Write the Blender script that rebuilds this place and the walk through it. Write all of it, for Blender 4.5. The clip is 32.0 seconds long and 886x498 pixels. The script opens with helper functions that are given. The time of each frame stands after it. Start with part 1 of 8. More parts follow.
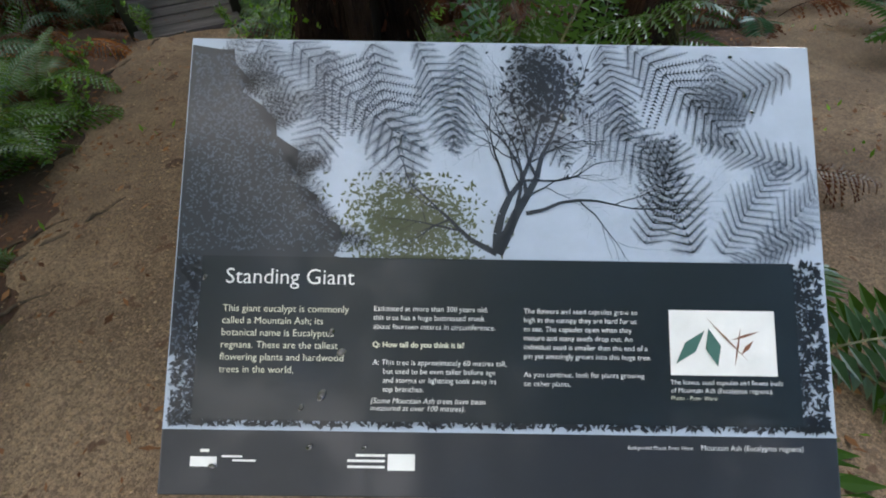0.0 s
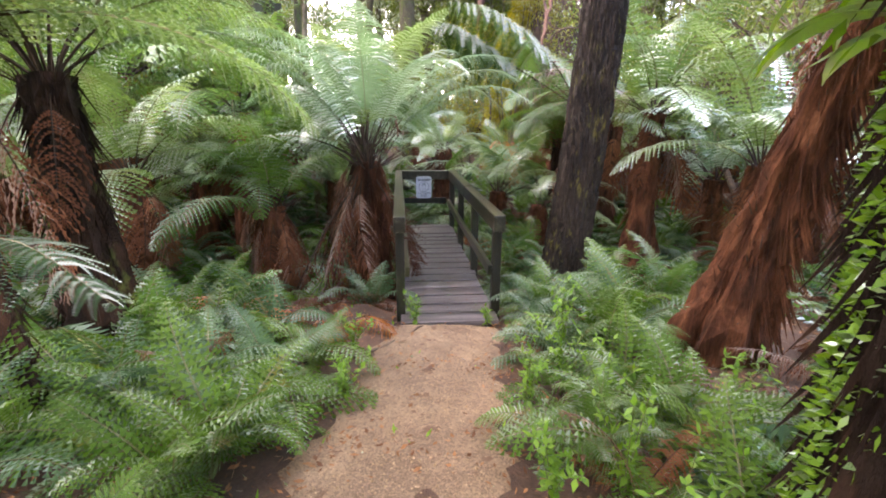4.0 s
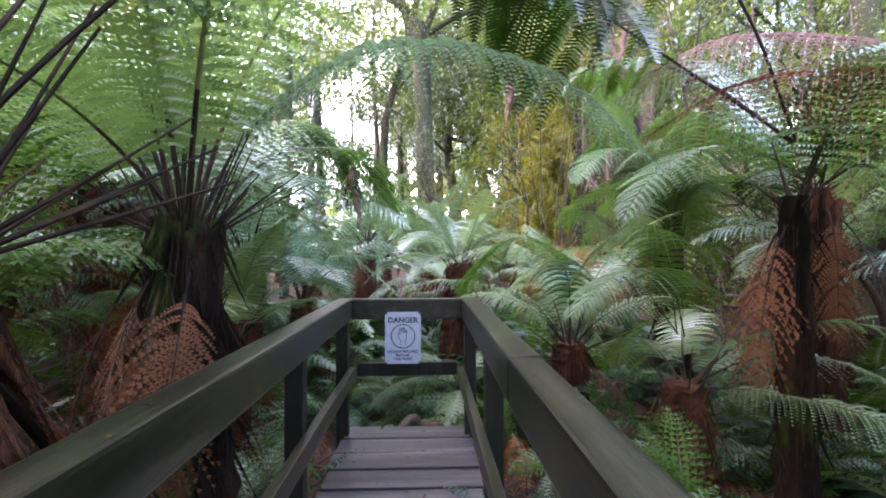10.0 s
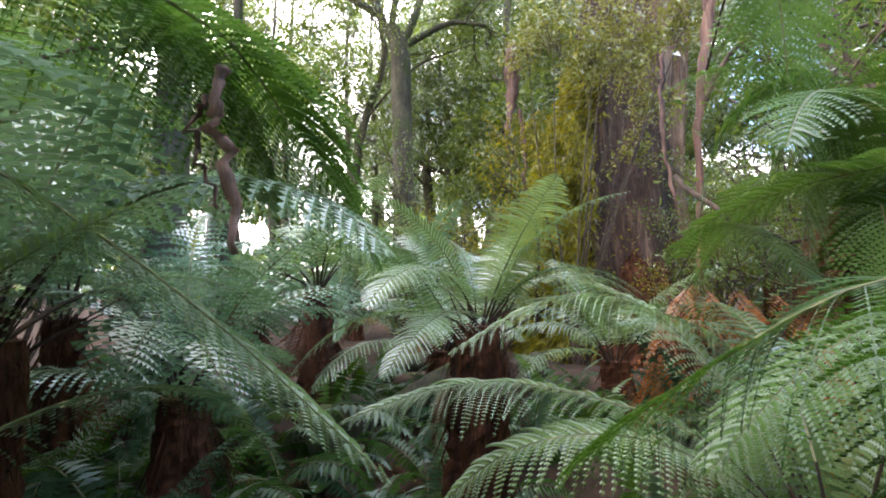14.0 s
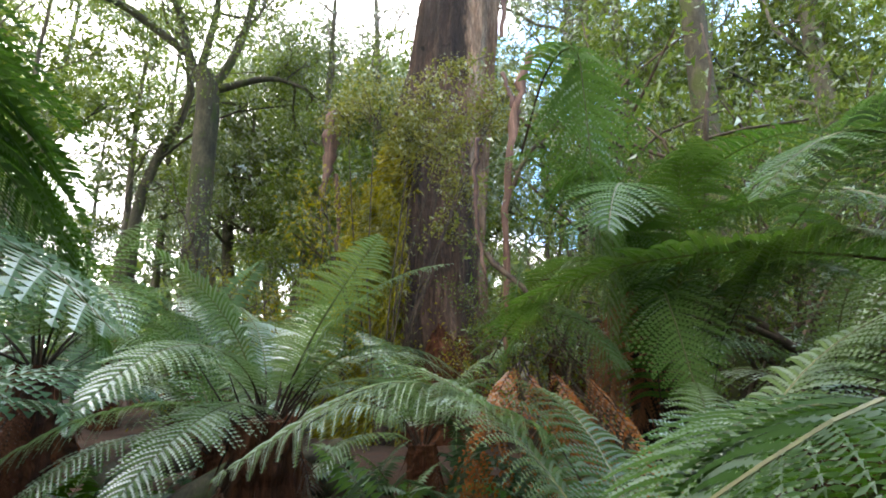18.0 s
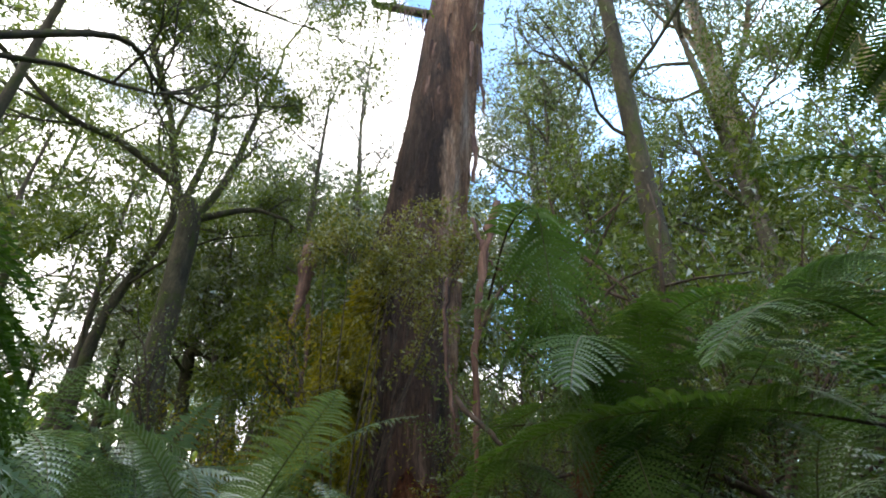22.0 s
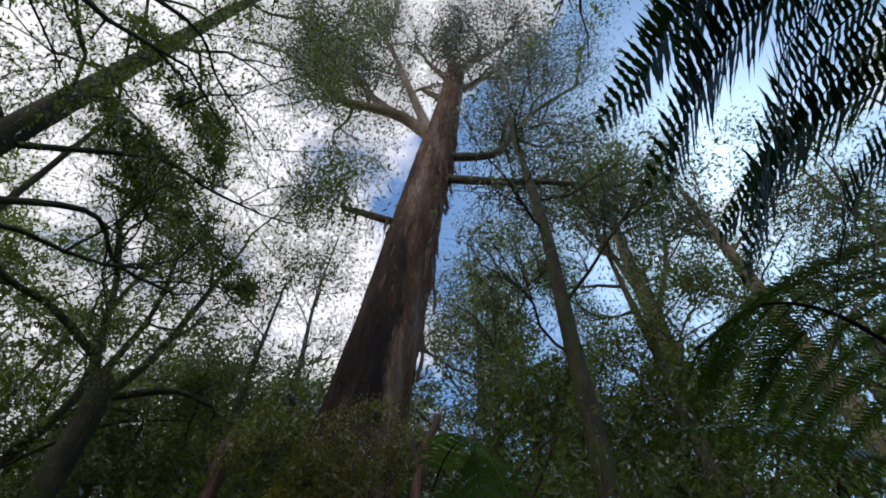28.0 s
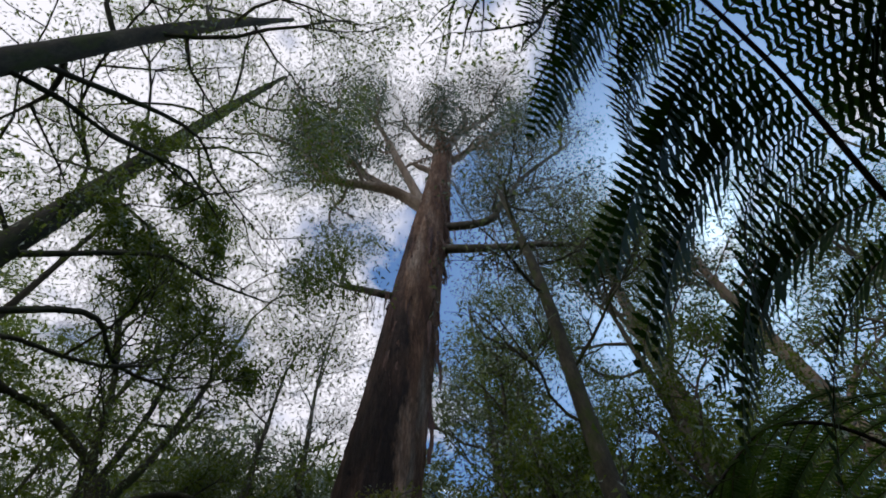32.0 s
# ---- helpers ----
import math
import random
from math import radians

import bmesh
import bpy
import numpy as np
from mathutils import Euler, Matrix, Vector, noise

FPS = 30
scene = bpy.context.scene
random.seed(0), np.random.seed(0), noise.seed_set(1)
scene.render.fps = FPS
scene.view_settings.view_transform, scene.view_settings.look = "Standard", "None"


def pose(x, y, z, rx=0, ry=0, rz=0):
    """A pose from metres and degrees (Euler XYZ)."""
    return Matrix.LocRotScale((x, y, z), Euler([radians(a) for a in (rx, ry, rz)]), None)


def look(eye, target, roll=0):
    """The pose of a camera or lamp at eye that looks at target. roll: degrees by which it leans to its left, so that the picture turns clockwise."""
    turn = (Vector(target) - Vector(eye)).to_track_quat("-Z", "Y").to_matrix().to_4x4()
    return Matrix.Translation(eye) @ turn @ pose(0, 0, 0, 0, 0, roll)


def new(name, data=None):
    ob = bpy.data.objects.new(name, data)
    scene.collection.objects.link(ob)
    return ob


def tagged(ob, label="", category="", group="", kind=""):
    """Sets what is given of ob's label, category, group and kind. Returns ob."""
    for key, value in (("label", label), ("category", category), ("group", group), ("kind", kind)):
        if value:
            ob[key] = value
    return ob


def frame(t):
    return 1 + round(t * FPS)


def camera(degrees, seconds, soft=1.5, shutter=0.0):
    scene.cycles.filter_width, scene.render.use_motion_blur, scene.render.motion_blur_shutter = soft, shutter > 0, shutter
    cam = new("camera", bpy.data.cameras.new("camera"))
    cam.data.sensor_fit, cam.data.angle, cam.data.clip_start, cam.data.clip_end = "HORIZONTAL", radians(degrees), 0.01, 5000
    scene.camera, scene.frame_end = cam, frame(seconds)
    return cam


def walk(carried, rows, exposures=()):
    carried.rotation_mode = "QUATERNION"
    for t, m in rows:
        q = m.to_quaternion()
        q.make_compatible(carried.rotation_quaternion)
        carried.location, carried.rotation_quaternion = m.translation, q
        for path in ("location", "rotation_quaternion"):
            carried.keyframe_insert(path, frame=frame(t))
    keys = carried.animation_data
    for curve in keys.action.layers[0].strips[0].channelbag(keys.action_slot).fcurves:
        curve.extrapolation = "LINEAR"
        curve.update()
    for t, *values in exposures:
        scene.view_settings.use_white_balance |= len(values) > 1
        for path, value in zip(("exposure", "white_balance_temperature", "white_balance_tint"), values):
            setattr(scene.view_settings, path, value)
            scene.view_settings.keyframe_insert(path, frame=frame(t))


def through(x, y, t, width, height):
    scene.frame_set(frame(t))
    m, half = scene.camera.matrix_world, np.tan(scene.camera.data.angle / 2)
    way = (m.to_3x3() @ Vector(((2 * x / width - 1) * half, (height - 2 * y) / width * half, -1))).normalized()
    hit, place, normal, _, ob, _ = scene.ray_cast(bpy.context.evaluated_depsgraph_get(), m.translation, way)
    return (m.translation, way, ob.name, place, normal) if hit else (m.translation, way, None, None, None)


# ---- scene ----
cam = camera(86.3, 32.0, soft=1.9)
METRES, EYE, TILT, LEAN, TURN = 10.4, 1.93, -48.0, 0.5, 0.0
ROWS = [
    (0.0, 0.0, 0.0, 0.0, 0.0, 0.0, -0.0),
    (0.5, -0.0004, 0.0002, 0.0003, 1.01, 0.45, -1.23),
    (1.0, -0.0031, -0.0016, 0.0011, 5.44, 3.99, -6.42),
    (1.5, -0.0086, -0.0043, 0.0027, 10.99, 10.38, -12.67),
    (2.0, -0.0158, -0.0053, 0.0055, 14.1, 17.95, -16.02),
    (2.5, -0.021, -0.0001, 0.0099, 15.27, 23.26, -17.17),
    (3.0, -0.0305, 0.0133, 0.0199, 15.16, 26.05, -17.32),
    (3.5, -0.0524, 0.0286, 0.0281, 15.29, 28.52, -17.55),
    (4.0, -0.0777, 0.0404, 0.0403, 15.48, 30.35, -17.58),
    (4.5, -0.1004, 0.0615, 0.0543, 15.13, 32.09, -17.46),
    (6.5, -0.1538, 0.1653, 0.1344, 15.16, 38.17, -16.9),
    (7.0, -0.1637, 0.1967, 0.1613, 15.21, 39.16, -16.89),
    (7.5, -0.174, 0.2297, 0.1893, 15.51, 40.28, -17.15),
    (8.0, -0.1885, 0.2628, 0.2168, 15.79, 41.25, -17.4),
    (8.5, -0.203, 0.2949, 0.2445, 16.12, 42.63, -17.56),
    (9.0, -0.2213, 0.3277, 0.2706, 16.84, 43.81, -18.3),
    (9.5, -0.2365, 0.3571, 0.3052, 17.48, 44.66, -18.86),
    (10.0, -0.2526, 0.3819, 0.3405, 18.3, 45.22, -19.58),
    (10.5, -0.2749, 0.4029, 0.3662, 19.04, 45.61, -20.25),
    (11.0, -0.2955, 0.4264, 0.3906, 19.14, 46.15, -20.16),
    (11.5, -0.3143, 0.4459, 0.4169, 18.62, 46.62, -19.75),
    (12.0, -0.3323, 0.4647, 0.441, 18.42, 47.06, -19.64),
    (12.5, -0.3471, 0.49, 0.4671, 18.0, 47.98, -19.12),
    (13.0, -0.3619, 0.509, 0.4902, 17.47, 48.71, -18.73),
    (13.5, -0.3839, 0.5265, 0.5127, 16.93, 49.56, -18.11),
    (15.5, -0.4173, 0.5655, 0.5592, 10.71, 55.21, -12.11),
    (16.0, -0.415, 0.5677, 0.563, 7.49, 56.63, -8.43),
    (16.5, -0.4149, 0.5674, 0.5639, 3.48, 57.58, -3.87),
    (17.0, -0.4131, 0.5674, 0.5658, 0.59, 58.21, -0.64),
    (17.5, -0.4128, 0.5666, 0.5677, -0.06, 59.79, 0.11),
    (18.0, -0.4139, 0.566, 0.5685, 0.29, 61.48, -0.31),
    (18.5, -0.4138, 0.5641, 0.5686, 0.15, 63.64, -0.21),
    (19.0, -0.4126, 0.562, 0.5688, -0.45, 65.63, 0.52),
    (19.5, -0.4118, 0.56, 0.5691, -0.94, 67.79, 1.07),
    (20.0, -0.4111, 0.5583, 0.5691, -1.25, 69.99, 1.38),
    (20.5, -0.4109, 0.5567, 0.5692, -1.41, 71.89, 1.64),
    (21.0, -0.4105, 0.5556, 0.5692, -1.68, 73.44, 1.92),
    (21.5, -0.4099, 0.5547, 0.5695, -1.91, 74.93, 2.18),
    (22.0, -0.4096, 0.5532, 0.5693, -1.88, 76.77, 2.14),
    (22.5, -0.4091, 0.5516, 0.5691, -1.96, 78.43, 2.29),
    (23.0, -0.4085, 0.5497, 0.5684, -1.9, 80.1, 2.24),
    (23.5, -0.4081, 0.5481, 0.5686, -2.14, 81.83, 2.51),
    (24.0, -0.4079, 0.5465, 0.5683, -2.4, 83.55, 2.8),
    (24.5, -0.4072, 0.5454, 0.5685, -3.02, 84.99, 3.48),
    (25.0, -0.4074, 0.5442, 0.5687, -3.41, 86.82, 3.9),
    (25.5, -0.4076, 0.5423, 0.5686, -3.83, 88.97, 4.35),
    (27.5, -0.4072, 0.5352, 0.5671, -6.6, 97.28, 7.33),
    (28.0, -0.4067, 0.5312, 0.5663, -7.26, 99.15, 8.0),
    (28.5, -0.4073, 0.5266, 0.5644, -7.59, 100.74, 8.33),
    (29.0, -0.4057, 0.5216, 0.563, -8.64, 102.33, 9.33),
    (29.5, -0.4055, 0.5185, 0.5626, -8.6, 103.1, 9.25),
    (30.0, -0.4068, 0.5168, 0.5627, -8.4, 103.81, 9.09),
    (30.5, -0.408, 0.5147, 0.5618, -7.23, 104.67, 8.67),
    (31.0, -0.4087, 0.5133, 0.5603, -5.85, 105.61, 8.17),
    (31.5, -0.4087, 0.5126, 0.5591, -4.38, 106.62, 7.63),
    (32.0, -0.4088, 0.5114, 0.5578, -2.95, 107.62, 7.07),
]
EXPOSURES = [(0.0, 0.45, 6500, 13), (1.0, 0.5, 6700, 13), (2.0, 1.1, 8200, 11), (3.0, 1.8, 8200, 18), (4.0, 2.5, 6900, 34), (7.0, 2.35, 5800, 42), (9.0, 2.65, 5900, 40), (12.0, 2.2, 6200, 33), (16.0, 1.8, 6500, 17),
             (19.0, 1.28, 6500, 14), (23.0, 0.12, 6400, 15), (28.0, -1.35, 6100, 16), (32.0, -1.6, 6000, 17)]
walk(cam, [(t, pose(0, 0, EYE, TILT, LEAN, TURN) @ pose(METRES * x, METRES * y, METRES * z, 90 + pitch, roll, yaw)) for t, x, y, z, yaw, pitch, roll in ROWS], EXPOSURES)

# ---- world and sun: a bright, broken overcast sky ----
SUN_ELEV, SUN_AZ = radians(48), radians(58)


def make_world():
    w = bpy.data.worlds.new("sky")
    scene.world = w
    w.use_nodes = True
    nt = w.node_tree
    nt.nodes.clear()
    out, bg = nt.nodes.new("ShaderNodeOutputWorld"), nt.nodes.new("ShaderNodeBackground")
    sky = nt.nodes.new("ShaderNodeTexSky")
    sky.sky_type, sky.sun_disc, sky.sun_elevation, sky.sun_rotation = "NISHITA", False, SUN_ELEV, SUN_AZ
    tc, mp = nt.nodes.new("ShaderNodeTexCoord"), nt.nodes.new("ShaderNodeMapping")
    mp.inputs["Scale"].default_value = (1.0, 1.0, 1.6)
    mp.inputs["Location"].default_value = (0.35, 0.2, 0.0)
    nz = nt.nodes.new("ShaderNodeTexNoise")
    nz.inputs["Scale"].default_value, nz.inputs["Detail"].default_value, nz.inputs["Roughness"].default_value = 2.1, 6, 0.55
    rp = nt.nodes.new("ShaderNodeValToRGB")
    rp.color_ramp.elements[0].position, rp.color_ramp.elements[1].position = 0.44, 0.53
    mx = nt.nodes.new("ShaderNodeMix")
    mx.data_type = "RGBA"
    mx.inputs[7].default_value = (25.0, 24.4, 23.8, 1)
    gain = nt.nodes.new("ShaderNodeMix")
    gain.data_type, gain.blend_type, gain.inputs[0].default_value, gain.inputs[7].default_value = "RGBA", "MULTIPLY", 1.0, (1.6, 2.4, 2.9, 1)
    xyz, west = nt.nodes.new("ShaderNodeSeparateXYZ"), nt.nodes.new("ShaderNodeMath")
    west.operation, west.inputs[1].default_value = "MULTIPLY_ADD", -0.2
    nt.links.new(tc.outputs["Generated"], xyz.inputs[0])
    nt.links.new(xyz.outputs[0], west.inputs[0])
    nt.links.new(nz.outputs[0], west.inputs[2])
    for a, b in ((tc.outputs["Generated"], mp.inputs[0]), (mp.outputs[0], nz.inputs[0]), (west.outputs[0], rp.inputs[0]), (rp.outputs[0], mx.inputs[0]),
                 (sky.outputs[0], gain.inputs[6]), (gain.outputs[2], mx.inputs[6]), (mx.outputs[2], bg.inputs[0]), (bg.outputs[0], out.inputs[0])):
        nt.links.new(a, b)
    bg.inputs[1].default_value = 0.12


make_world()
sun = new("sun", bpy.data.lights.new("sun", "SUN"))
sun.data.energy, sun.data.angle, sun.data.color = 2.2, radians(12), (1.0, 0.96, 0.9)
sun.matrix_world = look((20 * math.sin(SUN_AZ), 20 * math.cos(SUN_AZ), 22), (0, 0, 0))


# ---- materials ----
def nodes_of(name):
    m = bpy.data.materials.new(name)
    m.use_nodes = True
    nt = m.node_tree
    nt.nodes.clear()
    return m, nt, nt.nodes.new("ShaderNodeOutputMaterial")


def noise_fac(nt, scale, stretch=(1, 1, 1), detail=4, rough=0.6, spread=True, coord="Object"):
    """Noise on object coordinates, shifted at random from object to object."""
    tc, mp, nz = nt.nodes.new("ShaderNodeTexCoord"), nt.nodes.new("ShaderNodeMapping"), nt.nodes.new("ShaderNodeTexNoise")
    mp.inputs["Scale"].default_value = stretch
    nz.inputs["Scale"].default_value, nz.inputs["Detail"].default_value, nz.inputs["Roughness"].default_value = scale, detail, rough
    nt.links.new(tc.outputs[coord], mp.inputs[0])
    nt.links.new(mp.outputs[0], nz.inputs[0])
    if spread:
        oi, mu = nt.nodes.new("ShaderNodeObjectInfo"), nt.nodes.new("ShaderNodeMath")
        mu.operation, mu.inputs[1].default_value = "MULTIPLY", 37.0
        nt.links.new(oi.outputs["Random"], mu.inputs[0])
        nt.links.new(mu.outputs[0], mp.inputs["Location"])
    return nz.outputs[0]


def ramp(nt, fac, stops):
    rp = nt.nodes.new("ShaderNodeValToRGB")
    el = rp.color_ramp.elements
    while len(el) < len(stops):
        el.new(0.5)
    for e, (p, c) in zip(el, stops):
        e.position, e.color = p, (*c, 1)
    nt.links.new(fac, rp.inputs[0])
    return rp.outputs[0]


def mix(nt, fac, a, b, how="MIX"):
    mx = nt.nodes.new("ShaderNodeMix")
    mx.data_type, mx.blend_type = "RGBA", how
    for sock, v in ((mx.inputs[0], fac), (mx.inputs[6], a), (mx.inputs[7], b)):
        if isinstance(v, (int, float)):
            sock.default_value = v
        elif isinstance(v, tuple):
            sock.default_value = (*v, 1)
        else:
            nt.links.new(v, sock)
    return mx.outputs[2]


def surface(name, dark, mid, light, scale=6, stretch=(1, 1, 1), rough=0.75, bump=0.4, fine=40, depth=0.02, moss=None, moss_at=0.6, spec=0.5, spread=True):
    """A rough natural surface: three tones at one scale, grain at a finer one, optional moss patches."""
    m, nt, out = nodes_of(name)
    bs = nt.nodes.new("ShaderNodeBsdfPrincipled")
    big = noise_fac(nt, scale, stretch, 5, 0.62, spread)
    small = noise_fac(nt, fine, stretch, 4, 0.7, spread)
    col = ramp(nt, big, [(0.3, dark), (0.5, mid), (0.72, light)])
    col = mix(nt, 0.65, col, ramp(nt, small, [(0.3, (0.35, 0.35, 0.35)), (0.7, (1.45, 1.45, 1.45))]), "MULTIPLY")
    if moss:
        mf = ramp(nt, noise_fac(nt, 2.3, (1, 1, 0.5), 5, 0.65, spread), [(moss_at - 0.05, (0, 0, 0)), (moss_at + 0.06, (1, 1, 1))])
        col = mix(nt, mf, col, mix(nt, small, tuple(c * 0.6 for c in moss), tuple(c * 1.4 for c in moss)))
    nt.links.new(col, bs.inputs["Base Color"])
    bs.inputs["Roughness"].default_value = rough
    bs.inputs["Specular IOR Level"].default_value = spec
    bp = nt.nodes.new("ShaderNodeBump")
    bp.inputs["Strength"].default_value, bp.inputs["Distance"].default_value = bump, depth
    nt.links.new(mix(nt, 0.5, big, small), bp.inputs["Height"])
    nt.links.new(bp.outputs[0], bs.inputs["Normal"])
    nt.links.new(bs.outputs[0], out.inputs[0])
    return m


def leafy(name, dark, light, through=0.4, gloss=0.12, rough=0.35, isle=False, old=None):
    """Foliage: diffuse and translucent, with a wet sheen; tone varies by plant and along the leaf."""
    m, nt, out = nodes_of(name)
    di, tr, gl = nt.nodes.new("ShaderNodeBsdfDiffuse"), nt.nodes.new("ShaderNodeBsdfTranslucent"), nt.nodes.new("ShaderNodeBsdfGlossy")
    if isle:
        rnd = nt.nodes.new("ShaderNodeNewGeometry").outputs["Random Per Island"]
    else:
        rnd = nt.nodes.new("ShaderNodeObjectInfo").outputs["Random"]
    col = mix(nt, rnd, dark, light)
    col = mix(nt, 0.5, col, ramp(nt, noise_fac(nt, 7.0, detail=3), [(0.3, (0.5, 0.55, 0.45)), (0.7, (1.4, 1.35, 1.3))]), "MULTIPLY")
    if old:
        col = mix(nt, ramp(nt, noise_fac(nt, 3.1, detail=5), [(0.62, (0, 0, 0)), (0.72, (1, 1, 1))]), col, old)
    nt.links.new(col, di.inputs[0])
    hs = nt.nodes.new("ShaderNodeHueSaturation")
    hs.inputs["Saturation"].default_value, hs.inputs["Value"].default_value, hs.inputs["Hue"].default_value = 1.15, 1.3, 0.485
    nt.links.new(col, hs.inputs["Color"])
    nt.links.new(hs.outputs[0], tr.inputs[0])
    gl.inputs[0].default_value, gl.inputs[1].default_value = (0.9, 1.0, 1.0, 1), rough
    a, b, fr = nt.nodes.new("ShaderNodeMixShader"), nt.nodes.new("ShaderNodeMixShader"), nt.nodes.new("ShaderNodeFresnel")
    fr.inputs[0].default_value = 1.4
    mu = nt.nodes.new("ShaderNodeMath")
    mu.operation, mu.inputs[1].default_value = "MULTIPLY", gloss * 4
    nt.links.new(fr.outputs[0], mu.inputs[0])
    a.inputs[0].default_value = through
    for x, y in ((di.outputs[0], a.inputs[1]), (tr.outputs[0], a.inputs[2]), (mu.outputs[0], b.inputs[0]), (a.outputs[0], b.inputs[1]), (gl.outputs[0], b.inputs[2]), (b.outputs[0], out.inputs[0])):
        nt.links.new(x, y)
    return m


def plain(name, color, rough=0.5, metal=0.0, spec=0.5, coat=0.0):
    m, nt, out = nodes_of(name)
    bs = nt.nodes.new("ShaderNodeBsdfPrincipled")
    n = noise_fac(nt, 22.0, detail=4)
    nt.links.new(mix(nt, n, tuple(c * 0.82 for c in color), tuple(min(1, c * 1.16) for c in color)), bs.inputs["Base Color"])
    bs.inputs["Roughness"].default_value, bs.inputs["Metallic"].default_value, bs.inputs["Specular IOR Level"].default_value = rough, metal, spec
    bs.inputs["Coat Weight"].default_value, bs.inputs["Coat Roughness"].default_value = coat, 0.08
    nt.links.new(bs.outputs[0], out.inputs[0])
    return m


def furrowed(name, dark, mid, light, cells=(9, 9, 1.3), rough=0.9, depth=0.04, moss=None, moss_at=0.62):
    """Bark with long wandering furrows at two widths, dark in the cracks; moss or shed patches over it."""
    m, nt, out = nodes_of(name)
    bs = nt.nodes.new("ShaderNodeBsdfPrincipled")
    line = [(0.3, (1, 1, 1)), (0.43, (0.85, 0.85, 0.85)), (0.5, (0.05, 0.05, 0.05)), (0.57, (0.85, 0.85, 0.85)), (0.7, (1, 1, 1))]
    wide = ramp(nt, noise_fac(nt, cells[0] * 0.5, (1, 1, cells[2] / cells[0]), 3, 0.5), line)
    thin = ramp(nt, noise_fac(nt, cells[0] * 1.3, (1, 1, 0.8 * cells[2] / cells[0]), 3, 0.55), line)
    crack = mix(nt, 1.0, wide, thin, "MULTIPLY")
    big = noise_fac(nt, 1.1 * cells[0] / 9, (1, 1, 0.35), 5, 0.65)
    fine = noise_fac(nt, 5.0 * cells[0], (1, 1, 0.14), 4, 0.7)
    col = ramp(nt, big, [(0.3, dark), (0.5, mid), (0.7, light)])
    col = mix(nt, 0.7, col, ramp(nt, fine, [(0.3, (0.4, 0.4, 0.4)), (0.7, (1.4, 1.4, 1.4))]), "MULTIPLY")
    col = mix(nt, 0.8, col, mix(nt, crack, (0.3, 0.27, 0.25), (1.12, 1.12, 1.12)), "MULTIPLY")
    if moss:
        mf = ramp(nt, noise_fac(nt, 2.0 * cells[0] / 9, (1, 1, 0.4), 6, 0.7), [(moss_at - 0.04, (0, 0, 0)), (moss_at + 0.05, (1, 1, 1))])
        col = mix(nt, mf, col, mix(nt, fine, tuple(c * 0.5 for c in moss), tuple(c * 1.5 for c in moss)))
    nt.links.new(col, bs.inputs["Base Color"])
    bs.inputs["Roughness"].default_value = rough
    bp = nt.nodes.new("ShaderNodeBump")
    bp.inputs["Strength"].default_value, bp.inputs["Distance"].default_value = 1.0, depth
    nt.links.new(mix(nt, 0.35, crack, fine), bp.inputs["Height"])
    nt.links.new(bp.outputs[0], bs.inputs["Normal"])
    nt.links.new(bs.outputs[0], out.inputs[0])
    return m


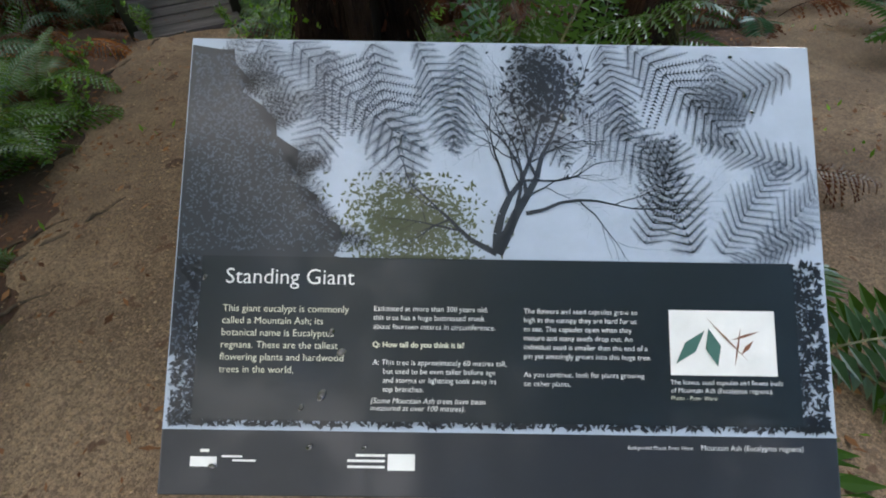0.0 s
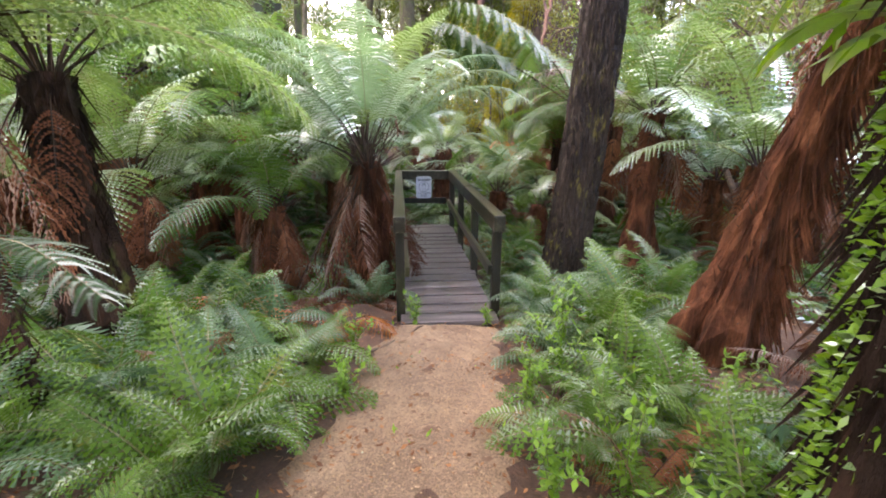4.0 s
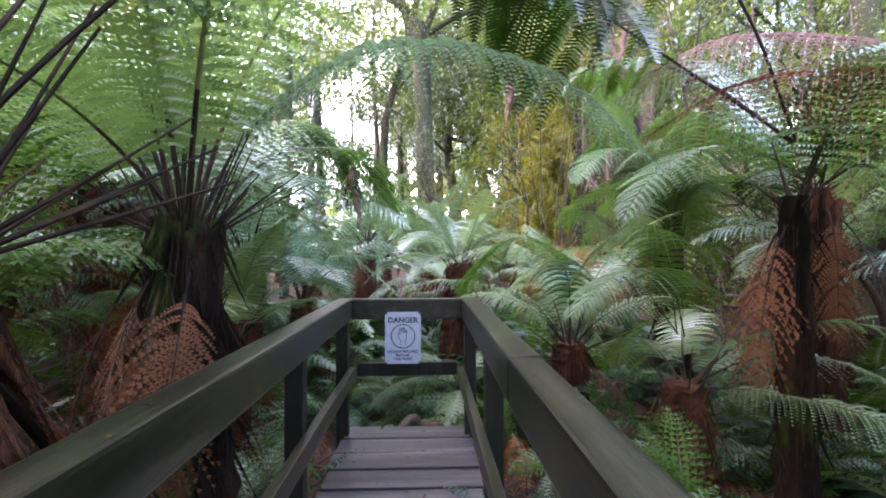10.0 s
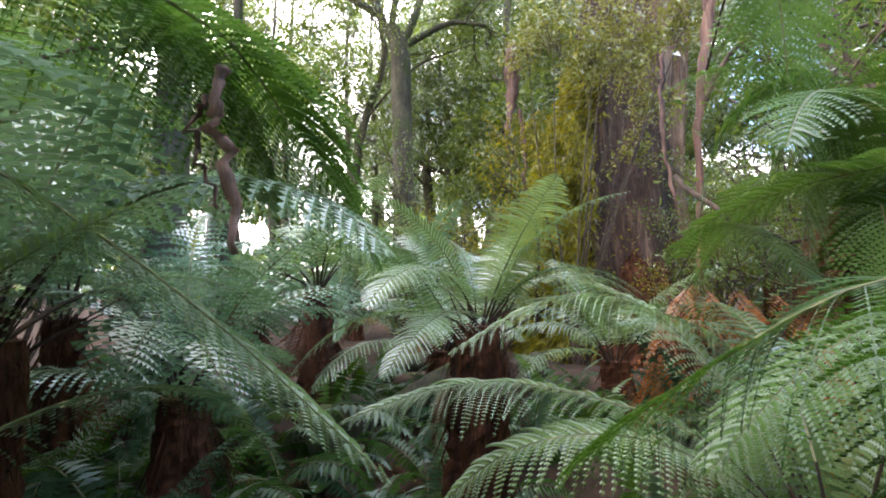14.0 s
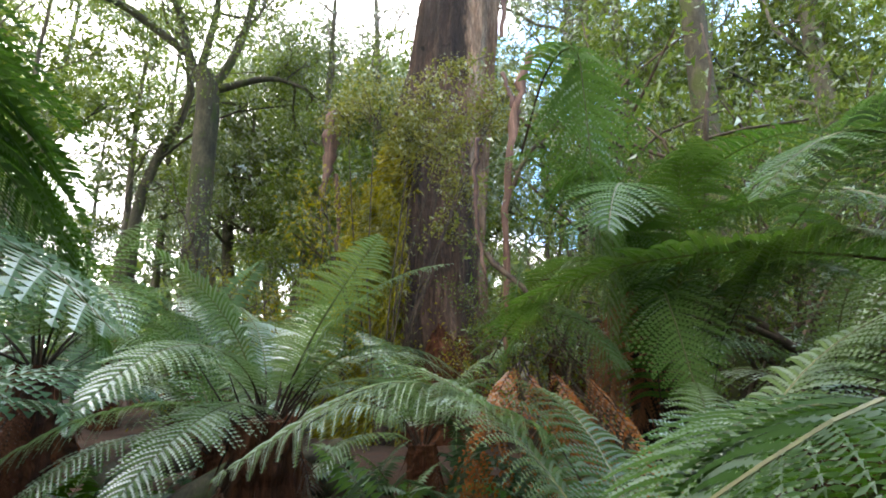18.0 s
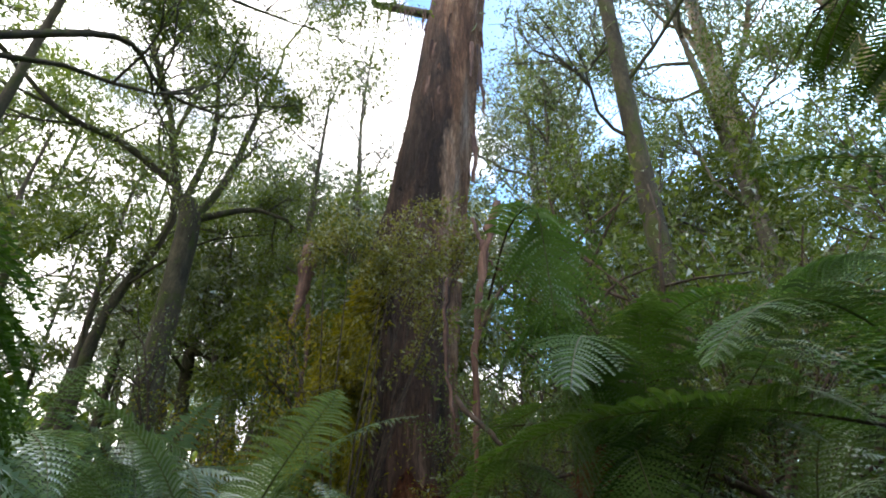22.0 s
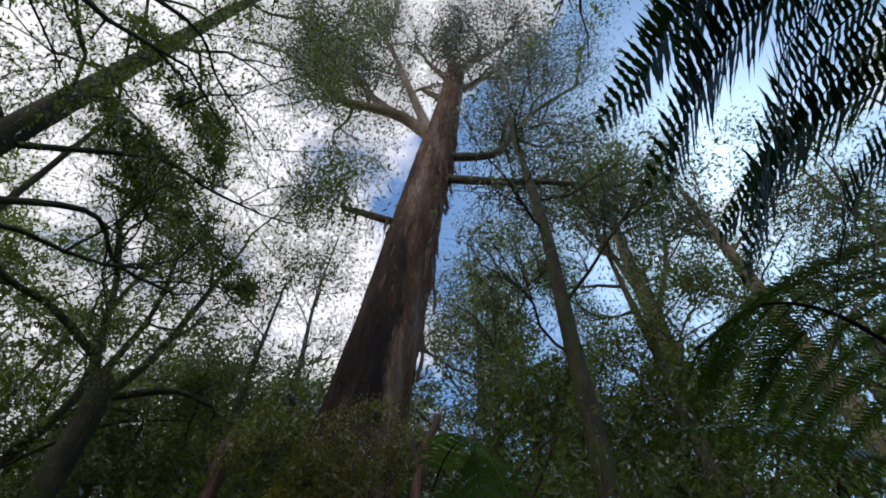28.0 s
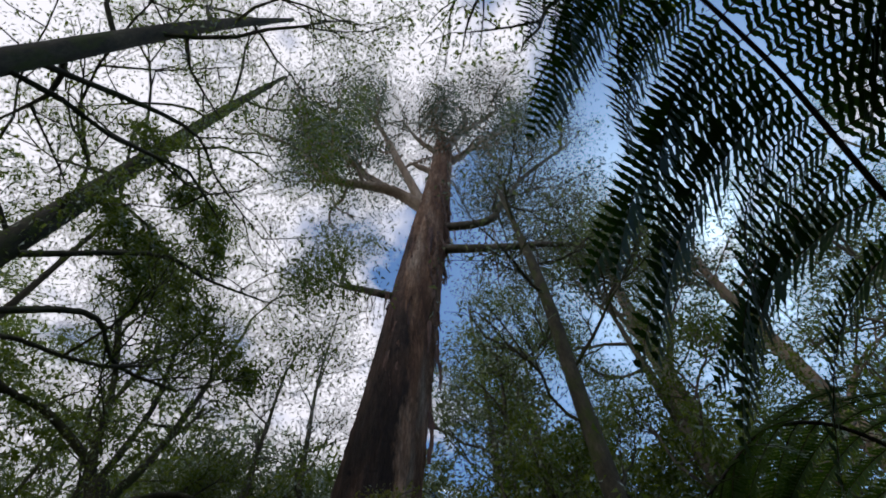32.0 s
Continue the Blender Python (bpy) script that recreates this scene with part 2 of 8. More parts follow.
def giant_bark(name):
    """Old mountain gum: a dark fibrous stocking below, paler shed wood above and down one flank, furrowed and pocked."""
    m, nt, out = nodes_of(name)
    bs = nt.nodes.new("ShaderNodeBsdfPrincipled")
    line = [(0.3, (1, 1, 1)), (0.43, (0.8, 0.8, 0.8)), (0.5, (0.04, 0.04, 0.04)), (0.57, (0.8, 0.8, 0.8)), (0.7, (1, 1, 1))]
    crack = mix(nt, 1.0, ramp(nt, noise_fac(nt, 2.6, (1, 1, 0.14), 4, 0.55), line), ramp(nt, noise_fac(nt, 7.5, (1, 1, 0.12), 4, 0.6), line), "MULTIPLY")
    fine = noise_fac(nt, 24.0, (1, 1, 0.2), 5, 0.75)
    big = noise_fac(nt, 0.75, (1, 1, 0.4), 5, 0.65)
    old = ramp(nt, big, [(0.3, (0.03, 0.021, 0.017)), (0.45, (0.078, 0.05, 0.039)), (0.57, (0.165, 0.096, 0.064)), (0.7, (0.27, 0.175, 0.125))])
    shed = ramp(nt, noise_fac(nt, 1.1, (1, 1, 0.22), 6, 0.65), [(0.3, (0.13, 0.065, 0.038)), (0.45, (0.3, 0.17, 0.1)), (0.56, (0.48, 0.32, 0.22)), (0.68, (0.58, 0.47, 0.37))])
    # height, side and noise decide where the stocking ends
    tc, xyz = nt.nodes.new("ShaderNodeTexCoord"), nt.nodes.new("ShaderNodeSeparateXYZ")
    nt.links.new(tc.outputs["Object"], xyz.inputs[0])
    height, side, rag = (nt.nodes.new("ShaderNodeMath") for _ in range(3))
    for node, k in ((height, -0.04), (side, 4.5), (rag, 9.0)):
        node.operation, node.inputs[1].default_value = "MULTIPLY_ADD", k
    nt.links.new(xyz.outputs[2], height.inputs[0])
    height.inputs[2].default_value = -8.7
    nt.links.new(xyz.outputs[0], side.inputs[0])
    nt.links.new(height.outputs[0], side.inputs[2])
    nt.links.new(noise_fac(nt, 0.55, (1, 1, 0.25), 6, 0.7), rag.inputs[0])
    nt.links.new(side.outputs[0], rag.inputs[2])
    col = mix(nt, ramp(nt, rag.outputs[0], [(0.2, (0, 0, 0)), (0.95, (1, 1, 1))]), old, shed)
    col = mix(nt, 0.7, col, ramp(nt, fine, [(0.3, (0.35, 0.35, 0.35)), (0.7, (1.45, 1.45, 1.45))]), "MULTIPLY")
    col = mix(nt, 0.75, col, mix(nt, crack, (0.28, 0.25, 0.23), (1.1, 1.1, 1.1)), "MULTIPLY")
    pock = ramp(nt, noise_fac(nt, 3.4, (1, 1, 0.6), 2, 0.4), [(0.7, (1, 1, 1)), (0.76, (0.12, 0.1, 0.09))])
    col = mix(nt, 1.0, col, pock, "MULTIPLY")
    nt.links.new(col, bs.inputs["Base Color"])
    bs.inputs["Roughness"].default_value = 0.9
    bp = nt.nodes.new("ShaderNodeBump")
    bp.inputs["Strength"].default_value, bp.inputs["Distance"].default_value = 1.0, 0.13
    nt.links.new(mix(nt, 0.4, mix(nt, 1.0, crack, pock, "MULTIPLY"), fine), bp.inputs["Height"])
    nt.links.new(bp.outputs[0], bs.inputs["Normal"])
    nt.links.new(bs.outputs[0], out.inputs[0])
    return m


def pebbly(name, tones, rough=0.85):
    """Compacted gravel: cells of stone at two sizes in a fine matrix, with damp darker patches."""
    m, nt, out = nodes_of(name)
    bs = nt.nodes.new("ShaderNodeBsdfPrincipled")
    tc = nt.nodes.new("ShaderNodeTexCoord")
    grains = []
    for sc in (95.0, 230.0):
        vo = nt.nodes.new("ShaderNodeTexVoronoi")
        vo.inputs["Scale"].default_value, vo.inputs["Randomness"].default_value = sc, 1.0
        nt.links.new(tc.outputs["Object"], vo.inputs[0])
        sep = nt.nodes.new("ShaderNodeSeparateXYZ")
        nt.links.new(vo.outputs["Color"], sep.inputs[0])
        grains.append((sep.outputs[0], vo.outputs["Distance"]))
    big = noise_fac(nt, 1.3, detail=6, rough=0.65, spread=False)
    col = ramp(nt, big, [(0.32, tones[0]), (0.52, tones[1]), (0.7, tones[2])])
    col = mix(nt, 0.8, col, ramp(nt, grains[0][0], [(0.05, (0.6, 0.57, 0.55)), (0.5, (1, 1, 1)), (0.95, (1.4, 1.36, 1.3))]), "MULTIPLY")
    col = mix(nt, 0.6, col, ramp(nt, grains[1][0], [(0.05, (0.55, 0.52, 0.5)), (0.95, (1.4, 1.4, 1.4))]), "MULTIPLY")
    leaf = ramp(nt, noise_fac(nt, 9.0, detail=3, spread=False), [(0.64, (0, 0, 0)), (0.68, (1, 1, 1))])
    col = mix(nt, leaf, col, (0.09, 0.048, 0.026))
    nt.links.new(col, bs.inputs["Base Color"])
    bs.inputs["Roughness"].default_value = rough
    bp = nt.nodes.new("ShaderNodeBump")
    bp.inputs["Strength"].default_value, bp.inputs["Distance"].default_value, bp.invert = 0.9, 0.008, True
    nt.links.new(mix(nt, 0.5, grains[0][1], grains[1][1]), bp.inputs["Height"])
    nt.links.new(bp.outputs[0], bs.inputs["Normal"])
    nt.links.new(bs.outputs[0], out.inputs[0])
    return m


M_GROUND = surface("forest_soil", (0.02, 0.011, 0.007), (0.055, 0.027, 0.015), (0.105, 0.053, 0.028), 1.7, rough=0.9, bump=0.8, fine=34, depth=0.03, moss=(0.03, 0.06, 0.012), moss_at=0.66)
M_GRAVEL = pebbly("gravel_track", ((0.09, 0.059, 0.037), (0.165, 0.113, 0.07), (0.255, 0.182, 0.117)))
M_STONE = surface("track_stone", (0.16, 0.1, 0.055), (0.27, 0.18, 0.1), (0.4, 0.29, 0.18), 25, rough=0.8, bump=0.3, fine=90, depth=0.003)
M_DECK = surface("wet_deck_timber", (0.022, 0.019, 0.02), (0.06, 0.053, 0.055), (0.15, 0.134, 0.137), 3.0, (0.25, 4, 4), rough=0.33, bump=0.5, fine=28, depth=0.004, moss=(0.035, 0.045, 0.015), moss_at=0.68)
M_RAIL = surface("green_stained_timber", (0.006, 0.0062, 0.0035), (0.015, 0.015, 0.0085), (0.062, 0.055, 0.038), 3.2, (4, 0.3, 4), rough=0.32, bump=0.5, fine=25, depth=0.004, moss=(0.034, 0.038, 0.012), moss_at=0.61, spec=0.4)
M_POST = surface("mossy_post_timber", (0.006, 0.006, 0.004), (0.012, 0.012, 0.007), (0.026, 0.025, 0.014), 3.2, (4, 4, 0.3), rough=0.6, bump=0.4, fine=25, depth=0.005, moss=(0.02, 0.026, 0.008), moss_at=0.64, spec=0.25)
M_FIBRE = surface("fern_trunk_fibre", (0.016, 0.008, 0.005), (0.075, 0.028, 0.014), (0.18, 0.075, 0.036), 7.0, (1, 1, 0.16), rough=0.95, bump=1.0, fine=60, depth=0.05, spec=0.15)
M_FIBRE_DARK = surface("dark_fern_trunk", (0.005, 0.003, 0.002), (0.014, 0.008, 0.005), (0.042, 0.02, 0.011), 7.0, (1, 1, 0.2), rough=0.95, bump=1.0, fine=60, depth=0.05, spec=0.15, moss=(0.06, 0.085, 0.015), moss_at=0.6)
M_STIPE = surface("dark_stipe", (0.012, 0.009, 0.007), (0.03, 0.02, 0.013), (0.06, 0.034, 0.018), 8, rough=0.75, bump=0.3, fine=60, depth=0.003, spec=0.2)
M_RACHIS = surface("rachis_olive", (0.05, 0.06, 0.015), (0.09, 0.1, 0.028), (0.15, 0.14, 0.05), 5, rough=0.5, bump=0.2, fine=60, depth=0.003)
M_BARK = furrowed("grey_brown_bark", (0.008, 0.005, 0.004), (0.034, 0.022, 0.015), (0.085, 0.058, 0.04), (26, 26, 4.5), depth=0.035, moss=(0.13, 0.115, 0.024), moss_at=0.6)
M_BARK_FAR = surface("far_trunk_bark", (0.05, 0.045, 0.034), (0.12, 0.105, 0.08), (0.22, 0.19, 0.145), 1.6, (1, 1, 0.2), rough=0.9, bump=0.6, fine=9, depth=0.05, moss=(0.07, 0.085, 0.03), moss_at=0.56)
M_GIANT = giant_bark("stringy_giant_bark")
M_SMOOTH = surface("smooth_gum_bark", (0.2, 0.14, 0.09), (0.36, 0.27, 0.19), (0.5, 0.42, 0.33), 0.8, (1, 1, 0.2), rough=0.8, bump=0.5, fine=5, depth=0.05)
M_STRIP = surface("shed_bark_ribbon", (0.035, 0.018, 0.013), (0.11, 0.055, 0.038), (0.26, 0.15, 0.105), 4, (3, 3, 0.3), rough=0.7, bump=0.4, fine=30, depth=0.006)
M_TWIG = surface("dark_twig", (0.03, 0.022, 0.014), (0.07, 0.048, 0.03), (0.14, 0.1, 0.065), 9, rough=0.85, bump=0.4, fine=50, depth=0.004)
M_MOSSY_LIMB = surface("mossy_limb_bark", (0.03, 0.028, 0.018), (0.065, 0.058, 0.036), (0.11, 0.1, 0.06), 3, (1, 1, 0.4), rough=0.95, bump=0.8, fine=20, depth=0.03, moss=(0.055, 0.07, 0.016), moss_at=0.55)
M_FROND = leafy("fern_frond_green", (0.075, 0.145, 0.045), (0.165, 0.25, 0.095), 0.5, 0.085, 0.4, old=(0.15, 0.16, 0.045))
M_FROND_BLUE = leafy("fern_frond_blue_green", (0.075, 0.15, 0.075), (0.15, 0.24, 0.13), 0.45, 0.09, 0.4)
M_FERN_LOW = leafy("ground_fern_green", (0.036, 0.09, 0.014), (0.09, 0.17, 0.033), 0.42, 0.04, 0.45, old=(0.12, 0.1, 0.03))
M_FERN_LOW_BLUE = leafy("ground_fern_blue_green", (0.035, 0.08, 0.038), (0.08, 0.145, 0.072), 0.4, 0.04, 0.45)
M_FROND_MID = leafy("fern_frond_mid_green", (0.04, 0.095, 0.02), (0.09, 0.17, 0.042), 0.45, 0.03, 0.5, old=(0.12, 0.1, 0.03))
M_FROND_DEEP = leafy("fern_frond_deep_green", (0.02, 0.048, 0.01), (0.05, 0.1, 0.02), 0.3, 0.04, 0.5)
M_DEAD = leafy("dead_frond_brown", (0.07, 0.03, 0.018), (0.2, 0.09, 0.045), 0.3, 0.03, 0.6)
M_DEAD_GREY = leafy("dead_frond_mauve", (0.14, 0.09, 0.075), (0.28, 0.19, 0.17), 0.3, 0.05, 0.6)
M_GUM = leafy("gum_leaf", (0.075, 0.115, 0.045), (0.19, 0.23, 0.105), 0.6, 0.08, 0.4, isle=True)
M_WATTLE = leafy("fine_leaf_green", (0.07, 0.12, 0.026), (0.18, 0.235, 0.06), 0.62, 0.05, 0.45, isle=True)
M_YELLOW = leafy("moss_yellow_green", (0.11, 0.12, 0.014), (0.36, 0.33, 0.04), 0.5, 0.03, 0.6, isle=True)
M_STRAP = leafy("strap_leaf_green", (0.06, 0.15, 0.015), (0.15, 0.27, 0.03), 0.5, 0.12, 0.3)
M_STRAP_OLD = leafy("strap_leaf_yellow", (0.3, 0.25, 0.04), (0.4, 0.33, 0.08), 0.45, 0.1, 0.4)
M_LITTER = leafy("leaf_litter", (0.07, 0.028, 0.012), (0.26, 0.13, 0.06), 0.1, 0.08, 0.5, isle=True)
M_OLIVE = leafy("fine_leaf_olive", (0.13, 0.15, 0.03), (0.3, 0.31, 0.09), 0.5, 0.05, 0.5, isle=True)
M_GUM_FINE = leafy("gum_leaf_grey_green", (0.05, 0.075, 0.045), (0.13, 0.155, 0.1), 0.5, 0.08, 0.4, isle=True)
M_RUST = leafy("dead_frond_orange", (0.16, 0.06, 0.018), (0.36, 0.15, 0.045), 0.4, 0.03, 0.6, isle=True)
M_HERB = leafy("herb_green", (0.07, 0.17, 0.02), (0.16, 0.3, 0.04), 0.45, 0.1, 0.4, isle=True)


# ---- building blocks ----
def mesh_of(name, verts, faces, mats, slots=None, smooth=False):
    me = bpy.data.meshes.new(name)
    me.from_pydata([tuple(map(float, v)) for v in verts], [], [tuple(map(int, f)) for f in faces])
    for m in mats:
        me.materials.append(m)
    if slots is not None:
        me.polygons.foreach_set("material_index", np.asarray(slots, dtype=np.int32))
    if smooth:
        me.polygons.foreach_set("use_smooth", np.ones(len(me.polygons), dtype=bool))
    me.update()
    return me


def from_bm(name, bm, material):
    me = bpy.data.meshes.new(name)
    bm.to_mesh(me)
    bm.free()
    me.materials.append(material)
    return me


def part(name, bm, material, parent, label="", at=None):
    """Link a bmesh (or a finished mesh) as one mesh object under a thing or a part."""
    me = bm if isinstance(bm, bpy.types.Mesh) else from_bm(name, bm, material)
    ob = new(name, me)
    ob.parent = parent
    if at is not None:
        ob.matrix_basis = at
    if label:
        ob["label"] = label
    return ob


def thing(name, at, label, category, group="", kind="", mesh=None):
    ob = new(name, mesh)
    ob.matrix_basis = at
    return tagged(ob, label, category, group, kind)


def box(bm, x0, x1, y0, y1, z0, z1, bevel=0.0):
    r = bmesh.ops.create_cube(bm, size=1.0, matrix=Matrix.LocRotScale(((x0 + x1) / 2, (y0 + y1) / 2, (z0 + z1) / 2), None, (x1 - x0, y1 - y0, z1 - z0)))
    if bevel:
        edges = list({e for v in r["verts"] for e in v.link_edges})
        bmesh.ops.bevel(bm, geom=edges, offset=bevel, segments=2, affect="EDGES", profile=0.6)


class Soup:
    """Collects vertices and faces of many small pieces for one mesh."""

    def __init__(self):
        self.v, self.f, self.s, self.n = [], [], [], 0

    def add(self, verts, faces, slot=0):
        verts = np.asarray(verts, dtype=float)
        self.v.append(verts)
        self.f.extend(tuple(int(i) + self.n for i in f) for f in faces)
        self.s.extend([slot] * len(faces))
        self.n += len(verts)

    def mesh(self, name, mats, smooth=False):
        return mesh_of(name, np.concatenate(self.v), self.f, mats, self.s, smooth)


def smoothstep(a, b, x):
    t = np.clip((np.asarray(x, dtype=float) - a) / (b - a), 0, 1)
    return t * t * (3 - 2 * t)


def resample(pts, n):
    """A smooth curve (Catmull-Rom) through the rows of pts, with n points."""
    p = np.asarray(pts, dtype=float)
    q = np.vstack([2 * p[0] - p[1], p, 2 * p[-1] - p[-2]])
    out = []
    for u in np.linspace(0, len(p) - 1, n):
        i = min(int(u), len(p) - 2)
        t = u - i
        a, b, c, d = q[i], q[i + 1], q[i + 2], q[i + 3]
        out.append(0.5 * (2 * b + (c - a) * t + (2 * a - 5 * b + 4 * c - d) * t * t + (3 * b - a - 3 * c + d) * t ** 3))
    return np.array(out)


def tube(soup, pts, radii, segs=8, slot=0, rough=0.0, rng=None, lobes=None, ridges=0.0):
    """A tapered tube along pts. rough: uneven radius; lobes: (count, depth per ring) for buttressed bases."""
    pts, n = np.asarray(pts, dtype=float), len(pts)
    radii = np.broadcast_to(np.asarray(radii, dtype=float), (n,))
    tan = np.gradient(pts, axis=0)
    tan /= np.linalg.norm(tan, axis=1)[:, None] + 1e-9
    ref = np.array([1.0, 0, 0]) if abs(tan[0][0]) < 0.8 else np.array([0, 1.0, 0])
    ang = np.linspace(0, 2 * np.pi, segs, endpoint=False)
    verts = []
    wob = None if not rough else rng.uniform(-1, 1, (n, segs))
    if ridges:
        run = rng.normal(0, 1, (n + 8, segs))
        run = np.stack([run[i:i + n] for i in range(8)]).sum(0) / 2.8
        wob = (0 if wob is None else wob) + run * ridges / max(rough, 1e-6)
    for i in range(n):
        a = ref - tan[i] * ref.dot(tan[i])
        a /= np.linalg.norm(a)
        b = np.cross(tan[i], a)
        ref = a
        r = np.full(segs, radii[i])
        if lobes:
            r = r * (1 + lobes[1][i] * (0.6 * np.cos(lobes[0] * ang + 0.7) + 0.4 * np.cos((lobes[0] + 2) * ang + 2.1)))
        if wob is not None:
            r = r * (1 + rough * wob[i])
        verts.append(pts[i] + np.outer(np.cos(ang) * r, a) + np.outer(np.sin(ang) * r, b))
    faces = [(i * segs + j, i * segs + (j + 1) % segs, (i + 1) * segs + (j + 1) % segs, (i + 1) * segs + j) for i in range(n - 1) for j in range(segs)]
    faces.append(tuple(range((n - 1) * segs, n * segs)))
    soup.add(np.concatenate(verts), faces, slot)


def rhombs(soup, centres, dirs, sides, length, width, slot=0):
    """Leaves: folded rhombs of two triangles each, all at once."""
    c, d, s = np.asarray(centres), np.asarray(dirs), np.asarray(sides)
    L, W = np.broadcast_to(length, len(c))[:, None], np.broadcast_to(width, len(c))[:, None]
    v = np.stack([c, c + d * L * 0.45 + s * W * 0.5, c + d * L, c + d * L * 0.45 - s * W * 0.5], axis=1).reshape(-1, 3)
    n = len(c)
    k = np.arange(n)[:, None] * 4
    f = (np.concatenate([k + [0, 1, 2], k + [0, 2, 3]], axis=0)).tolist()
    soup.add(v, f, slot)


def spikes_of(soup, centres, dirs, sides, length, width, slot=0):
    """Small leaves, one triangle each, for crowns seen from afar."""
    c, d, s = np.asarray(centres), np.asarray(dirs), np.asarray(sides)
    L, W = np.broadcast_to(length, len(c))[:, None], np.broadcast_to(width, len(c))[:, None]
    v = np.stack([c - s * W * 0.5, c + s * W * 0.5 + d * L * 0.3, c + d * L], axis=1).reshape(-1, 3)
    soup.add(v, np.arange(len(v)).reshape(-1, 3).tolist(), slot)


def unit(rng, n):
    v = rng.normal(size=(n, 3))
    return v / np.linalg.norm(v, axis=1)[:, None]


# ---- fern fronds: shared meshes, one metre long, base at the origin, growing towards +x ----
def frond_mesh(name, e0, e1, level, mats, seed, pairs=34, width=0.17, stipe=0.16, droop=0.35, bend=1.2, ragged=0.0, side=0.0, line=None, fine=None, stem=1.0):
    rng = np.random.default_rng(seed)
    n = (11, 14, 20)[level]
    s = np.linspace(0, 1, n)
    el = np.radians(e0 + (e1 - e0) * s ** bend)
    step = 1.0 / (n - 1)
    az = side * s * s
    px = np.concatenate([[0], np.cumsum(np.cos(el[:-1]) * np.cos(az[:-1]) * step)])
    py = np.concatenate([[0], np.cumsum(np.cos(el[:-1]) * np.sin(az[:-1]) * step)])
    pz = np.concatenate([[0], np.cumsum(np.sin(el[:-1]) * step)])
    P = np.stack([px, py, pz], axis=1)
    if line is not None:
        P = resample(line, n)
    soup = Soup()
    cut = n // 4
    tube(soup, P[:cut + 1], np.linspace(0.011, 0.0075, cut + 1) * stem, 3 + level, 1)
    tube(soup, P[cut:], np.linspace(0.0075, 0.0015, n - cut) * stem, 4 if level == 2 else 3, 2)
    T = np.gradient(P, axis=0)
    T /= np.linalg.norm(T, axis=1)[:, None]
    kites, tris = [], []
    for i in range(pairs):
        u = (i + 0.5) / pairs
        q = stipe + (1 - stipe) * u
        w = width * (np.sin(np.pi * min(1, (u * 0.94 + 0.05)) ** 0.72) ** 0.75) * rng.uniform(0.9, 1.08)
        if w < 0.006:
            continue
        base = np.array([np.interp(q, s, P[:, k]) for k in range(3)])
        tan = np.array([np.interp(q, s, T[:, k]) for k in range(3)])
        tan /= np.linalg.norm(tan)
        lat = np.cross((0, 0, 1.0), tan)
        if np.linalg.norm(lat) < 0.2:
            lat = np.array([0, 1.0, 0])
        lat /= np.linalg.norm(lat)
        up = np.cross(tan, lat)
        for sg in (1, -1):
            if ragged and rng.random() < ragged:
                continue
            fwd = 0.22 + 0.45 * u + rng.uniform(-0.06, 0.06)
            d = sg * lat + tan * fwd + up * rng.uniform(0.0, 0.18)
            d /= np.linalg.norm(d)
            b = tan - d * tan.dot(d)
            b /= np.linalg.norm(b)
            sag = droop * rng.uniform(0.7, 1.4)
            m = {0: 1, 1: 4 if width == 0.2 else 7, 2: fine or 12}[level]
            v = np.linspace(0, 1, m + 1)
            line = base + np.outer(v * w, d) - np.outer(sag * w * v * v, (0, 0, 1.0))
            if ragged:
                line += np.outer(v * v, rng.uniform(-0.3, 0.3, 3) * w)
            gap = (1 - stipe) / pairs
            h = gap * (0.62, 0.53, 0.5)[level] * (1.06 - v) ** 0.55
            if level == 0:
                mid = base + d * w * 0.42 - np.array([0, 0, sag * w * 0.17])
                soup.add([base, mid + b * gap * 0.62, line[-1], mid - b * gap * 0.55], [(0, 1, 2), (0, 2, 3)], 0)
            elif level == 1:
                tips = []
                for sd in (1, -1):
                    hh = h[:-1, None] * 1.15
                    tip = (line[:-1] + line[1:]) / 2 + sd * b * hh + d * w / m * 0.75
                    tips.append(np.stack([line[:-1], line[1:], tip], axis=1).reshape(-1, 3))
                tv = np.concatenate(tips)
                soup.add(tv, np.arange(len(tv)).reshape(-1, 3).tolist(), 0)
            else:
                cc, dd, ss, ll = [], [], [], []
                for sd in (1, -1):
                    dirs = sd * b + d * 0.42
                    dirs = dirs / np.linalg.norm(dirs)
                    cc.append(line[:-1] + d * w * 0.3 / m)
                    dd.append(np.repeat(dirs[None], m, 0) - np.array([0, 0, 0.12]))
                    ss.append(np.repeat(d[None], m, 0))
                    ll.append(h[:-1] * 1.3)
                rhombs(soup, np.concatenate(cc), np.concatenate(dd), np.concatenate(ss), np.concatenate(ll), w / m * 1.25, 0)
                soup.add(np.stack([line[:-1] - b * 0.0012, line[1:], line[:-1] + b * 0.0012], 1).reshape(-1, 3), np.arange(3 * m).reshape(-1, 3).tolist(), 0)
    return soup.mesh(name, mats)


FROND = {}
SHAPES = {"up": (78, 8, 1.3), "arch": (62, -48, 1.15), "low": (34, -55, 1.1), "flat": (20, -22, 1.2), "droop": (15, -80, 0.8), "hang": (-50, -92, 0.6)}
COLOURS = {"green": M_FROND, "blue": M_FROND_BLUE, "low": M_FERN_LOW, "lowblue": M_FERN_LOW_BLUE, "deep": M_FROND_DEEP, "mid": M_FROND_MID, "dead": M_DEAD, "rust": M_RUST, "mauve": M_DEAD_GREY}


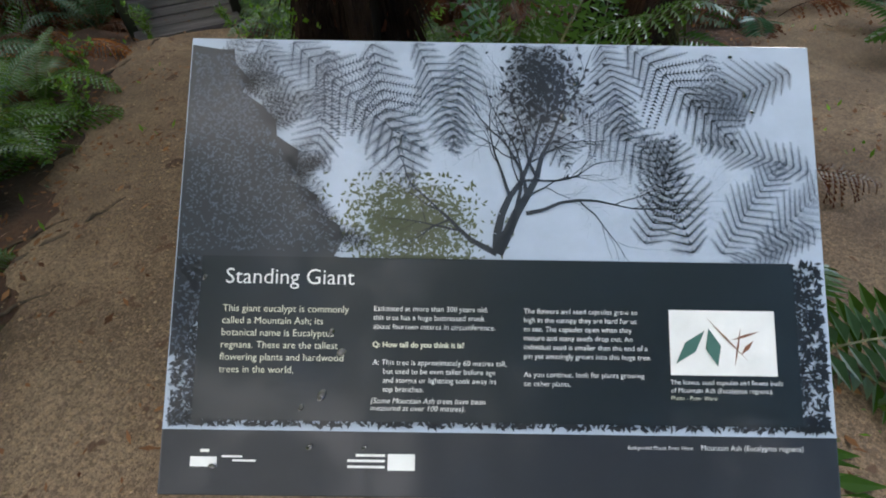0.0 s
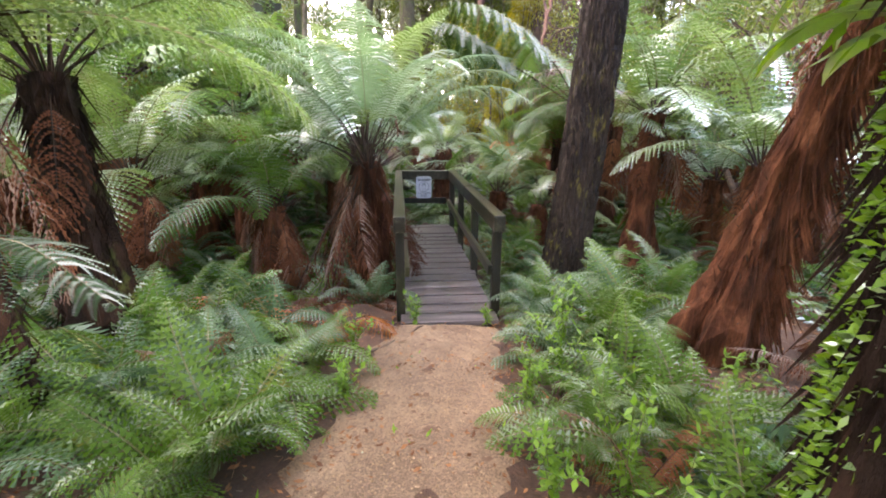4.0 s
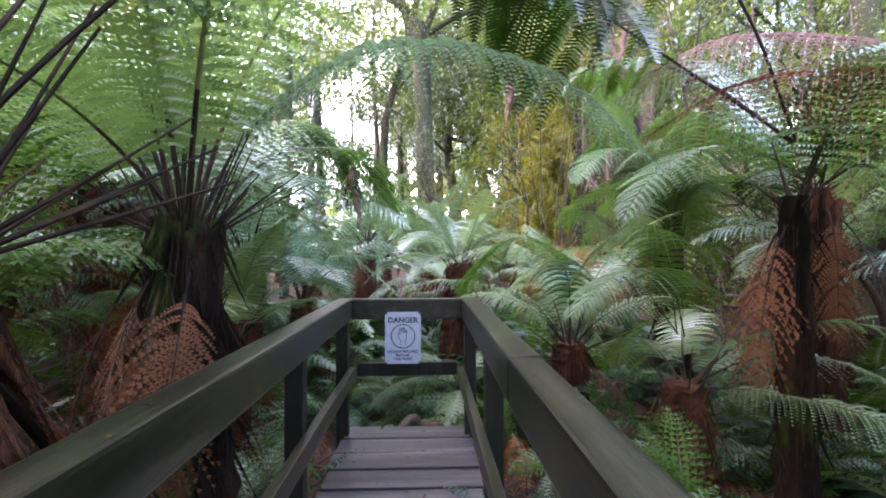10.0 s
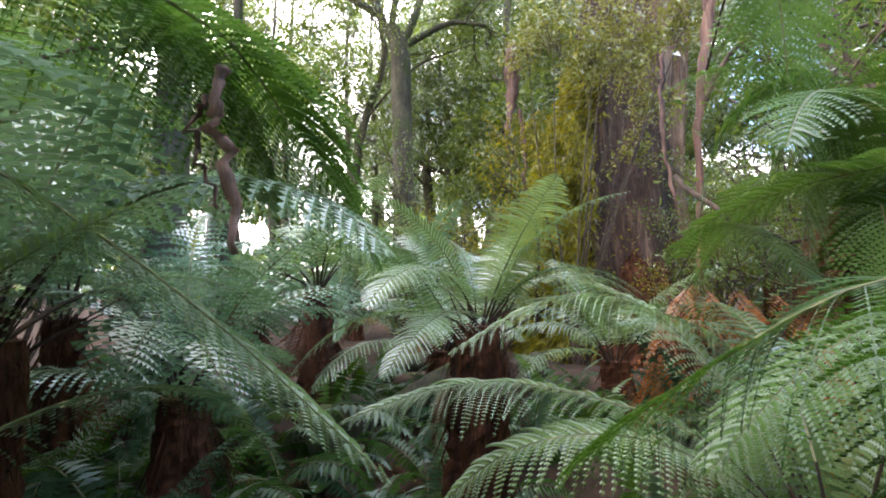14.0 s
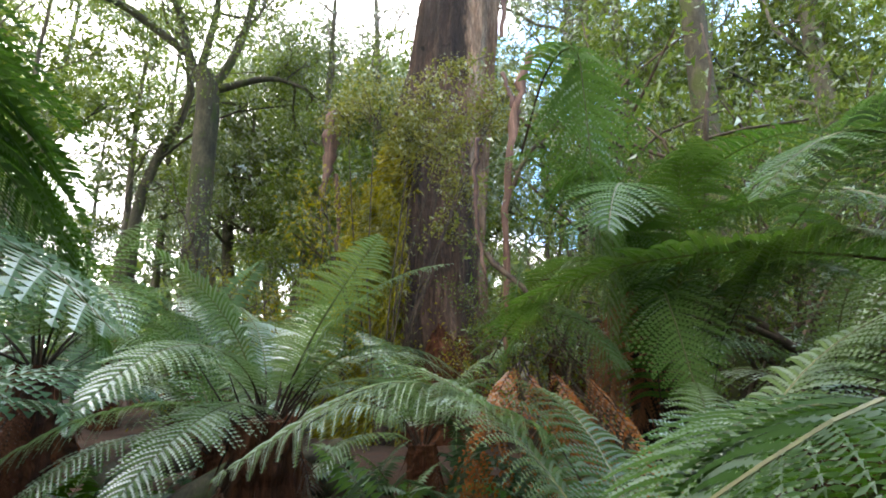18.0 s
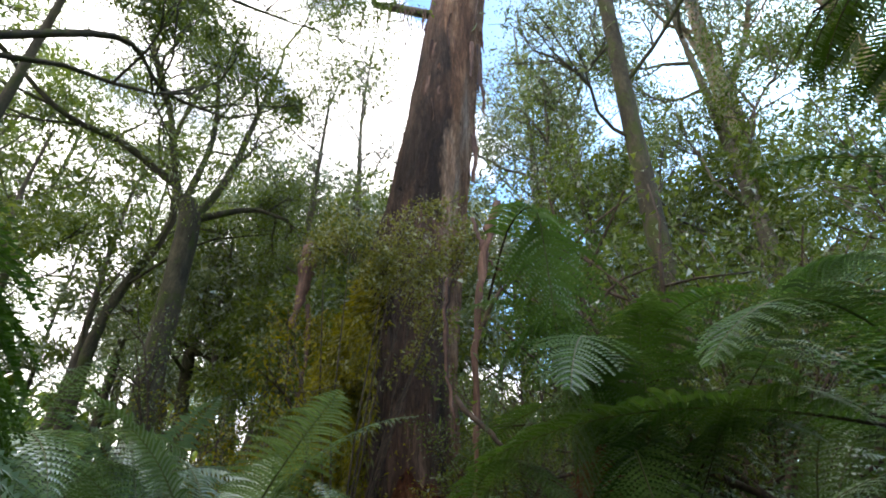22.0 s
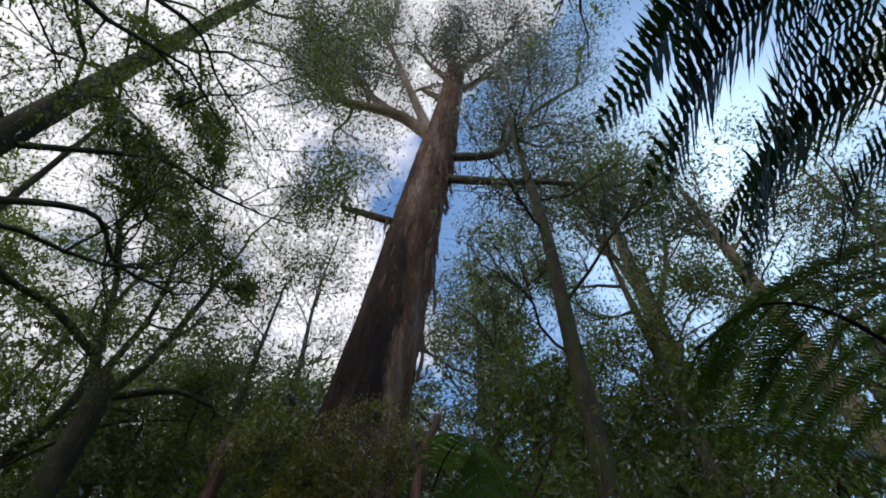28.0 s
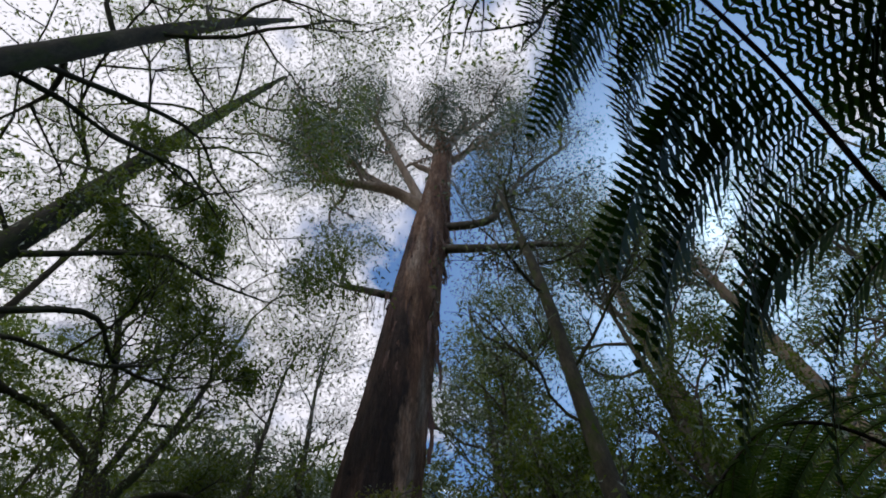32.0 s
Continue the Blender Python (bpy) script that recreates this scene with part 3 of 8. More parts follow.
def frond_data(shape, level, colour, v=0):
    key = (shape, level, colour, v)
    if key not in FROND:
        e0, e1, bend = SHAPES[shape]
        dead = colour in ("dead", "mauve", "rust")
        stem = M_STIPE if not colour.startswith("low") else M_RACHIS
        FROND[key] = frond_mesh("frond", e0, e1, level, [COLOURS[colour], stem, M_STIPE if dead else M_RACHIS], 11 + v * 7 + level, pairs=((30, 30, 38)[level] if not colour.startswith("low") else (20, 20, 28)[level]) if not dead else (20, 34, 34)[level],
                                width=0.19 if not colour.startswith("low") else 0.2, stipe=0.17 if not colour.startswith("low") else 0.12, droop=1.4 if colour == "mauve" else 0.9 if dead else 0.35, bend=bend,
                                ragged=0.18 if dead else 0.0, side=(-0.35, 0.3, 0.0)[v % 3], stem=1.0 if colour.startswith("low") else 0.62)
    return FROND[key]


def add_frond(parent, shape, level, colour, at, az, size, roll=0, tilt=0, v=0, label=""):
    ob = part("frond", frond_data(shape, level, colour, v), None, parent, label, pose(*at, 0, 0, az) @ pose(0, 0, 0, roll, tilt, 0) @ Matrix.Diagonal((size, size, size, 1)))
    return ob


def ground(x, y):
    """Height of the forest floor."""
    q = 0.9 * np.asarray(y, dtype=float) - 0.35 * np.asarray(x, dtype=float)
    z = 0.27 * (1 - smoothstep(1.2, 4.5, q))
    s = -0.465 * (x + 2.4) + 0.885 * (y - 4.55)
    z = z - 0.42 * smoothstep(0.35, 1.4, s) * (1 - smoothstep(5.5, 10, s))
    r = 0.885 * (x + 2.4) + 0.465 * (y - 4.55)
    z = z - 0.11 * smoothstep(-0.12, 0.06, s) * (1 - smoothstep(0.55, 0.9, np.abs(r))) * (1 - smoothstep(0.8, 1.4, s))
    far = np.hypot(x + 3, y - 8)
    return z + 0.03 * np.sin(1.7 * x + 0.6) * np.cos(1.3 * y) * smoothstep(1.0, 4.0, far) + 0.05 * np.maximum(far - 14, 0) * 0.5


def gz(x, y):
    return float(ground(x, y))


def long_frond(parent, pts, width, colour="green", level=2, pairs=38, droop=0.35, stipe=0.14, ragged=0.0, seed=3, label="", fine=None):
    """One frond along a curve through a few places in the world."""
    p = resample(pts, 24)
    L = float(np.linalg.norm(np.diff(p, axis=0), axis=1).sum())
    dead = colour in ("dead", "mauve", "rust")
    me = frond_mesh("frond", 0, 0, level, [COLOURS[colour], M_STIPE, M_STIPE if dead else M_RACHIS], seed, pairs, width / L, stipe, droop, ragged=ragged, line=(np.asarray(pts) - np.asarray(pts[0])) / L, fine=fine, stem=0.3)
    return part("frond", me, None, parent, label, parent.matrix_basis.inverted() @ Matrix.Translation(pts[0]) @ Matrix.Diagonal((L, L, L, 1)))


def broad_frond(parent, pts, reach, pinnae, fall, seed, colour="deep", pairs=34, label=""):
    """A large frond close overhead: side branches that hang, each with toothed leaflets. reach: length of the branches; fall: how far they sink."""
    rng = np.random.default_rng(seed)
    o = np.array(parent.matrix_basis.translation)
    P = resample(pts, 40) - o
    soup = Soup()
    tube(soup, P, np.linspace(0.011, 0.003, 40), 6, 1)
    T = np.gradient(P, axis=0)
    T /= np.linalg.norm(T, axis=1)[:, None]
    for i in range(pinnae):
        u = 0.34 + 0.66 * (i + 0.5) / pinnae
        base = np.array([np.interp(u * 39, np.arange(40), P[:, k]) for k in range(3)])
        tan = np.array([np.interp(u * 39, np.arange(40), T[:, k]) for k in range(3)])
        lat = np.cross((0, 0, 1.0), tan)
        lat /= np.linalg.norm(lat)
        for sg in (1, -1):
            L = reach * math.sin(math.pi * min(1.0, 0.2 + 0.8 * u)) ** 0.6 * rng.uniform(0.85, 1.1) + 0.03
            d = sg * lat + tan * rng.uniform(0.0, 0.3)
            d /= np.linalg.norm(d)
            v = np.linspace(0, 1, pairs + 1)
            sink = fall * rng.uniform(0.7, 1.25)
            line = base + np.outer(v * L * (1 - 0.25 * sink * v), d) - np.outer(sink * L * v ** 1.5, (0, 0, 1.0)) + np.outer(v * v * L, rng.normal(0, 0.06, 3))
            tube(soup, line[::4], np.linspace(0.0028, 0.0008, len(line[::4])), 3, 1)
            face = np.cross(d, (0, 0, 1.0))
            for k in range(1, pairs):
                along = line[k + 1] - line[k - 1]
                along /= np.linalg.norm(along)
                b = face - along * face.dot(along)
                b /= np.linalg.norm(b)
                nrm = np.cross(along, b)
                size = L * 0.165 * math.sin(math.pi * min(1, 0.16 + 0.82 * k / pairs)) ** 0.7
                step = L / pairs
                for s2 in (1, -1):
                    e = s2 * b + along * 0.34 + nrm * rng.uniform(-0.16, 0.1)
                    e /= np.linalg.norm(e)
                    a = along
                    w = step * 0.47
                    q = line[k]
                    # a leaflet with stepped teeth along both edges
                    soup.add([q - a * w * 0.6, q + e * size * 0.3 - a * w, q + e * size * 0.36 - a * w * 0.55, q + e * size * 0.62 - a * w * 0.72, q + e * size * 0.68 - a * w * 0.36, q + e * size,
                              q + e * size * 0.68 + a * w * 0.45, q + e * size * 0.62 + a * w * 0.8, q + e * size * 0.36 + a * w * 0.6, q + e * size * 0.3 + a * w, q + a * w * 0.6],
                             [(0, 1, 2, 8, 9, 10), (2, 3, 4, 6, 7, 8), (4, 5, 6)])
    return part("frond", soup.mesh("frond", [COLOURS[colour], M_STIPE]), None, parent, label)


# ---- the forest floor and the gravel track ----
def axis(lo, hi, c):
    inner = np.arange(lo, hi, 0.2)
    outer = np.concatenate([[hi + 0.4 * 1.22 ** k * k for k in range(1, 30)]])
    return np.unique(np.round(np.concatenate([lo - (outer - hi), inner, outer]), 3))


def make_ground():
    xs, ys = axis(-12, 5, 0), axis(-4, 18, 0)
    X, Y = np.meshgrid(xs, ys)
    rng = np.random.default_rng(5)
    Z = ground(X, Y) + rng.normal(0, 0.012, X.shape)
    nx, ny = len(xs), len(ys)
    idx = np.arange(nx * ny).reshape(ny, nx)
    f = np.stack([idx[:-1, :-1], idx[:-1, 1:], idx[1:, 1:], idx[1:, :-1]], -1).reshape(-1, 4)
    me = mesh_of("ground", np.stack([X, Y, Z], -1).reshape(-1, 3), f.tolist(), [M_GROUND], smooth=True)
    thing("ground", pose(0, 0, 0), "damp brown forest floor under leaf litter and moss", "ground", kind="structure", mesh=me)


def make_track():
    """Gravel: one strip to the boardwalk, widened round the sign, and a fork past its other side."""
    rng = np.random.default_rng(8)
    soup = Soup()
    for line, lift in (([(0.9, -3.2, 1.7), (0.2, -1.2, 1.6), (-0.5, 0.2, 1.35), (-1.3, 1.2, 0.82), (-1.7, 2.1, 0.66), (-2.05, 3.2, 0.66), (-2.28, 4.1, 0.64), (-2.38, 4.5, 0.58)], 0.022),
                       ([(0.2, -2.0, 1.0), (1.5, -0.3, 1.0), (2.3, 1.4, 0.8), (2.9, 3.2, 0.75), (3.9, 5.4, 0.7), (5.6, 8.5, 0.6)], 0.03)):
        p = resample(line, 90)
        tan = np.gradient(p[:, :2], axis=0)
        tan /= np.linalg.norm(tan, axis=1)[:, None]
        nor = np.stack([-tan[:, 1], tan[:, 0]], 1)
        k = np.linspace(-1, 1, 15)
        wob = np.stack([np.convolve(rng.normal(0, 0.2, 96), np.ones(4) / 4, "valid")[:90] for _ in range(2)], 1)
        V = []
        for i in range(90):
            w = p[i, 2] * (1 + np.where(k > 0, wob[i, 0], wob[i, 1]))
            xy = p[i, :2] + np.outer(k * w, nor[i])
            z = ground(xy[:, 0], xy[:, 1]) + lift - 0.075 * np.maximum(np.abs(k) - 0.72, 0) / 0.28 + rng.normal(0, 0.004, 15)
            V.append(np.column_stack([xy, z]))
        idx = np.arange(90 * 15).reshape(90, 15)
        f = np.stack([idx[:-1, :-1], idx[:-1, 1:], idx[1:, 1:], idx[1:, :-1]], -1).reshape(-1, 4)
        soup.add(np.concatenate(V), f.tolist())
    thing("path", pose(0, 0, 0), "compacted tan gravel walking track, damp", "path", kind="structure", mesh=soup.mesh("path", [M_GRAVEL], True))


make_ground()
make_track()

# ---- the boardwalk: its own frame, y along the deck, x to the right ----
DECK = pose(-2.41, 4.55, 0, 0, 0, 28.5)
DECK_LEN, HALF = 4.55, 0.43


def make_boardwalk():
    walkway = thing("boardwalk", DECK, "weathered wet timber boardwalk ending in a railed lookout", "boardwalk")
    for x in (-0.4, 0.0, 0.4):
        bm = bmesh.new()
        box(bm, x - 0.04, x + 0.04, 0.05, DECK_LEN - 0.02, -0.19, -0.045, 0.004)
        part("joist", bm, M_POST, walkway)
    rng = random.Random(3)
    pitch = DECK_LEN / 18
    for i in range(18):
        bm = bmesh.new()
        box(bm, -HALF - 0.05 + rng.uniform(-0.012, 0.012), HALF + 0.05 + rng.uniform(-0.012, 0.012), 0.015, pitch - 0.015, -0.045, 0.0, 0.005)
        for v in bm.verts:
            v.co.z += rng.uniform(-0.002, 0.002)
        part("plank", bm, M_DECK, walkway, at=pose(0, i * pitch, rng.uniform(-0.004, 0.003), rng.uniform(-0.4, 0.4), 0, rng.uniform(-0.5, 0.5)))
    y0, y1 = 0.24, DECK_LEN - 0.11
    inner, w = HALF, 0.115
    for sg in (-1, 1):
        for y in (y0 + 0.06, 1.7, 3.1, y1 - 0.05):
            bm = bmesh.new()
            a, b = sorted((sg * (inner + 0.012), sg * (inner + 0.1)))
            box(bm, a, b, y - 0.045, y + 0.045, -0.75, 0.86, 0.006)
            part("post", bm, M_POST, walkway)
        bm = bmesh.new()
        a, b = sorted((sg * inner, sg * (inner + w)))
        box(bm, a, b, y0 - 0.06, (2.35 if sg > 0 else y1 + w), 0.86, 1.02, 0.012)
        part("handrail", bm, M_RAIL, walkway)
        if sg > 0:
            bm = bmesh.new()
            box(bm, a + 0.001, b + 0.003, 2.356, y1 + w, 0.861, 1.022, 0.012)
            part("handrail", bm, M_RAIL, walkway)
        bm = bmesh.new()
        a, b = sorted((sg * (inner - 0.035), sg * (inner + 0.011)))
        box(bm, a, b, y0, y1 - 0.02, 0.4, 0.5, 0.006)
        part("mid_rail", bm, M_RAIL, walkway)
    bm = bmesh.new()
    box(bm, -inner + 0.002, inner - 0.002, y1 - 0.002, y1 + w - 0.003, 0.862, 1.018, 0.01)
    part("end_rail", bm, M_RAIL, walkway)
    bm = bmesh.new()
    box(bm, -inner + 0.04, inner - 0.04, y1 + 0.02, y1 + 0.065, 0.42, 0.52, 0.006)
    part("mid_rail", bm, M_POST, walkway)
    return y1


RAIL_Y = make_boardwalk()


# ---- tree ferns ----
def trunk_mesh(pts, radii, seed, mats, spikes=160, segs=14, spike_len=0.12, shag=0.0):
    """A fibrous fern trunk: an uneven tube bristling with old frond bases; shag: hanging dead fibre."""
    rng = np.random.default_rng(seed)
    n = 22
    p = resample(np.column_stack([pts, radii]), n)
    soup = Soup()
    tube(soup, p[:, :3], p[:, 3], segs + 4, 0, 0.1, rng, ridges=0.09)
    u = rng.uniform(0, 1, spikes)
    for k in range(spikes):
        c = np.array([np.interp(u[k] * (n - 1), np.arange(n), p[:, j]) for j in range(4)])
        a = rng.uniform(0, 2 * np.pi)
        out = np.array([np.cos(a), np.sin(a), 0])
        hang = rng.random() < shag
        d = out * rng.uniform(0.25, 0.6) + np.array([0, 0, -1.0 if hang else rng.uniform(0.5, 1.0)])
        L = spike_len * rng.uniform(0.6, 1.5) * (2.2 if hang else 1)
        base = c[:3] + out * c[3] * 0.9
        sd = np.array([-out[1], out[0], 0]) * rng.uniform(0.003, 0.009)
        soup.add([base - sd, base + sd, base + out * 0.02 + [0, 0, 0.01], base + d * L], [(0, 1, 3), (1, 2, 3), (2, 0, 3)], 1 if (not hang and rng.random() < 0.3) else 0)
    return soup.mesh("trunk", mats)


def tree_fern(x, y, height, lean=(0, 0), fronds=14, size=2.0, level=1, seed=0, colour="green", radius=0.16, base=None, dark=False, dead=4, mix_=("up", "arch", "arch", "low"),
              stubs=8, spikes=160, label="", skip=None, group="tree ferns", z=None, shag=0.35, dead_shape="hang", raised=None):
    rng = random.Random(seed)
    z0 = (gz(x, y) if z is None else z) - 0.04
    fern = thing("tree_fern", pose(x, y, z0), label or "tree fern with a fibrous brown trunk and arching green fronds", "tree fern", group)
    base = base or radius * 1.5
    pts = [(0, 0, 0), (lean[0] * 0.3, lean[1] * 0.3, height * 0.35), (lean[0] * 0.7, lean[1] * 0.7, height * 0.7), (lean[0], lean[1], height)]
    fibre = M_FIBRE_DARK if dark else M_FIBRE
    part("trunk", trunk_mesh(pts, [base, radius * 1.15, radius, radius * 0.9], seed, [fibre, M_STIPE], spikes, shag=shag), None, fern, "dark mossy fibrous trunk" if dark else "")
    top = (lean[0], lean[1], height - 0.03)
    for i in range(fronds):
        az = 360 * i / fronds + rng.uniform(-14, 14)
        if skip and any(a <= az % 360 <= b for a, b in skip):
            continue
        shape = mix_[i % len(mix_)]
        if raised and raised[0] <= (az - raised[2]) % 360 <= raised[1]:
            shape = "up"
        add_frond(fern, shape, level, colour, (top[0] + 0.05 * math.cos(radians(az)), top[1] + 0.05 * math.sin(radians(az)), top[2]), az, size * rng.uniform(0.82, 1.12), rng.uniform(-14, 14), rng.uniform(-8, 8), rng.randrange(3))
    for i in range(dead):
        az = rng.uniform(0, 360)
        add_frond(fern, dead_shape, level, "dead", (top[0] + radius * 0.8 * math.cos(radians(az)), top[1] + radius * 0.8 * math.sin(radians(az)), top[2] - rng.uniform(0.05, 0.25)), az, min(size * 0.6, height * 0.95) * rng.uniform(0.7, 1.1), rng.uniform(-20, 20), 0, rng.randrange(3), "withered brown hanging frond")
    if stubs:
        nrg = np.random.default_rng(seed + 5)
        for i in range(stubs):
            soup = Soup()
            a, e = nrg.uniform(0, 2 * np.pi), nrg.uniform(0.3, 1.2)
            d = np.array([np.cos(a) * np.cos(e), np.sin(a) * np.cos(e), np.sin(e)])
            p0 = np.array(top) + np.array([np.cos(a), np.sin(a), 0]) * radius * 0.7 - [0, 0, 0.05]
            tube(soup, [p0, p0 + d * 0.15, p0 + d * nrg.uniform(0.22, 0.62)], [0.009, 0.006, 0.003], 5)
            part("broken_stalk", soup.mesh("broken_stalk", [M_STIPE]), None, fern, "dark broken frond stalk")
    return fern


def ground_fern(x, y, size=0.7, n=7, level=1, seed=0, colour="low", shapes=("up", "arch", "low"), label="", z=None):
    rng = random.Random(seed * 31 + 7)
    fern = thing("ground_fern", pose(x, y, (gz(x, y) if z is None else z) - 0.015, 0, 0, rng.uniform(0, 360)), label or "low green ground fern rising from leaf litter", "fern", "ground ferns")
    for i in range(n):
        az = 360 * i / n + rng.uniform(-20, 20)
        add_frond(fern, shapes[i % len(shapes)], level, colour, (0, 0, 0), az, size * rng.uniform(0.7, 1.15), rng.uniform(-20, 20), rng.uniform(-12, 12), rng.randrange(3))
    return fern


# ---- trees ----
def grow(rng, start, direction, length, radius, depth, out, tips, bendy=0.35, up=0.1, kids=(2, 4), shrink=0.62):
    """Branches as tapered curves; collects the places of the leafy ends."""
    n = 5
    p, d = np.array(start, dtype=float), np.array(direction, dtype=float)
    d /= np.linalg.norm(d)
    pts = [p.copy()]
    for i in range(n):
        d = d + rng.normal(0, bendy / 2.2, 3) + np.array([0, 0, up * 0.4])
        d /= np.linalg.norm(d)
        p = p + d * length / n
        pts.append(p.copy())
    out.append((np.array(pts), radius, max(radius * 0.5, 0.006)))
    if depth == 0:
        tips.extend(pts[2:])
        return
    for k in range(rng.integers(kids[0], kids[1] + 1)):
        i = rng.integers(2, n + 1)
        side = unit(rng, 1)[0]
        dd = d * 0.75 + side * 0.75
        grow(rng, pts[i], dd, length * shrink * rng.uniform(0.75, 1.2), max(radius * (0.72 - 0.05 * i), 0.006), depth - 1, out, tips, bendy, up, kids, shrink)
    grow(rng, pts[-1], d, length * shrink, radius * 0.5, depth - 1, out, tips, bendy, up, kids, shrink)


def branch_mesh(out, mat, segs=6, name="limb"):
    soup = Soup()
    for pts, r0, r1 in out:
        if r0 > 0.04:
            tube(soup, pts, np.linspace(r0, r1, len(pts)), segs if r0 > 0.09 else 4)
        else:
            q = pts[[0, 2, 5]] if len(pts) == 6 else pts
            tube(soup, q, np.linspace(r0, r1, len(q)), 3)
    return soup.mesh(name, [mat], True)


def crown_mesh(rng, tips, per, spread, leaf, mat, droop=0.4, name="crown", width=0.42, far=False):
    tips = np.array(tips)
    c = np.repeat(tips, per, axis=0) + rng.normal(0, spread, (len(tips) * per, 3)) * np.array([1, 1, 0.7])
    d = unit(rng, len(c)) - np.array([0, 0, droop])
    d /= np.linalg.norm(d, axis=1)[:, None]
    s = np.cross(d, unit(rng, len(c)))
    s /= np.linalg.norm(s, axis=1)[:, None]
    soup = Soup()
    L = leaf * rng.uniform(0.6, 1.4, len(c))
    (spikes_of if far else rhombs)(soup, c, d, s, L, L * width)
    return soup.mesh(name, [mat])


def forest_tree_data(seed, height, radius, clear, mat, leafmat, depth=3, per=10, spread=0.55, leaf=0.22, bendy=0.3, limbs=7, limb_len=0.3, lean=0.06, twist=0.3):
    """Meshes of one tree, base at the origin: trunk, each limb, crown."""
    rng = np.random.default_rng(seed)
    n = 14
    h = np.linspace(0, 1, n)
    wob = np.cumsum(rng.normal(0, twist * 0.1, (n, 2)), axis=0) * height * 0.03
    pts = np.column_stack([wob[:, 0] + lean * height * h * rng.uniform(-1, 1), wob[:, 1] + lean * height * h * rng.uniform(-1, 1), h * height])
    pts[0, :2] = 0
    soup = Soup()
    rad = radius * (1 - 0.8 * h) + radius * 0.5 * np.exp(-h * 30)
    tube(soup, pts, rad, 10, 0, 0.06, rng)
    trunk = soup.mesh("trunk", [mat], True)
    limb_meshes, tips = [], []
    for k in range(limbs):
        f = clear + (0.97 - clear) * (k + rng.uniform(0, 0.8)) / limbs
        start = np.array([np.interp(f, h, pts[:, j]) for j in range(3)])
        a = rng.uniform(0, 2 * np.pi)
        out = []
        grow(rng, start, (np.cos(a), np.sin(a), rng.uniform(0.3, 1.1)), height * limb_len * rng.uniform(0.6, 1.1) * (1.15 - 0.6 * f), radius * (0.5 - 0.3 * f), depth - 1, out, tips, bendy)
        limb_meshes.append(branch_mesh(out, mat))
    crown = crown_mesh(rng, tips, per, spread, leaf, leafmat, far=True)
    return trunk, limb_meshes, crown


def place_tree(data, at, label, category="tree", group="forest trees", name="tree"):
    tree = thing(name, at, label, category, group)
    part("trunk", data[0], None, tree)
    for m in data[1]:
        part("limb", m, None, tree)
    part("crown", data[2], None, tree)
    return tree


def far_fern_data(seed, size, height, colour):
    """A distant tree fern in two shared meshes: trunk and crown of many fronds."""
    rng = np.random.default_rng(seed)
    trunk = trunk_mesh([(0, 0, 0), (0, 0, height * 0.4), (0.03, 0, height * 0.7), (0.05, 0, height)], [0.32, 0.22, 0.18, 0.16], seed, [M_FIBRE, M_STIPE], 60, 9, shag=0.6)
    soup = Soup()
    for i in range(14):
        dead = i >= 11
        me = frond_data("hang" if dead else ("up", "arch", "low", "arch")[i % 4], 0, "dead" if dead else colour, i % 3)
        k = size * rng.uniform(0.8, 1.15) * (0.55 if dead else 1)
        m = np.array(pose(0.05, 0, height - 0.03, 0, 0, 360 * i / 11 + rng.uniform(-15, 15)) @ pose(0, 0, 0, rng.uniform(-14, 14), rng.uniform(-8, 8), 0))
        v = np.array([x.co for x in me.vertices]) * k
        v = v @ m[:3, :3].T + m[:3, 3]
        n0 = soup.n
        soup.v.append(v)
        soup.n += len(v)
        for p_ in me.polygons:
            soup.f.append(tuple(n0 + q for q in p_.vertices))
            soup.s.append(2 if dead and p_.material_index == 0 else min(p_.material_index, 1))
    return trunk, soup.mesh("crown", [COLOURS[colour], M_RACHIS, M_DEAD])


def shrub_data(seed, height, leafmat, per=9, leaf=0.1, spread=0.22, stems=4, depth=2, mat=None):
    """An understorey shrub: several bent stems with fine leaf sprays."""
    rng = np.random.default_rng(seed)
    stems_, tips = [], []
    for k in range(stems):
        a = rng.uniform(0, 6.3)
        out = []
        grow(rng, (0.1 * np.cos(a), 0.1 * np.sin(a), -0.1), (np.cos(a) * 0.45, np.sin(a) * 0.45, 1.0), height * rng.uniform(0.5, 0.75), 0.012 * height, depth, out, tips, 0.35, 0.15, (3, 5), 0.5)
        stems_.append(branch_mesh(out, mat or M_TWIG, 5, "stem"))
    return stems_, crown_mesh(rng, tips, per, spread, leaf, leafmat, 0.2, "foliage", far=True)


def place_shrub(data, at, label="fine-leaved green understorey shrub", group="understorey shrubs"):
    shrub = thing("shrub", at, label, "shrub", group)
    for m in data[0]:
        part("stem", m, None, shrub)
    part("foliage", data[1], None, shrub)
    return shrub


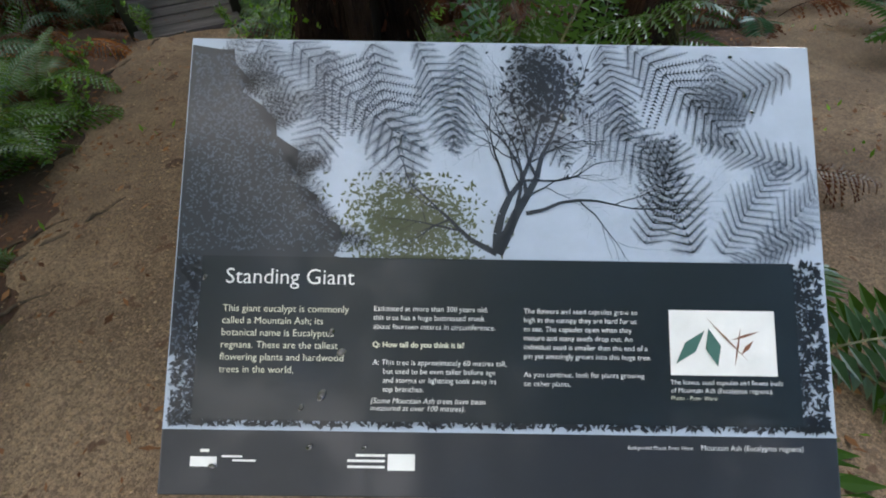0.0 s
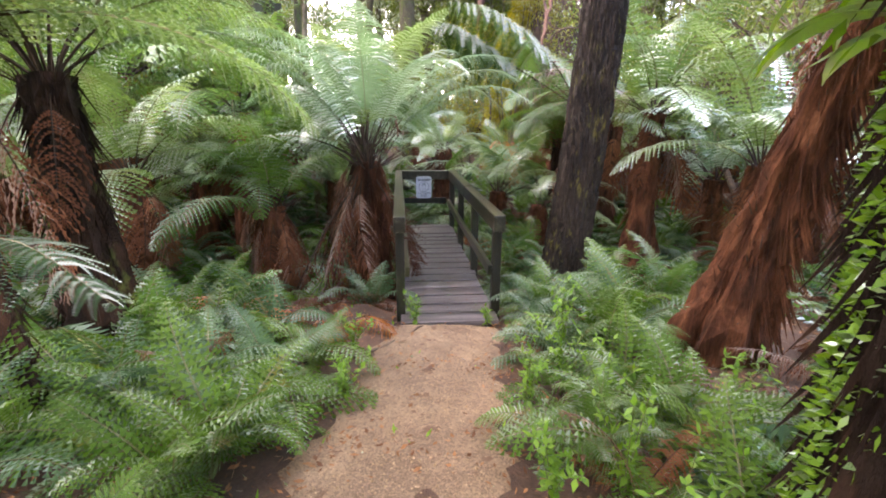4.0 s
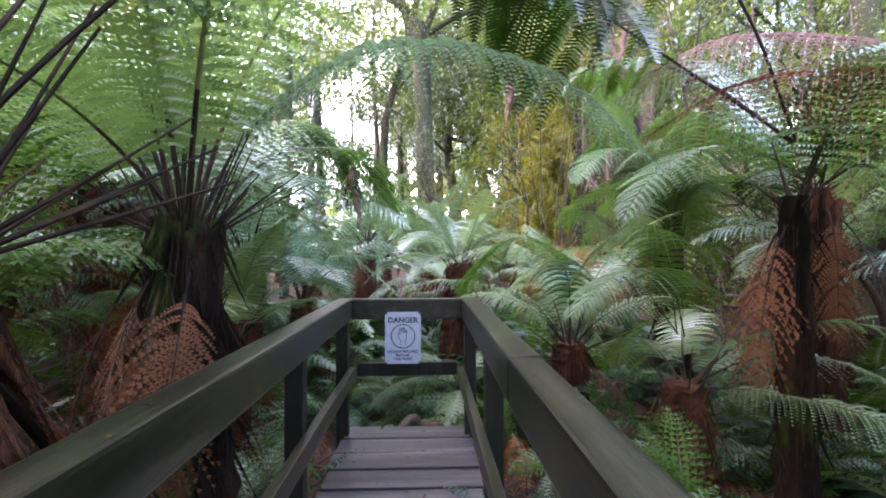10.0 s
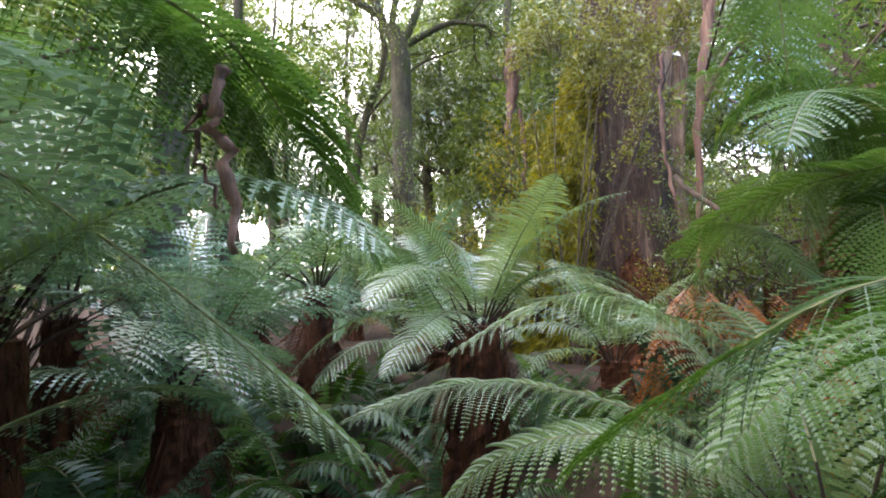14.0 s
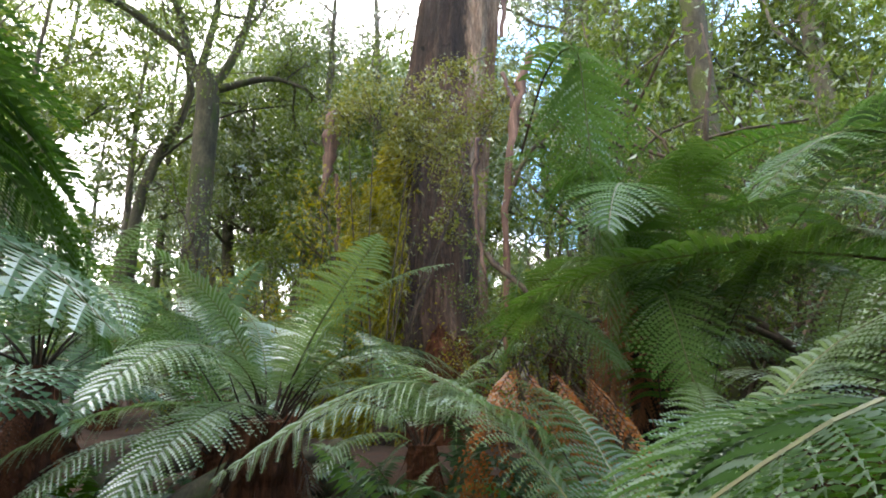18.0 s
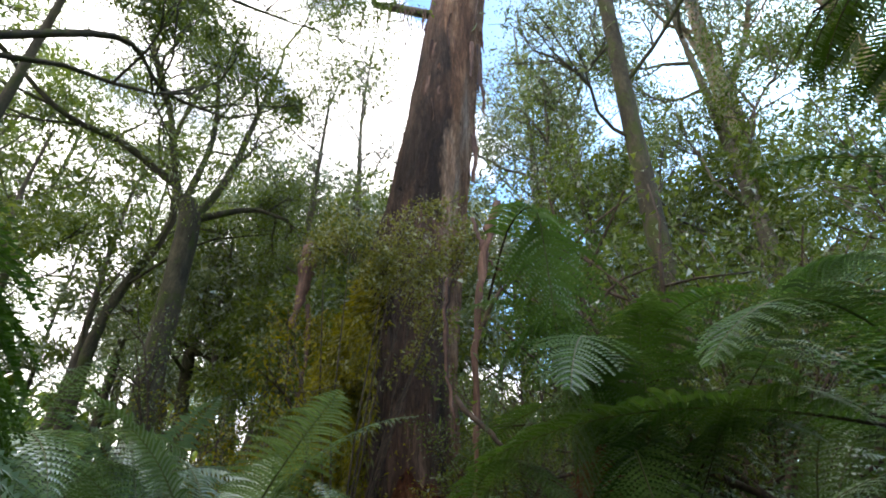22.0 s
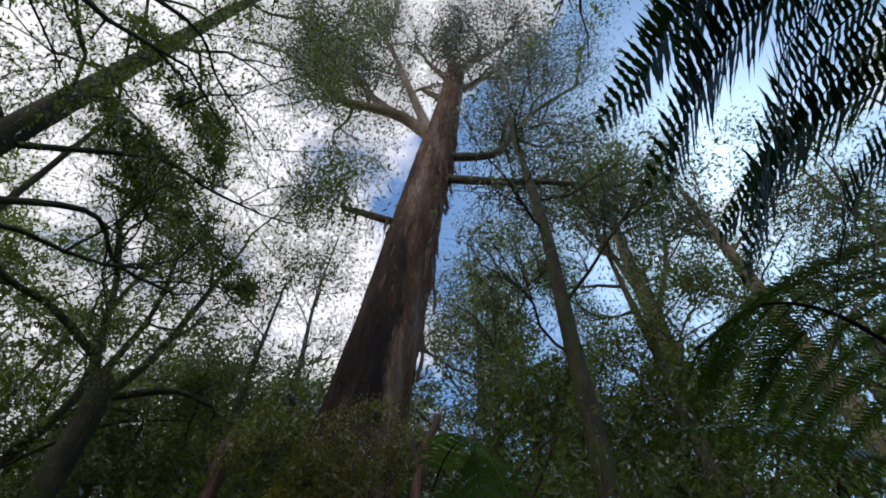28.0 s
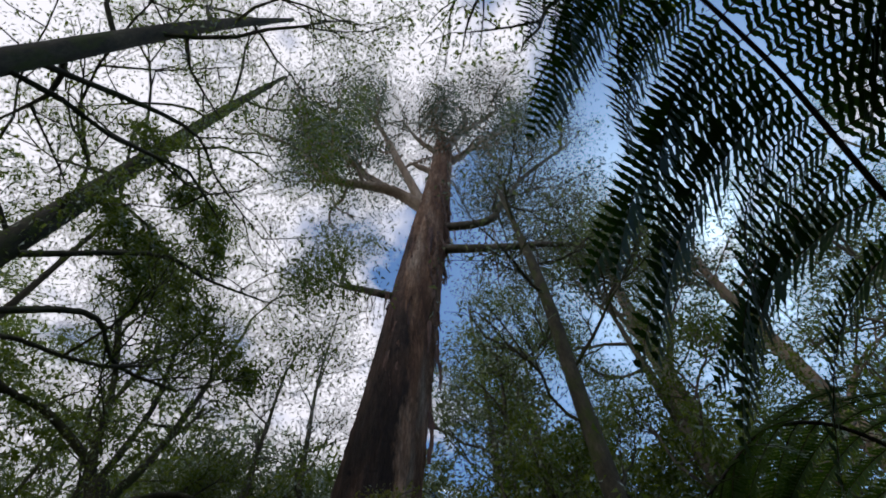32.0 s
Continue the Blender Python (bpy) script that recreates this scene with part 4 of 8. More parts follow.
def hero_tree(label, trunk, limbs, mat, leafmat, seed, grown=(), depth=2, per=8, spread=0.4, leaf=0.16, segs=16, ridges=0.03, bendy=0.42, name="tree"):
    """A tree with a trunk along rows (x, y, z, radius), limbs along given lines, and grown limbs (z, azimuth, rise, length, radius)."""
    rng = np.random.default_rng(seed)
    o = np.array(trunk[0][:3])
    p = resample(trunk, 40)
    p[:, :3] -= o
    tree = thing(name, pose(*o), label, "tree", "forest trees")
    soup = Soup()
    tube(soup, p[:, :3], p[:, 3], segs, 0, 0.02, rng, ridges=ridges)
    part("trunk", soup.mesh("trunk", [mat], True), None, tree)
    tips = []
    for rows, r in limbs:
        q = resample(np.array(rows) - o, 14)
        out = [(q, r, r * 0.4)]
        for i in (5, 7, 9, 11, 13):
            d = q[i] - q[i - 1]
            d = d / np.linalg.norm(d)
            grow(rng, q[i], d * 0.7 + unit(rng, 1)[0] * 0.8 + [0, 0, 0.15], np.linalg.norm(q[-1] - q[0]) * 0.38, r * 0.38, depth, out, tips, bendy)
        part("limb", branch_mesh(out, mat), None, tree)
    for z, az, rise, L, r in grown:
        st = [np.interp(z, p[:, 2], p[:, j]) for j in range(3)]
        out = []
        grow(rng, st, (math.cos(radians(az)), math.sin(radians(az)), rise), L, r, depth, out, tips, bendy, 0.2, (3, 4))
        part("limb", branch_mesh(out, mat), None, tree)
    if tips and per:
        part("crown", crown_mesh(rng, tips, per, spread, leaf, leafmat, 0.5, far=True), None, tree)
    return tree


def clump_tree_data(seed, height, radius, clumps, size, leaf, leafmat, mat, leaves=300, low=0.38):
    """A tree with a crown of rounded, dense leaf clumps on crooked limbs."""
    rng = np.random.default_rng(seed)
    p = resample(np.column_stack([np.cumsum(rng.normal(0, height * 0.02, (6, 2)), axis=0), np.linspace(-0.1, height * 0.92, 6)]), 16)
    p[:, :2] -= p[0, :2]
    soup = Soup()
    tube(soup, p, radius * np.linspace(1.2, 0.25, 16), 9, 0, 0.06, rng)
    trunk = soup.mesh("trunk", [mat], True)
    limbs, crown = [], Soup()
    for k in range(clumps):
        f = low + (1 - low) * (k + rng.uniform(0, 1)) / clumps
        a = k * 2.4 + rng.normal(0, 0.4)
        reach = height * (0.26 * (1.15 - f) + 0.05) * rng.uniform(0.7, 1.3)
        st = np.array([np.interp(height * (f - 0.12), p[:, 2], p[:, j]) for j in range(3)])
        c = np.array([st[0] + reach * np.cos(a), st[1] + reach * np.sin(a), height * f])
        out = []
        q = resample([st, st * 0.55 + c * 0.45 + rng.normal(0, 0.06 * height * 0.2, 3) - [0, 0, 0.1], c], 6)
        out.append((q, radius * 0.4 * (1.2 - f), radius * 0.1))
        for j in range(4):
            out.append((resample([q[3 + j % 3], c + rng.normal(0, size * 0.6, 3)], 4), radius * 0.12, 0.008))
        limbs.append(branch_mesh(out, mat, 5))
        for sub_ in range(3):
            u = unit(rng, leaves // 3)
            r = size * rng.uniform(0.45, 0.8)
            cc = c + rng.normal(0, size * 0.5, 3) * [1, 1, 0.55]
            P = cc + u * r * rng.uniform(0.65, 1.05, (len(u), 1)) * [1, 1, 0.7]
            d = u + unit(rng, len(u)) * 0.9 - [0, 0, 0.25]
            d /= np.linalg.norm(d, axis=1)[:, None]
            sd = np.cross(d, unit(rng, len(u)))
            sd /= np.linalg.norm(sd, axis=1)[:, None]
            L = leaf * rng.uniform(0.6, 1.5, len(u))
            spikes_of(crown, P, d, sd, L, L * 0.45)
    return trunk, limbs, crown.mesh("crown", [leafmat])


def fern_carpet(spots, name, label):
    """Crowded ferns too many to count, as one sheet of fronds."""
    rng = np.random.default_rng(len(spots))
    soup = Soup()
    for x, y, size in spots:
        for i in range(6):
            me = frond_data(("arch", "low", "flat")[i % 3], 0, "low", i % 3)
            m = np.array(pose(x, y, gz(x, y) - 0.01, 0, 0, 60 * i + rng.uniform(-25, 25)) @ pose(0, 0, 0, rng.uniform(-20, 20), rng.uniform(-12, 12), 0))
            v = np.array([q.co for q in me.vertices]) * size * rng.uniform(0.7, 1.15)
            n0 = soup.n
            soup.v.append(v @ m[:3, :3].T + m[:3, 3])
            soup.n += len(v)
            blue = rng.random() < 0.3
            for p_ in me.polygons:
                soup.f.append(tuple(n0 + q for q in p_.vertices))
                soup.s.append((2 if blue else 0) if p_.material_index == 0 else 1)
    thing(name, pose(0, 0, 0), label, "ferns", kind="stuff", mesh=soup.mesh(name, [M_FERN_LOW, M_RACHIS, M_FERN_LOW_BLUE]))


# ---- planting: tree ferns along the walk ----
def crown_fronds(fern, c, specs, colour):
    """Fronds on long bare black stalks: azimuth, first rise and length of each."""
    rng = random.Random(len(specs))
    for k, (az, rise, L) in enumerate(specs):
        p, e, turn = np.array(c), rise, rng.uniform(-10, 10)
        rows = [tuple(p)]
        for i in range(7):
            a = radians(az + turn * i / 6)
            p = p + L / 7 * np.array([math.cos(a) * math.cos(radians(e)), math.sin(a) * math.cos(radians(e)), math.sin(radians(e))])
            e -= rng.uniform(9, 15) * (0.4 + 0.25 * i)
            rows.append(tuple(p))
        long_frond(fern, rows, 0.4, colour, 2, 40, 0.6, stipe=0.3, seed=100 + k)


def dead_skirt(fern, c, n, sweep, seed):
    """Dead stalks and withered fronds hanging from under the crown and spreading to the ground."""
    rng = np.random.default_rng(seed)
    base = np.array(fern.matrix_basis.translation)
    for k in range(n):
        a = np.radians(rng.uniform(*sweep))
        out = np.array([np.cos(a), np.sin(a), 0])
        far = rng.uniform(0.35, 1.0)
        p0 = np.array(c) + out * 0.14 - [0, 0, rng.uniform(0, 0.3)]
        p3 = np.array([c[0], c[1], base[2] + rng.uniform(0.05, 0.5)]) + out * far + rng.normal(0, 0.05, 3)
        p1 = p0 * 0.66 + p3 * 0.34 + [0, 0, 0.1]
        p2 = p0 * 0.33 + p3 * 0.67 + [0, 0, 0.06]
        if k % 4 == 0:
            long_frond(fern, [tuple(p0), tuple(p1), tuple(p2), tuple(p3)], 0.16, "dead", 1, 26, 1.6, stipe=0.25, ragged=0.35, seed=300 + k, label="withered brown hanging frond")
        else:
            soup = Soup()
            tube(soup, resample([p0, p1, p2, p3], 8) - base, np.linspace(0.011, 0.004, 8), 5)
            part("dead_stalk", soup.mesh("dead_stalk", [M_STIPE if k % 2 else M_FIBRE]), None, fern, "dead brown stalk hanging from the crown")


def plant_ferns():
    # by the boardwalk's left side: shaggy trunk, black stalks, wide pale crown
    fern = tree_fern(-3.85, 5.55, 1.46 - gz(-3.85, 5.55), (-0.08, 0.02), 13, 2.2, 2, 1, "blue", 0.14, 0.24, dead=5, stubs=34, spikes=1500, label="tree fern with shaggy red-brown trunk beside the boardwalk", mix_=("arch", "low", "arch"), shag=0.75, skip=[(0, 150), (215, 360)])
    crown_fronds(fern, (-3.93, 5.57, 1.36), ((20, 66, 2.3), (42, 55, 2.5), (66, 70, 2.4), (118, 74, 2.5), (335, 62, 2.2), (5, 48, 2.3), (230, 60, 2.4), (262, 70, 2.2), (205, 68, 2.5), (300, 76, 2.3), (150, 76, 2.4)), "blue")
    dead_skirt(fern, (-3.95, 5.57, 1.36), 24, (165, 270), 71)
    dead_skirt(fern, (-3.95, 5.57, 1.36), 20, (75, 170), 72)
    fern = tree_fern(-4.75, 6.75, 2.0, (-0.05, 0.05), 14, 2.2, 2, 2, "green", 0.17, 0.26, dark=True, dead=7, stubs=40, spikes=320, label="tree fern with dark trunk, broken black stalks and tall fronds", mix_=("up", "up", "arch"), shag=0.6, raised=(0, 140, 300), skip=[(30, 105)])
    long_frond(fern, [(-4.72, 6.8, 1.5), (-4.6, 7.0, 2.0), (-4.25, 7.3, 2.4), (-3.8, 7.55, 2.5), (-3.2, 7.8, 2.3), (-2.72, 8.0, 1.82)], 0.36, "blue", 2, 46, 0.9, seed=10)
    long_frond(fern, [(-4.8, 6.85, 1.5), (-5.2, 7.8, 2.1), (-5.47, 8.85, 2.36), (-5.57, 9.2, 2.36), (-5.58, 9.45, 2.2), (-5.49, 9.67, 1.95), (-5.36, 9.83, 1.6)], 0.42, "mid", 2, 46, 0.8, seed=22, fine=22)
    long_frond(fern, [(-4.8, 6.85, 1.5), (-5.3, 7.6, 2.2), (-5.8, 8.6, 2.6), (-5.95, 9.1, 2.55), (-5.95, 9.45, 2.3), (-5.9, 9.7, 1.9)], 0.42, "mid", 2, 46, 0.8, seed=23, fine=22)
    long_frond(fern, [(-4.8, 6.85, 1.5), (-5.6, 7.9, 2.3), (-6.1, 8.9, 2.72), (-5.95, 9.35, 2.5), (-5.5, 9.8, 1.85)], 0.36, "green", 2, 44, 1.0, seed=11)
    long_frond(fern, [(-4.85, 6.85, 1.5), (-6.2, 8.1, 2.05), (-6.0, 8.6, 1.87), (-5.6, 9.03, 1.43), (-5.0, 9.3, 0.86)], 0.3, "green", 2, 44, 0.5, seed=12)
    tree_fern(-5.3, 5.4, 1.25, (-0.1, 0.1), 10, 1.7, 1, 3, "mid", 0.14, 0.26, dead=13, stubs=26, skip=[(295, 360), (0, 60)])
    # past the lookout
    tree_fern(-6.2, 8.2, 1.05, (0, 0), 13, 1.6, 2, 4, "green", 0.15, 0.2, dark=True, dead=3, mix_=("up", "arch"), stubs=5, label="young tree fern with a short dark trunk and upright fronds")
    tree_fern(-5.38, 11.2, 1.55, (0.05, 0), 14, 1.4, 2, 5, "green", 0.2, 0.3, dead=5, mix_=("up", "arch", "low"))
    fern = tree_fern(-3.6, 10.0, 0.95, (0, 0), 14, 1.6, 2, 6, "green", 0.16, 0.22, dead=7, mix_=("up", "arch"), dead_shape="droop", label="tree fern with grey-green fronds and orange dead skirt", skip=[(200, 352)])
    long_frond(fern, [(-3.6, 9.95, 0.45), (-3.5, 9.4, 1.2), (-3.75, 8.95, 1.5), (-4.1, 9.0, 1.3), (-4.4, 9.2, 1.0)], 0.34, "mid", 2, 44, 0.7, seed=13, fine=20)
    long_frond(fern, [(-3.62, 10.05, 0.45), (-3.8, 10.5, 1.15), (-4.2, 10.45, 1.4), (-4.6, 10.3, 1.46), (-5.05, 9.95, 1.2)], 0.34, "green", 2, 40, 0.5, seed=14, fine=20)
    long_frond(fern, [(-3.6, 9.95, 0.45), (-4.0, 10.0, 0.9), (-4.62, 9.97, 1.07), (-5.0, 9.75, 1.08), (-5.3, 9.45, 0.98)], 0.36, "green", 2, 40, 0.45, seed=15, fine=20)
    skirted = fern
    tree_fern(-4.75, 10.1, 0.35, (0, 0), 9, 1.2, 2, 7, "green", 0.12, 0.16, dead=1, mix_=("low", "flat", "arch"), stubs=3)
    fern = tree_fern(-2.6, 9.3, 0.85, (0, 0), 12, 1.6, 2, 8, "green", 0.16, 0.25, dead=4, mix_=("arch", "low", "flat"), skip=[(130, 300)])
    long_frond(fern, [(-2.6, 9.25, 0.75), (-2.7, 8.9, 1.2), (-2.95, 8.45, 1.25), (-3.2, 8.1, 1.0)], 0.42, "mid", 2, 44, 0.5, seed=21, fine=24)
    long_frond(fern, [(-2.65, 9.35, 0.75), (-3.1, 9.6, 1.35), (-3.5, 9.6, 1.42), (-3.8, 9.5, 1.25), (-4.05, 9.35, 1.0)], 0.4, "mid", 2, 44, 0.4, seed=16, fine=20)
    long_frond(fern, [(-2.65, 9.3, 0.75), (-2.75, 8.95, 1.5), (-3.1, 8.85, 1.45), (-3.4, 8.85, 1.1)], 0.4, "mid", 2, 44, 0.6, seed=17, fine=20)
    fern = tree_fern(-2.75, 12.0, 2.7, (0, 0), 11, 1.9, 2, 9, "mid", 0.16, 0.24, dark=True, dead=6, mix_=("arch", "low", "droop"))
    long_frond(fern, [(-2.95, 11.85, 2.6), (-3.25, 11.55, 3.4), (-3.4, 11.35, 3.45), (-3.3, 11.2, 2.75), (-3.27, 11.1, 1.6)], 0.36, "mid", 2, 44, 0.9, seed=18)
    long_frond(fern, [(-2.95, 11.85, 1.3), (-2.9, 11.5, 2.0), (-3.05, 11.4, 2.35), (-3.35, 11.35, 2.3), (-3.75, 11.25, 1.95)], 0.36, "mid", 2, 44, 0.9, seed=19)
    for k, (rows, c) in enumerate((([(-3.73, 11.64, 3.07), (-3.6, 11.27, 3.5), (-3.47, 10.99, 3.51), (-3.41, 11.05, 3.19), (-3.36, 11.18, 2.63), (-3.31, 11.25, 2.06), (-3.3, 11.22, 1.45)], "mid"),
                                  ([(-2.87, 11.36, 1.29), (-2.93, 11.4, 1.8), (-3.02, 11.37, 2.3), (-3.14, 11.21, 2.64)], "mid"), ([(-2.7, 11.5, 1.27), (-2.71, 11.49, 2.09), (-2.77, 11.25, 2.7), (-2.84, 10.88, 2.82)], "mid"),
                                  ([(-2.6, 11.3, 1.8), (-2.42, 10.49, 2.42), (-2.39, 10.1, 2.6), (-2.41, 9.83, 2.56)], "green"), ([(-3.99, 11.77, 1.57), (-3.85, 11.55, 1.81), (-3.67, 11.31, 1.9), (-3.5, 11.08, 1.72), (-3.38, 10.94, 1.52)], "mid"),
                                  ([(-2.73, 11.09, 1.66), (-2.59, 10.84, 2.06), (-2.49, 10.5, 2.16), (-2.44, 10.22, 2.02)], "mid"),
                                  ([(-3.0, 11.8, 2.6), (-3.28, 11.34, 2.78), (-3.53, 11.32, 2.68), (-3.74, 11.34, 2.41), (-3.87, 11.34, 1.93)], "mid"), ([(-2.64, 11.47, 1.28), (-2.53, 11.31, 1.86), (-2.41, 10.96, 2.08), (-2.36, 10.57, 1.95)], "mid"),
                                  ([(-2.9, 11.6, 1.0), (-3.0, 11.3, 1.7), (-2.85, 11.0, 2.1), (-2.6, 10.7, 2.2)], "mid"))):
        long_frond(fern, rows, 0.4, c, 2, 34, 0.55, seed=40 + k, fine=16)
    for k, rows in enumerate(([(-3.93, 10.87, 1.54), (-3.81, 10.74, 1.33), (-3.7, 10.59, 1.1), (-3.65, 10.44, 0.9)], [(-3.94, 10.97, 1.54), (-4.05, 10.88, 1.37), (-4.16, 10.76, 1.08), (-4.25, 10.6, 0.7)], [(-3.75, 10.94, 1.51), (-3.67, 10.81, 1.3), (-3.66, 10.67, 1.04), (-3.68, 10.52, 0.7)], [(-3.6, 10.9, 1.5), (-3.45, 10.75, 1.25), (-3.4, 10.6, 0.9), (-3.42, 10.5, 0.6)])):
        long_frond(skirted, rows, 0.24, "rust", 2, 24, 1.7, stipe=0.05, ragged=0.2, seed=60 + k, label="withered orange frond hanging below the crown")
    tree_fern(-1.6, 10.6, 2.4, (0.1, 0), 11, 2.3, 2, 10, "mid", 0.17, 0.3, dead=6, mix_=("arch", "low", "flat"))
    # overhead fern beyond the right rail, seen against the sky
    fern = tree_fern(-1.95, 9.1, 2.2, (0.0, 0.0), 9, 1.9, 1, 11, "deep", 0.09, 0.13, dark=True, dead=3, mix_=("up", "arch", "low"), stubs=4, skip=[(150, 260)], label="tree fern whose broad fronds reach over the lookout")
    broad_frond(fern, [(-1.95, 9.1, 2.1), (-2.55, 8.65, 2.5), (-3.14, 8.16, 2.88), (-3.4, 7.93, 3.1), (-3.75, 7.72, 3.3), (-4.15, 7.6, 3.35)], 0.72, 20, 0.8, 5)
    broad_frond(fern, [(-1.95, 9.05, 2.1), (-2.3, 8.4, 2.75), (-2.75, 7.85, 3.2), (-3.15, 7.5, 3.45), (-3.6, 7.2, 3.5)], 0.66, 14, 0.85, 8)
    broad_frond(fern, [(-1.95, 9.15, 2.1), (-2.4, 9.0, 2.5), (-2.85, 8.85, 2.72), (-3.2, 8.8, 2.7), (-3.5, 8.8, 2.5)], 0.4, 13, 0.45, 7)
    # right of the track
    fern = tree_fern(-0.85, 8.6, 2.5, (0.05, 0), 14, 2.3, 1, 12, "green", 0.17, 0.34, dead=9, mix_=("up", "arch", "low"), spikes=260, skip=[(165, 205)])
    long_frond(fern, [(-0.9, 8.6, 2.05), (-1.57, 8.69, 2.5), (-2.4, 8.75, 2.72), (-3.0, 8.6, 2.38)], 0.3, "mauve", 2, 40, 1.5, seed=8, label="withered mauve-brown frond with drooping leaflets")
    long_frond(fern, [(-0.9, 8.6, 2.05), (-1.6, 8.5, 2.3), (-2.3, 8.5, 2.35), (-2.9, 8.5, 2.05)], 0.3, "dead", 2, 40, 1.7, seed=9, label="withered brown frond with drooping leaflets")
    tree_fern(0.5, 8.2, 1.8, (0.1, 0), 13, 2.2, 1, 13, "green", 0.17, 0.34, dead=8)
    tree_fern(-0.1, 4.9, 3.4, (0.8, 0.3), 12, 2.2, 1, 14, "green", 0.19, 0.36, dead=4, spikes=1500, label="leaning tree fern with thick red fibrous trunk", shag=0.7)
    # this crown is widened and thickened to shade the ground by the sign
    tree_fern(1.35, 3.6, 3.3, (0.2, 0.1), 18, 2.6, 1, 15, "green", 0.22, 0.42, dark=True, dead=5, spikes=700, label="tree fern with broad red-brown buttressed trunk", shag=0.6)
    # a second rank beyond the lookout and beside the boardwalk
    for k, (x, y, h, sz) in enumerate(((-7.4, 10.4, 1.0, 2.0), (-7.9, 12.6, 1.6, 2.1), (-6.6, 13.4, 0.8, 1.9), (-9.3, 10.6, 1.4, 2.1), (-4.6, 14.2, 0.7, 1.8), (-1.0, 12.6, 1.6, 2.1), (0.4, 11.0, 1.3, 2.0), (-8.0, 6.6, 1.3, 2.1), (1.6, 9.6, 1.6, 2.1), (-6.9, 9.0, 1.7, 2.1))):
        tree_fern(x, y, h, (0, 0), 11, sz, 1, 30 + k, "green" if k % 3 else "blue", 0.17, 0.28, dead=4, stubs=4, spikes=120)
    # tall ferns standing behind them, away from the boardwalk
    for k, (x, y, h, sz) in enumerate(((-8.2, 8.4, 2.3, 2.6), (-9.8, 8.9, 3.0, 2.7), (-7.3, 6.9, 2.5, 2.5), (-10.4, 7.2, 3.2, 2.8), (-8.9, 5.6, 2.4, 2.6), (-12.2, 9.2, 3.4, 2.9), (-7.6, 3.2, 2.3, 2.5))):
        tree_fern(x, y, h, (0, 0), 13, sz, 1, 130 + k, "green" if k % 2 else "mid", 0.17, 0.28, dead=6, stubs=3, spikes=120, label="tall tree fern with long arching fronds away from the track")
    # left of the track
    # these two crowns are enlarged to keep light off the start of the track
    tree_fern(-5.05, 2.95, 2.25, (-0.3, 0.1), 17, 2.5, 1, 16, "green", 0.2, 0.3, dark=True, dead=2, spikes=700)
    fern = tree_fern(-4.4, 1.85, 2.3, (-0.35, 0.1), 18, 2.6, 1, 17, "green", 0.2, 0.34, dark=True, dead=2, spikes=700)
    long_frond(fern, [(-4.35, 1.75, 0.85), (-3.7, 1.62, 1.32), (-3.0, 1.56, 1.45), (-2.45, 1.55, 1.28)], 0.24, "lowblue", 2, 30, 0.6, stipe=0.3, ragged=0.5, seed=90, fine=18)
    tree_fern(-8.9, 7.3, 1.0, (0, 0), 14, 1.9, 1, 18, "green", 0.22, 0.36, dead=10)
    tree_fern(-6.4, 6.3, 1.3, (0, 0.1), 13, 2.0, 1, 19, "mid", 0.16, 0.28, dead=14)
    tree_fern(-7.0, 4.6, 1.6, (0, 0.1), 13, 2.0, 1, 20, "green", 0.16, 0.28, dead=14)


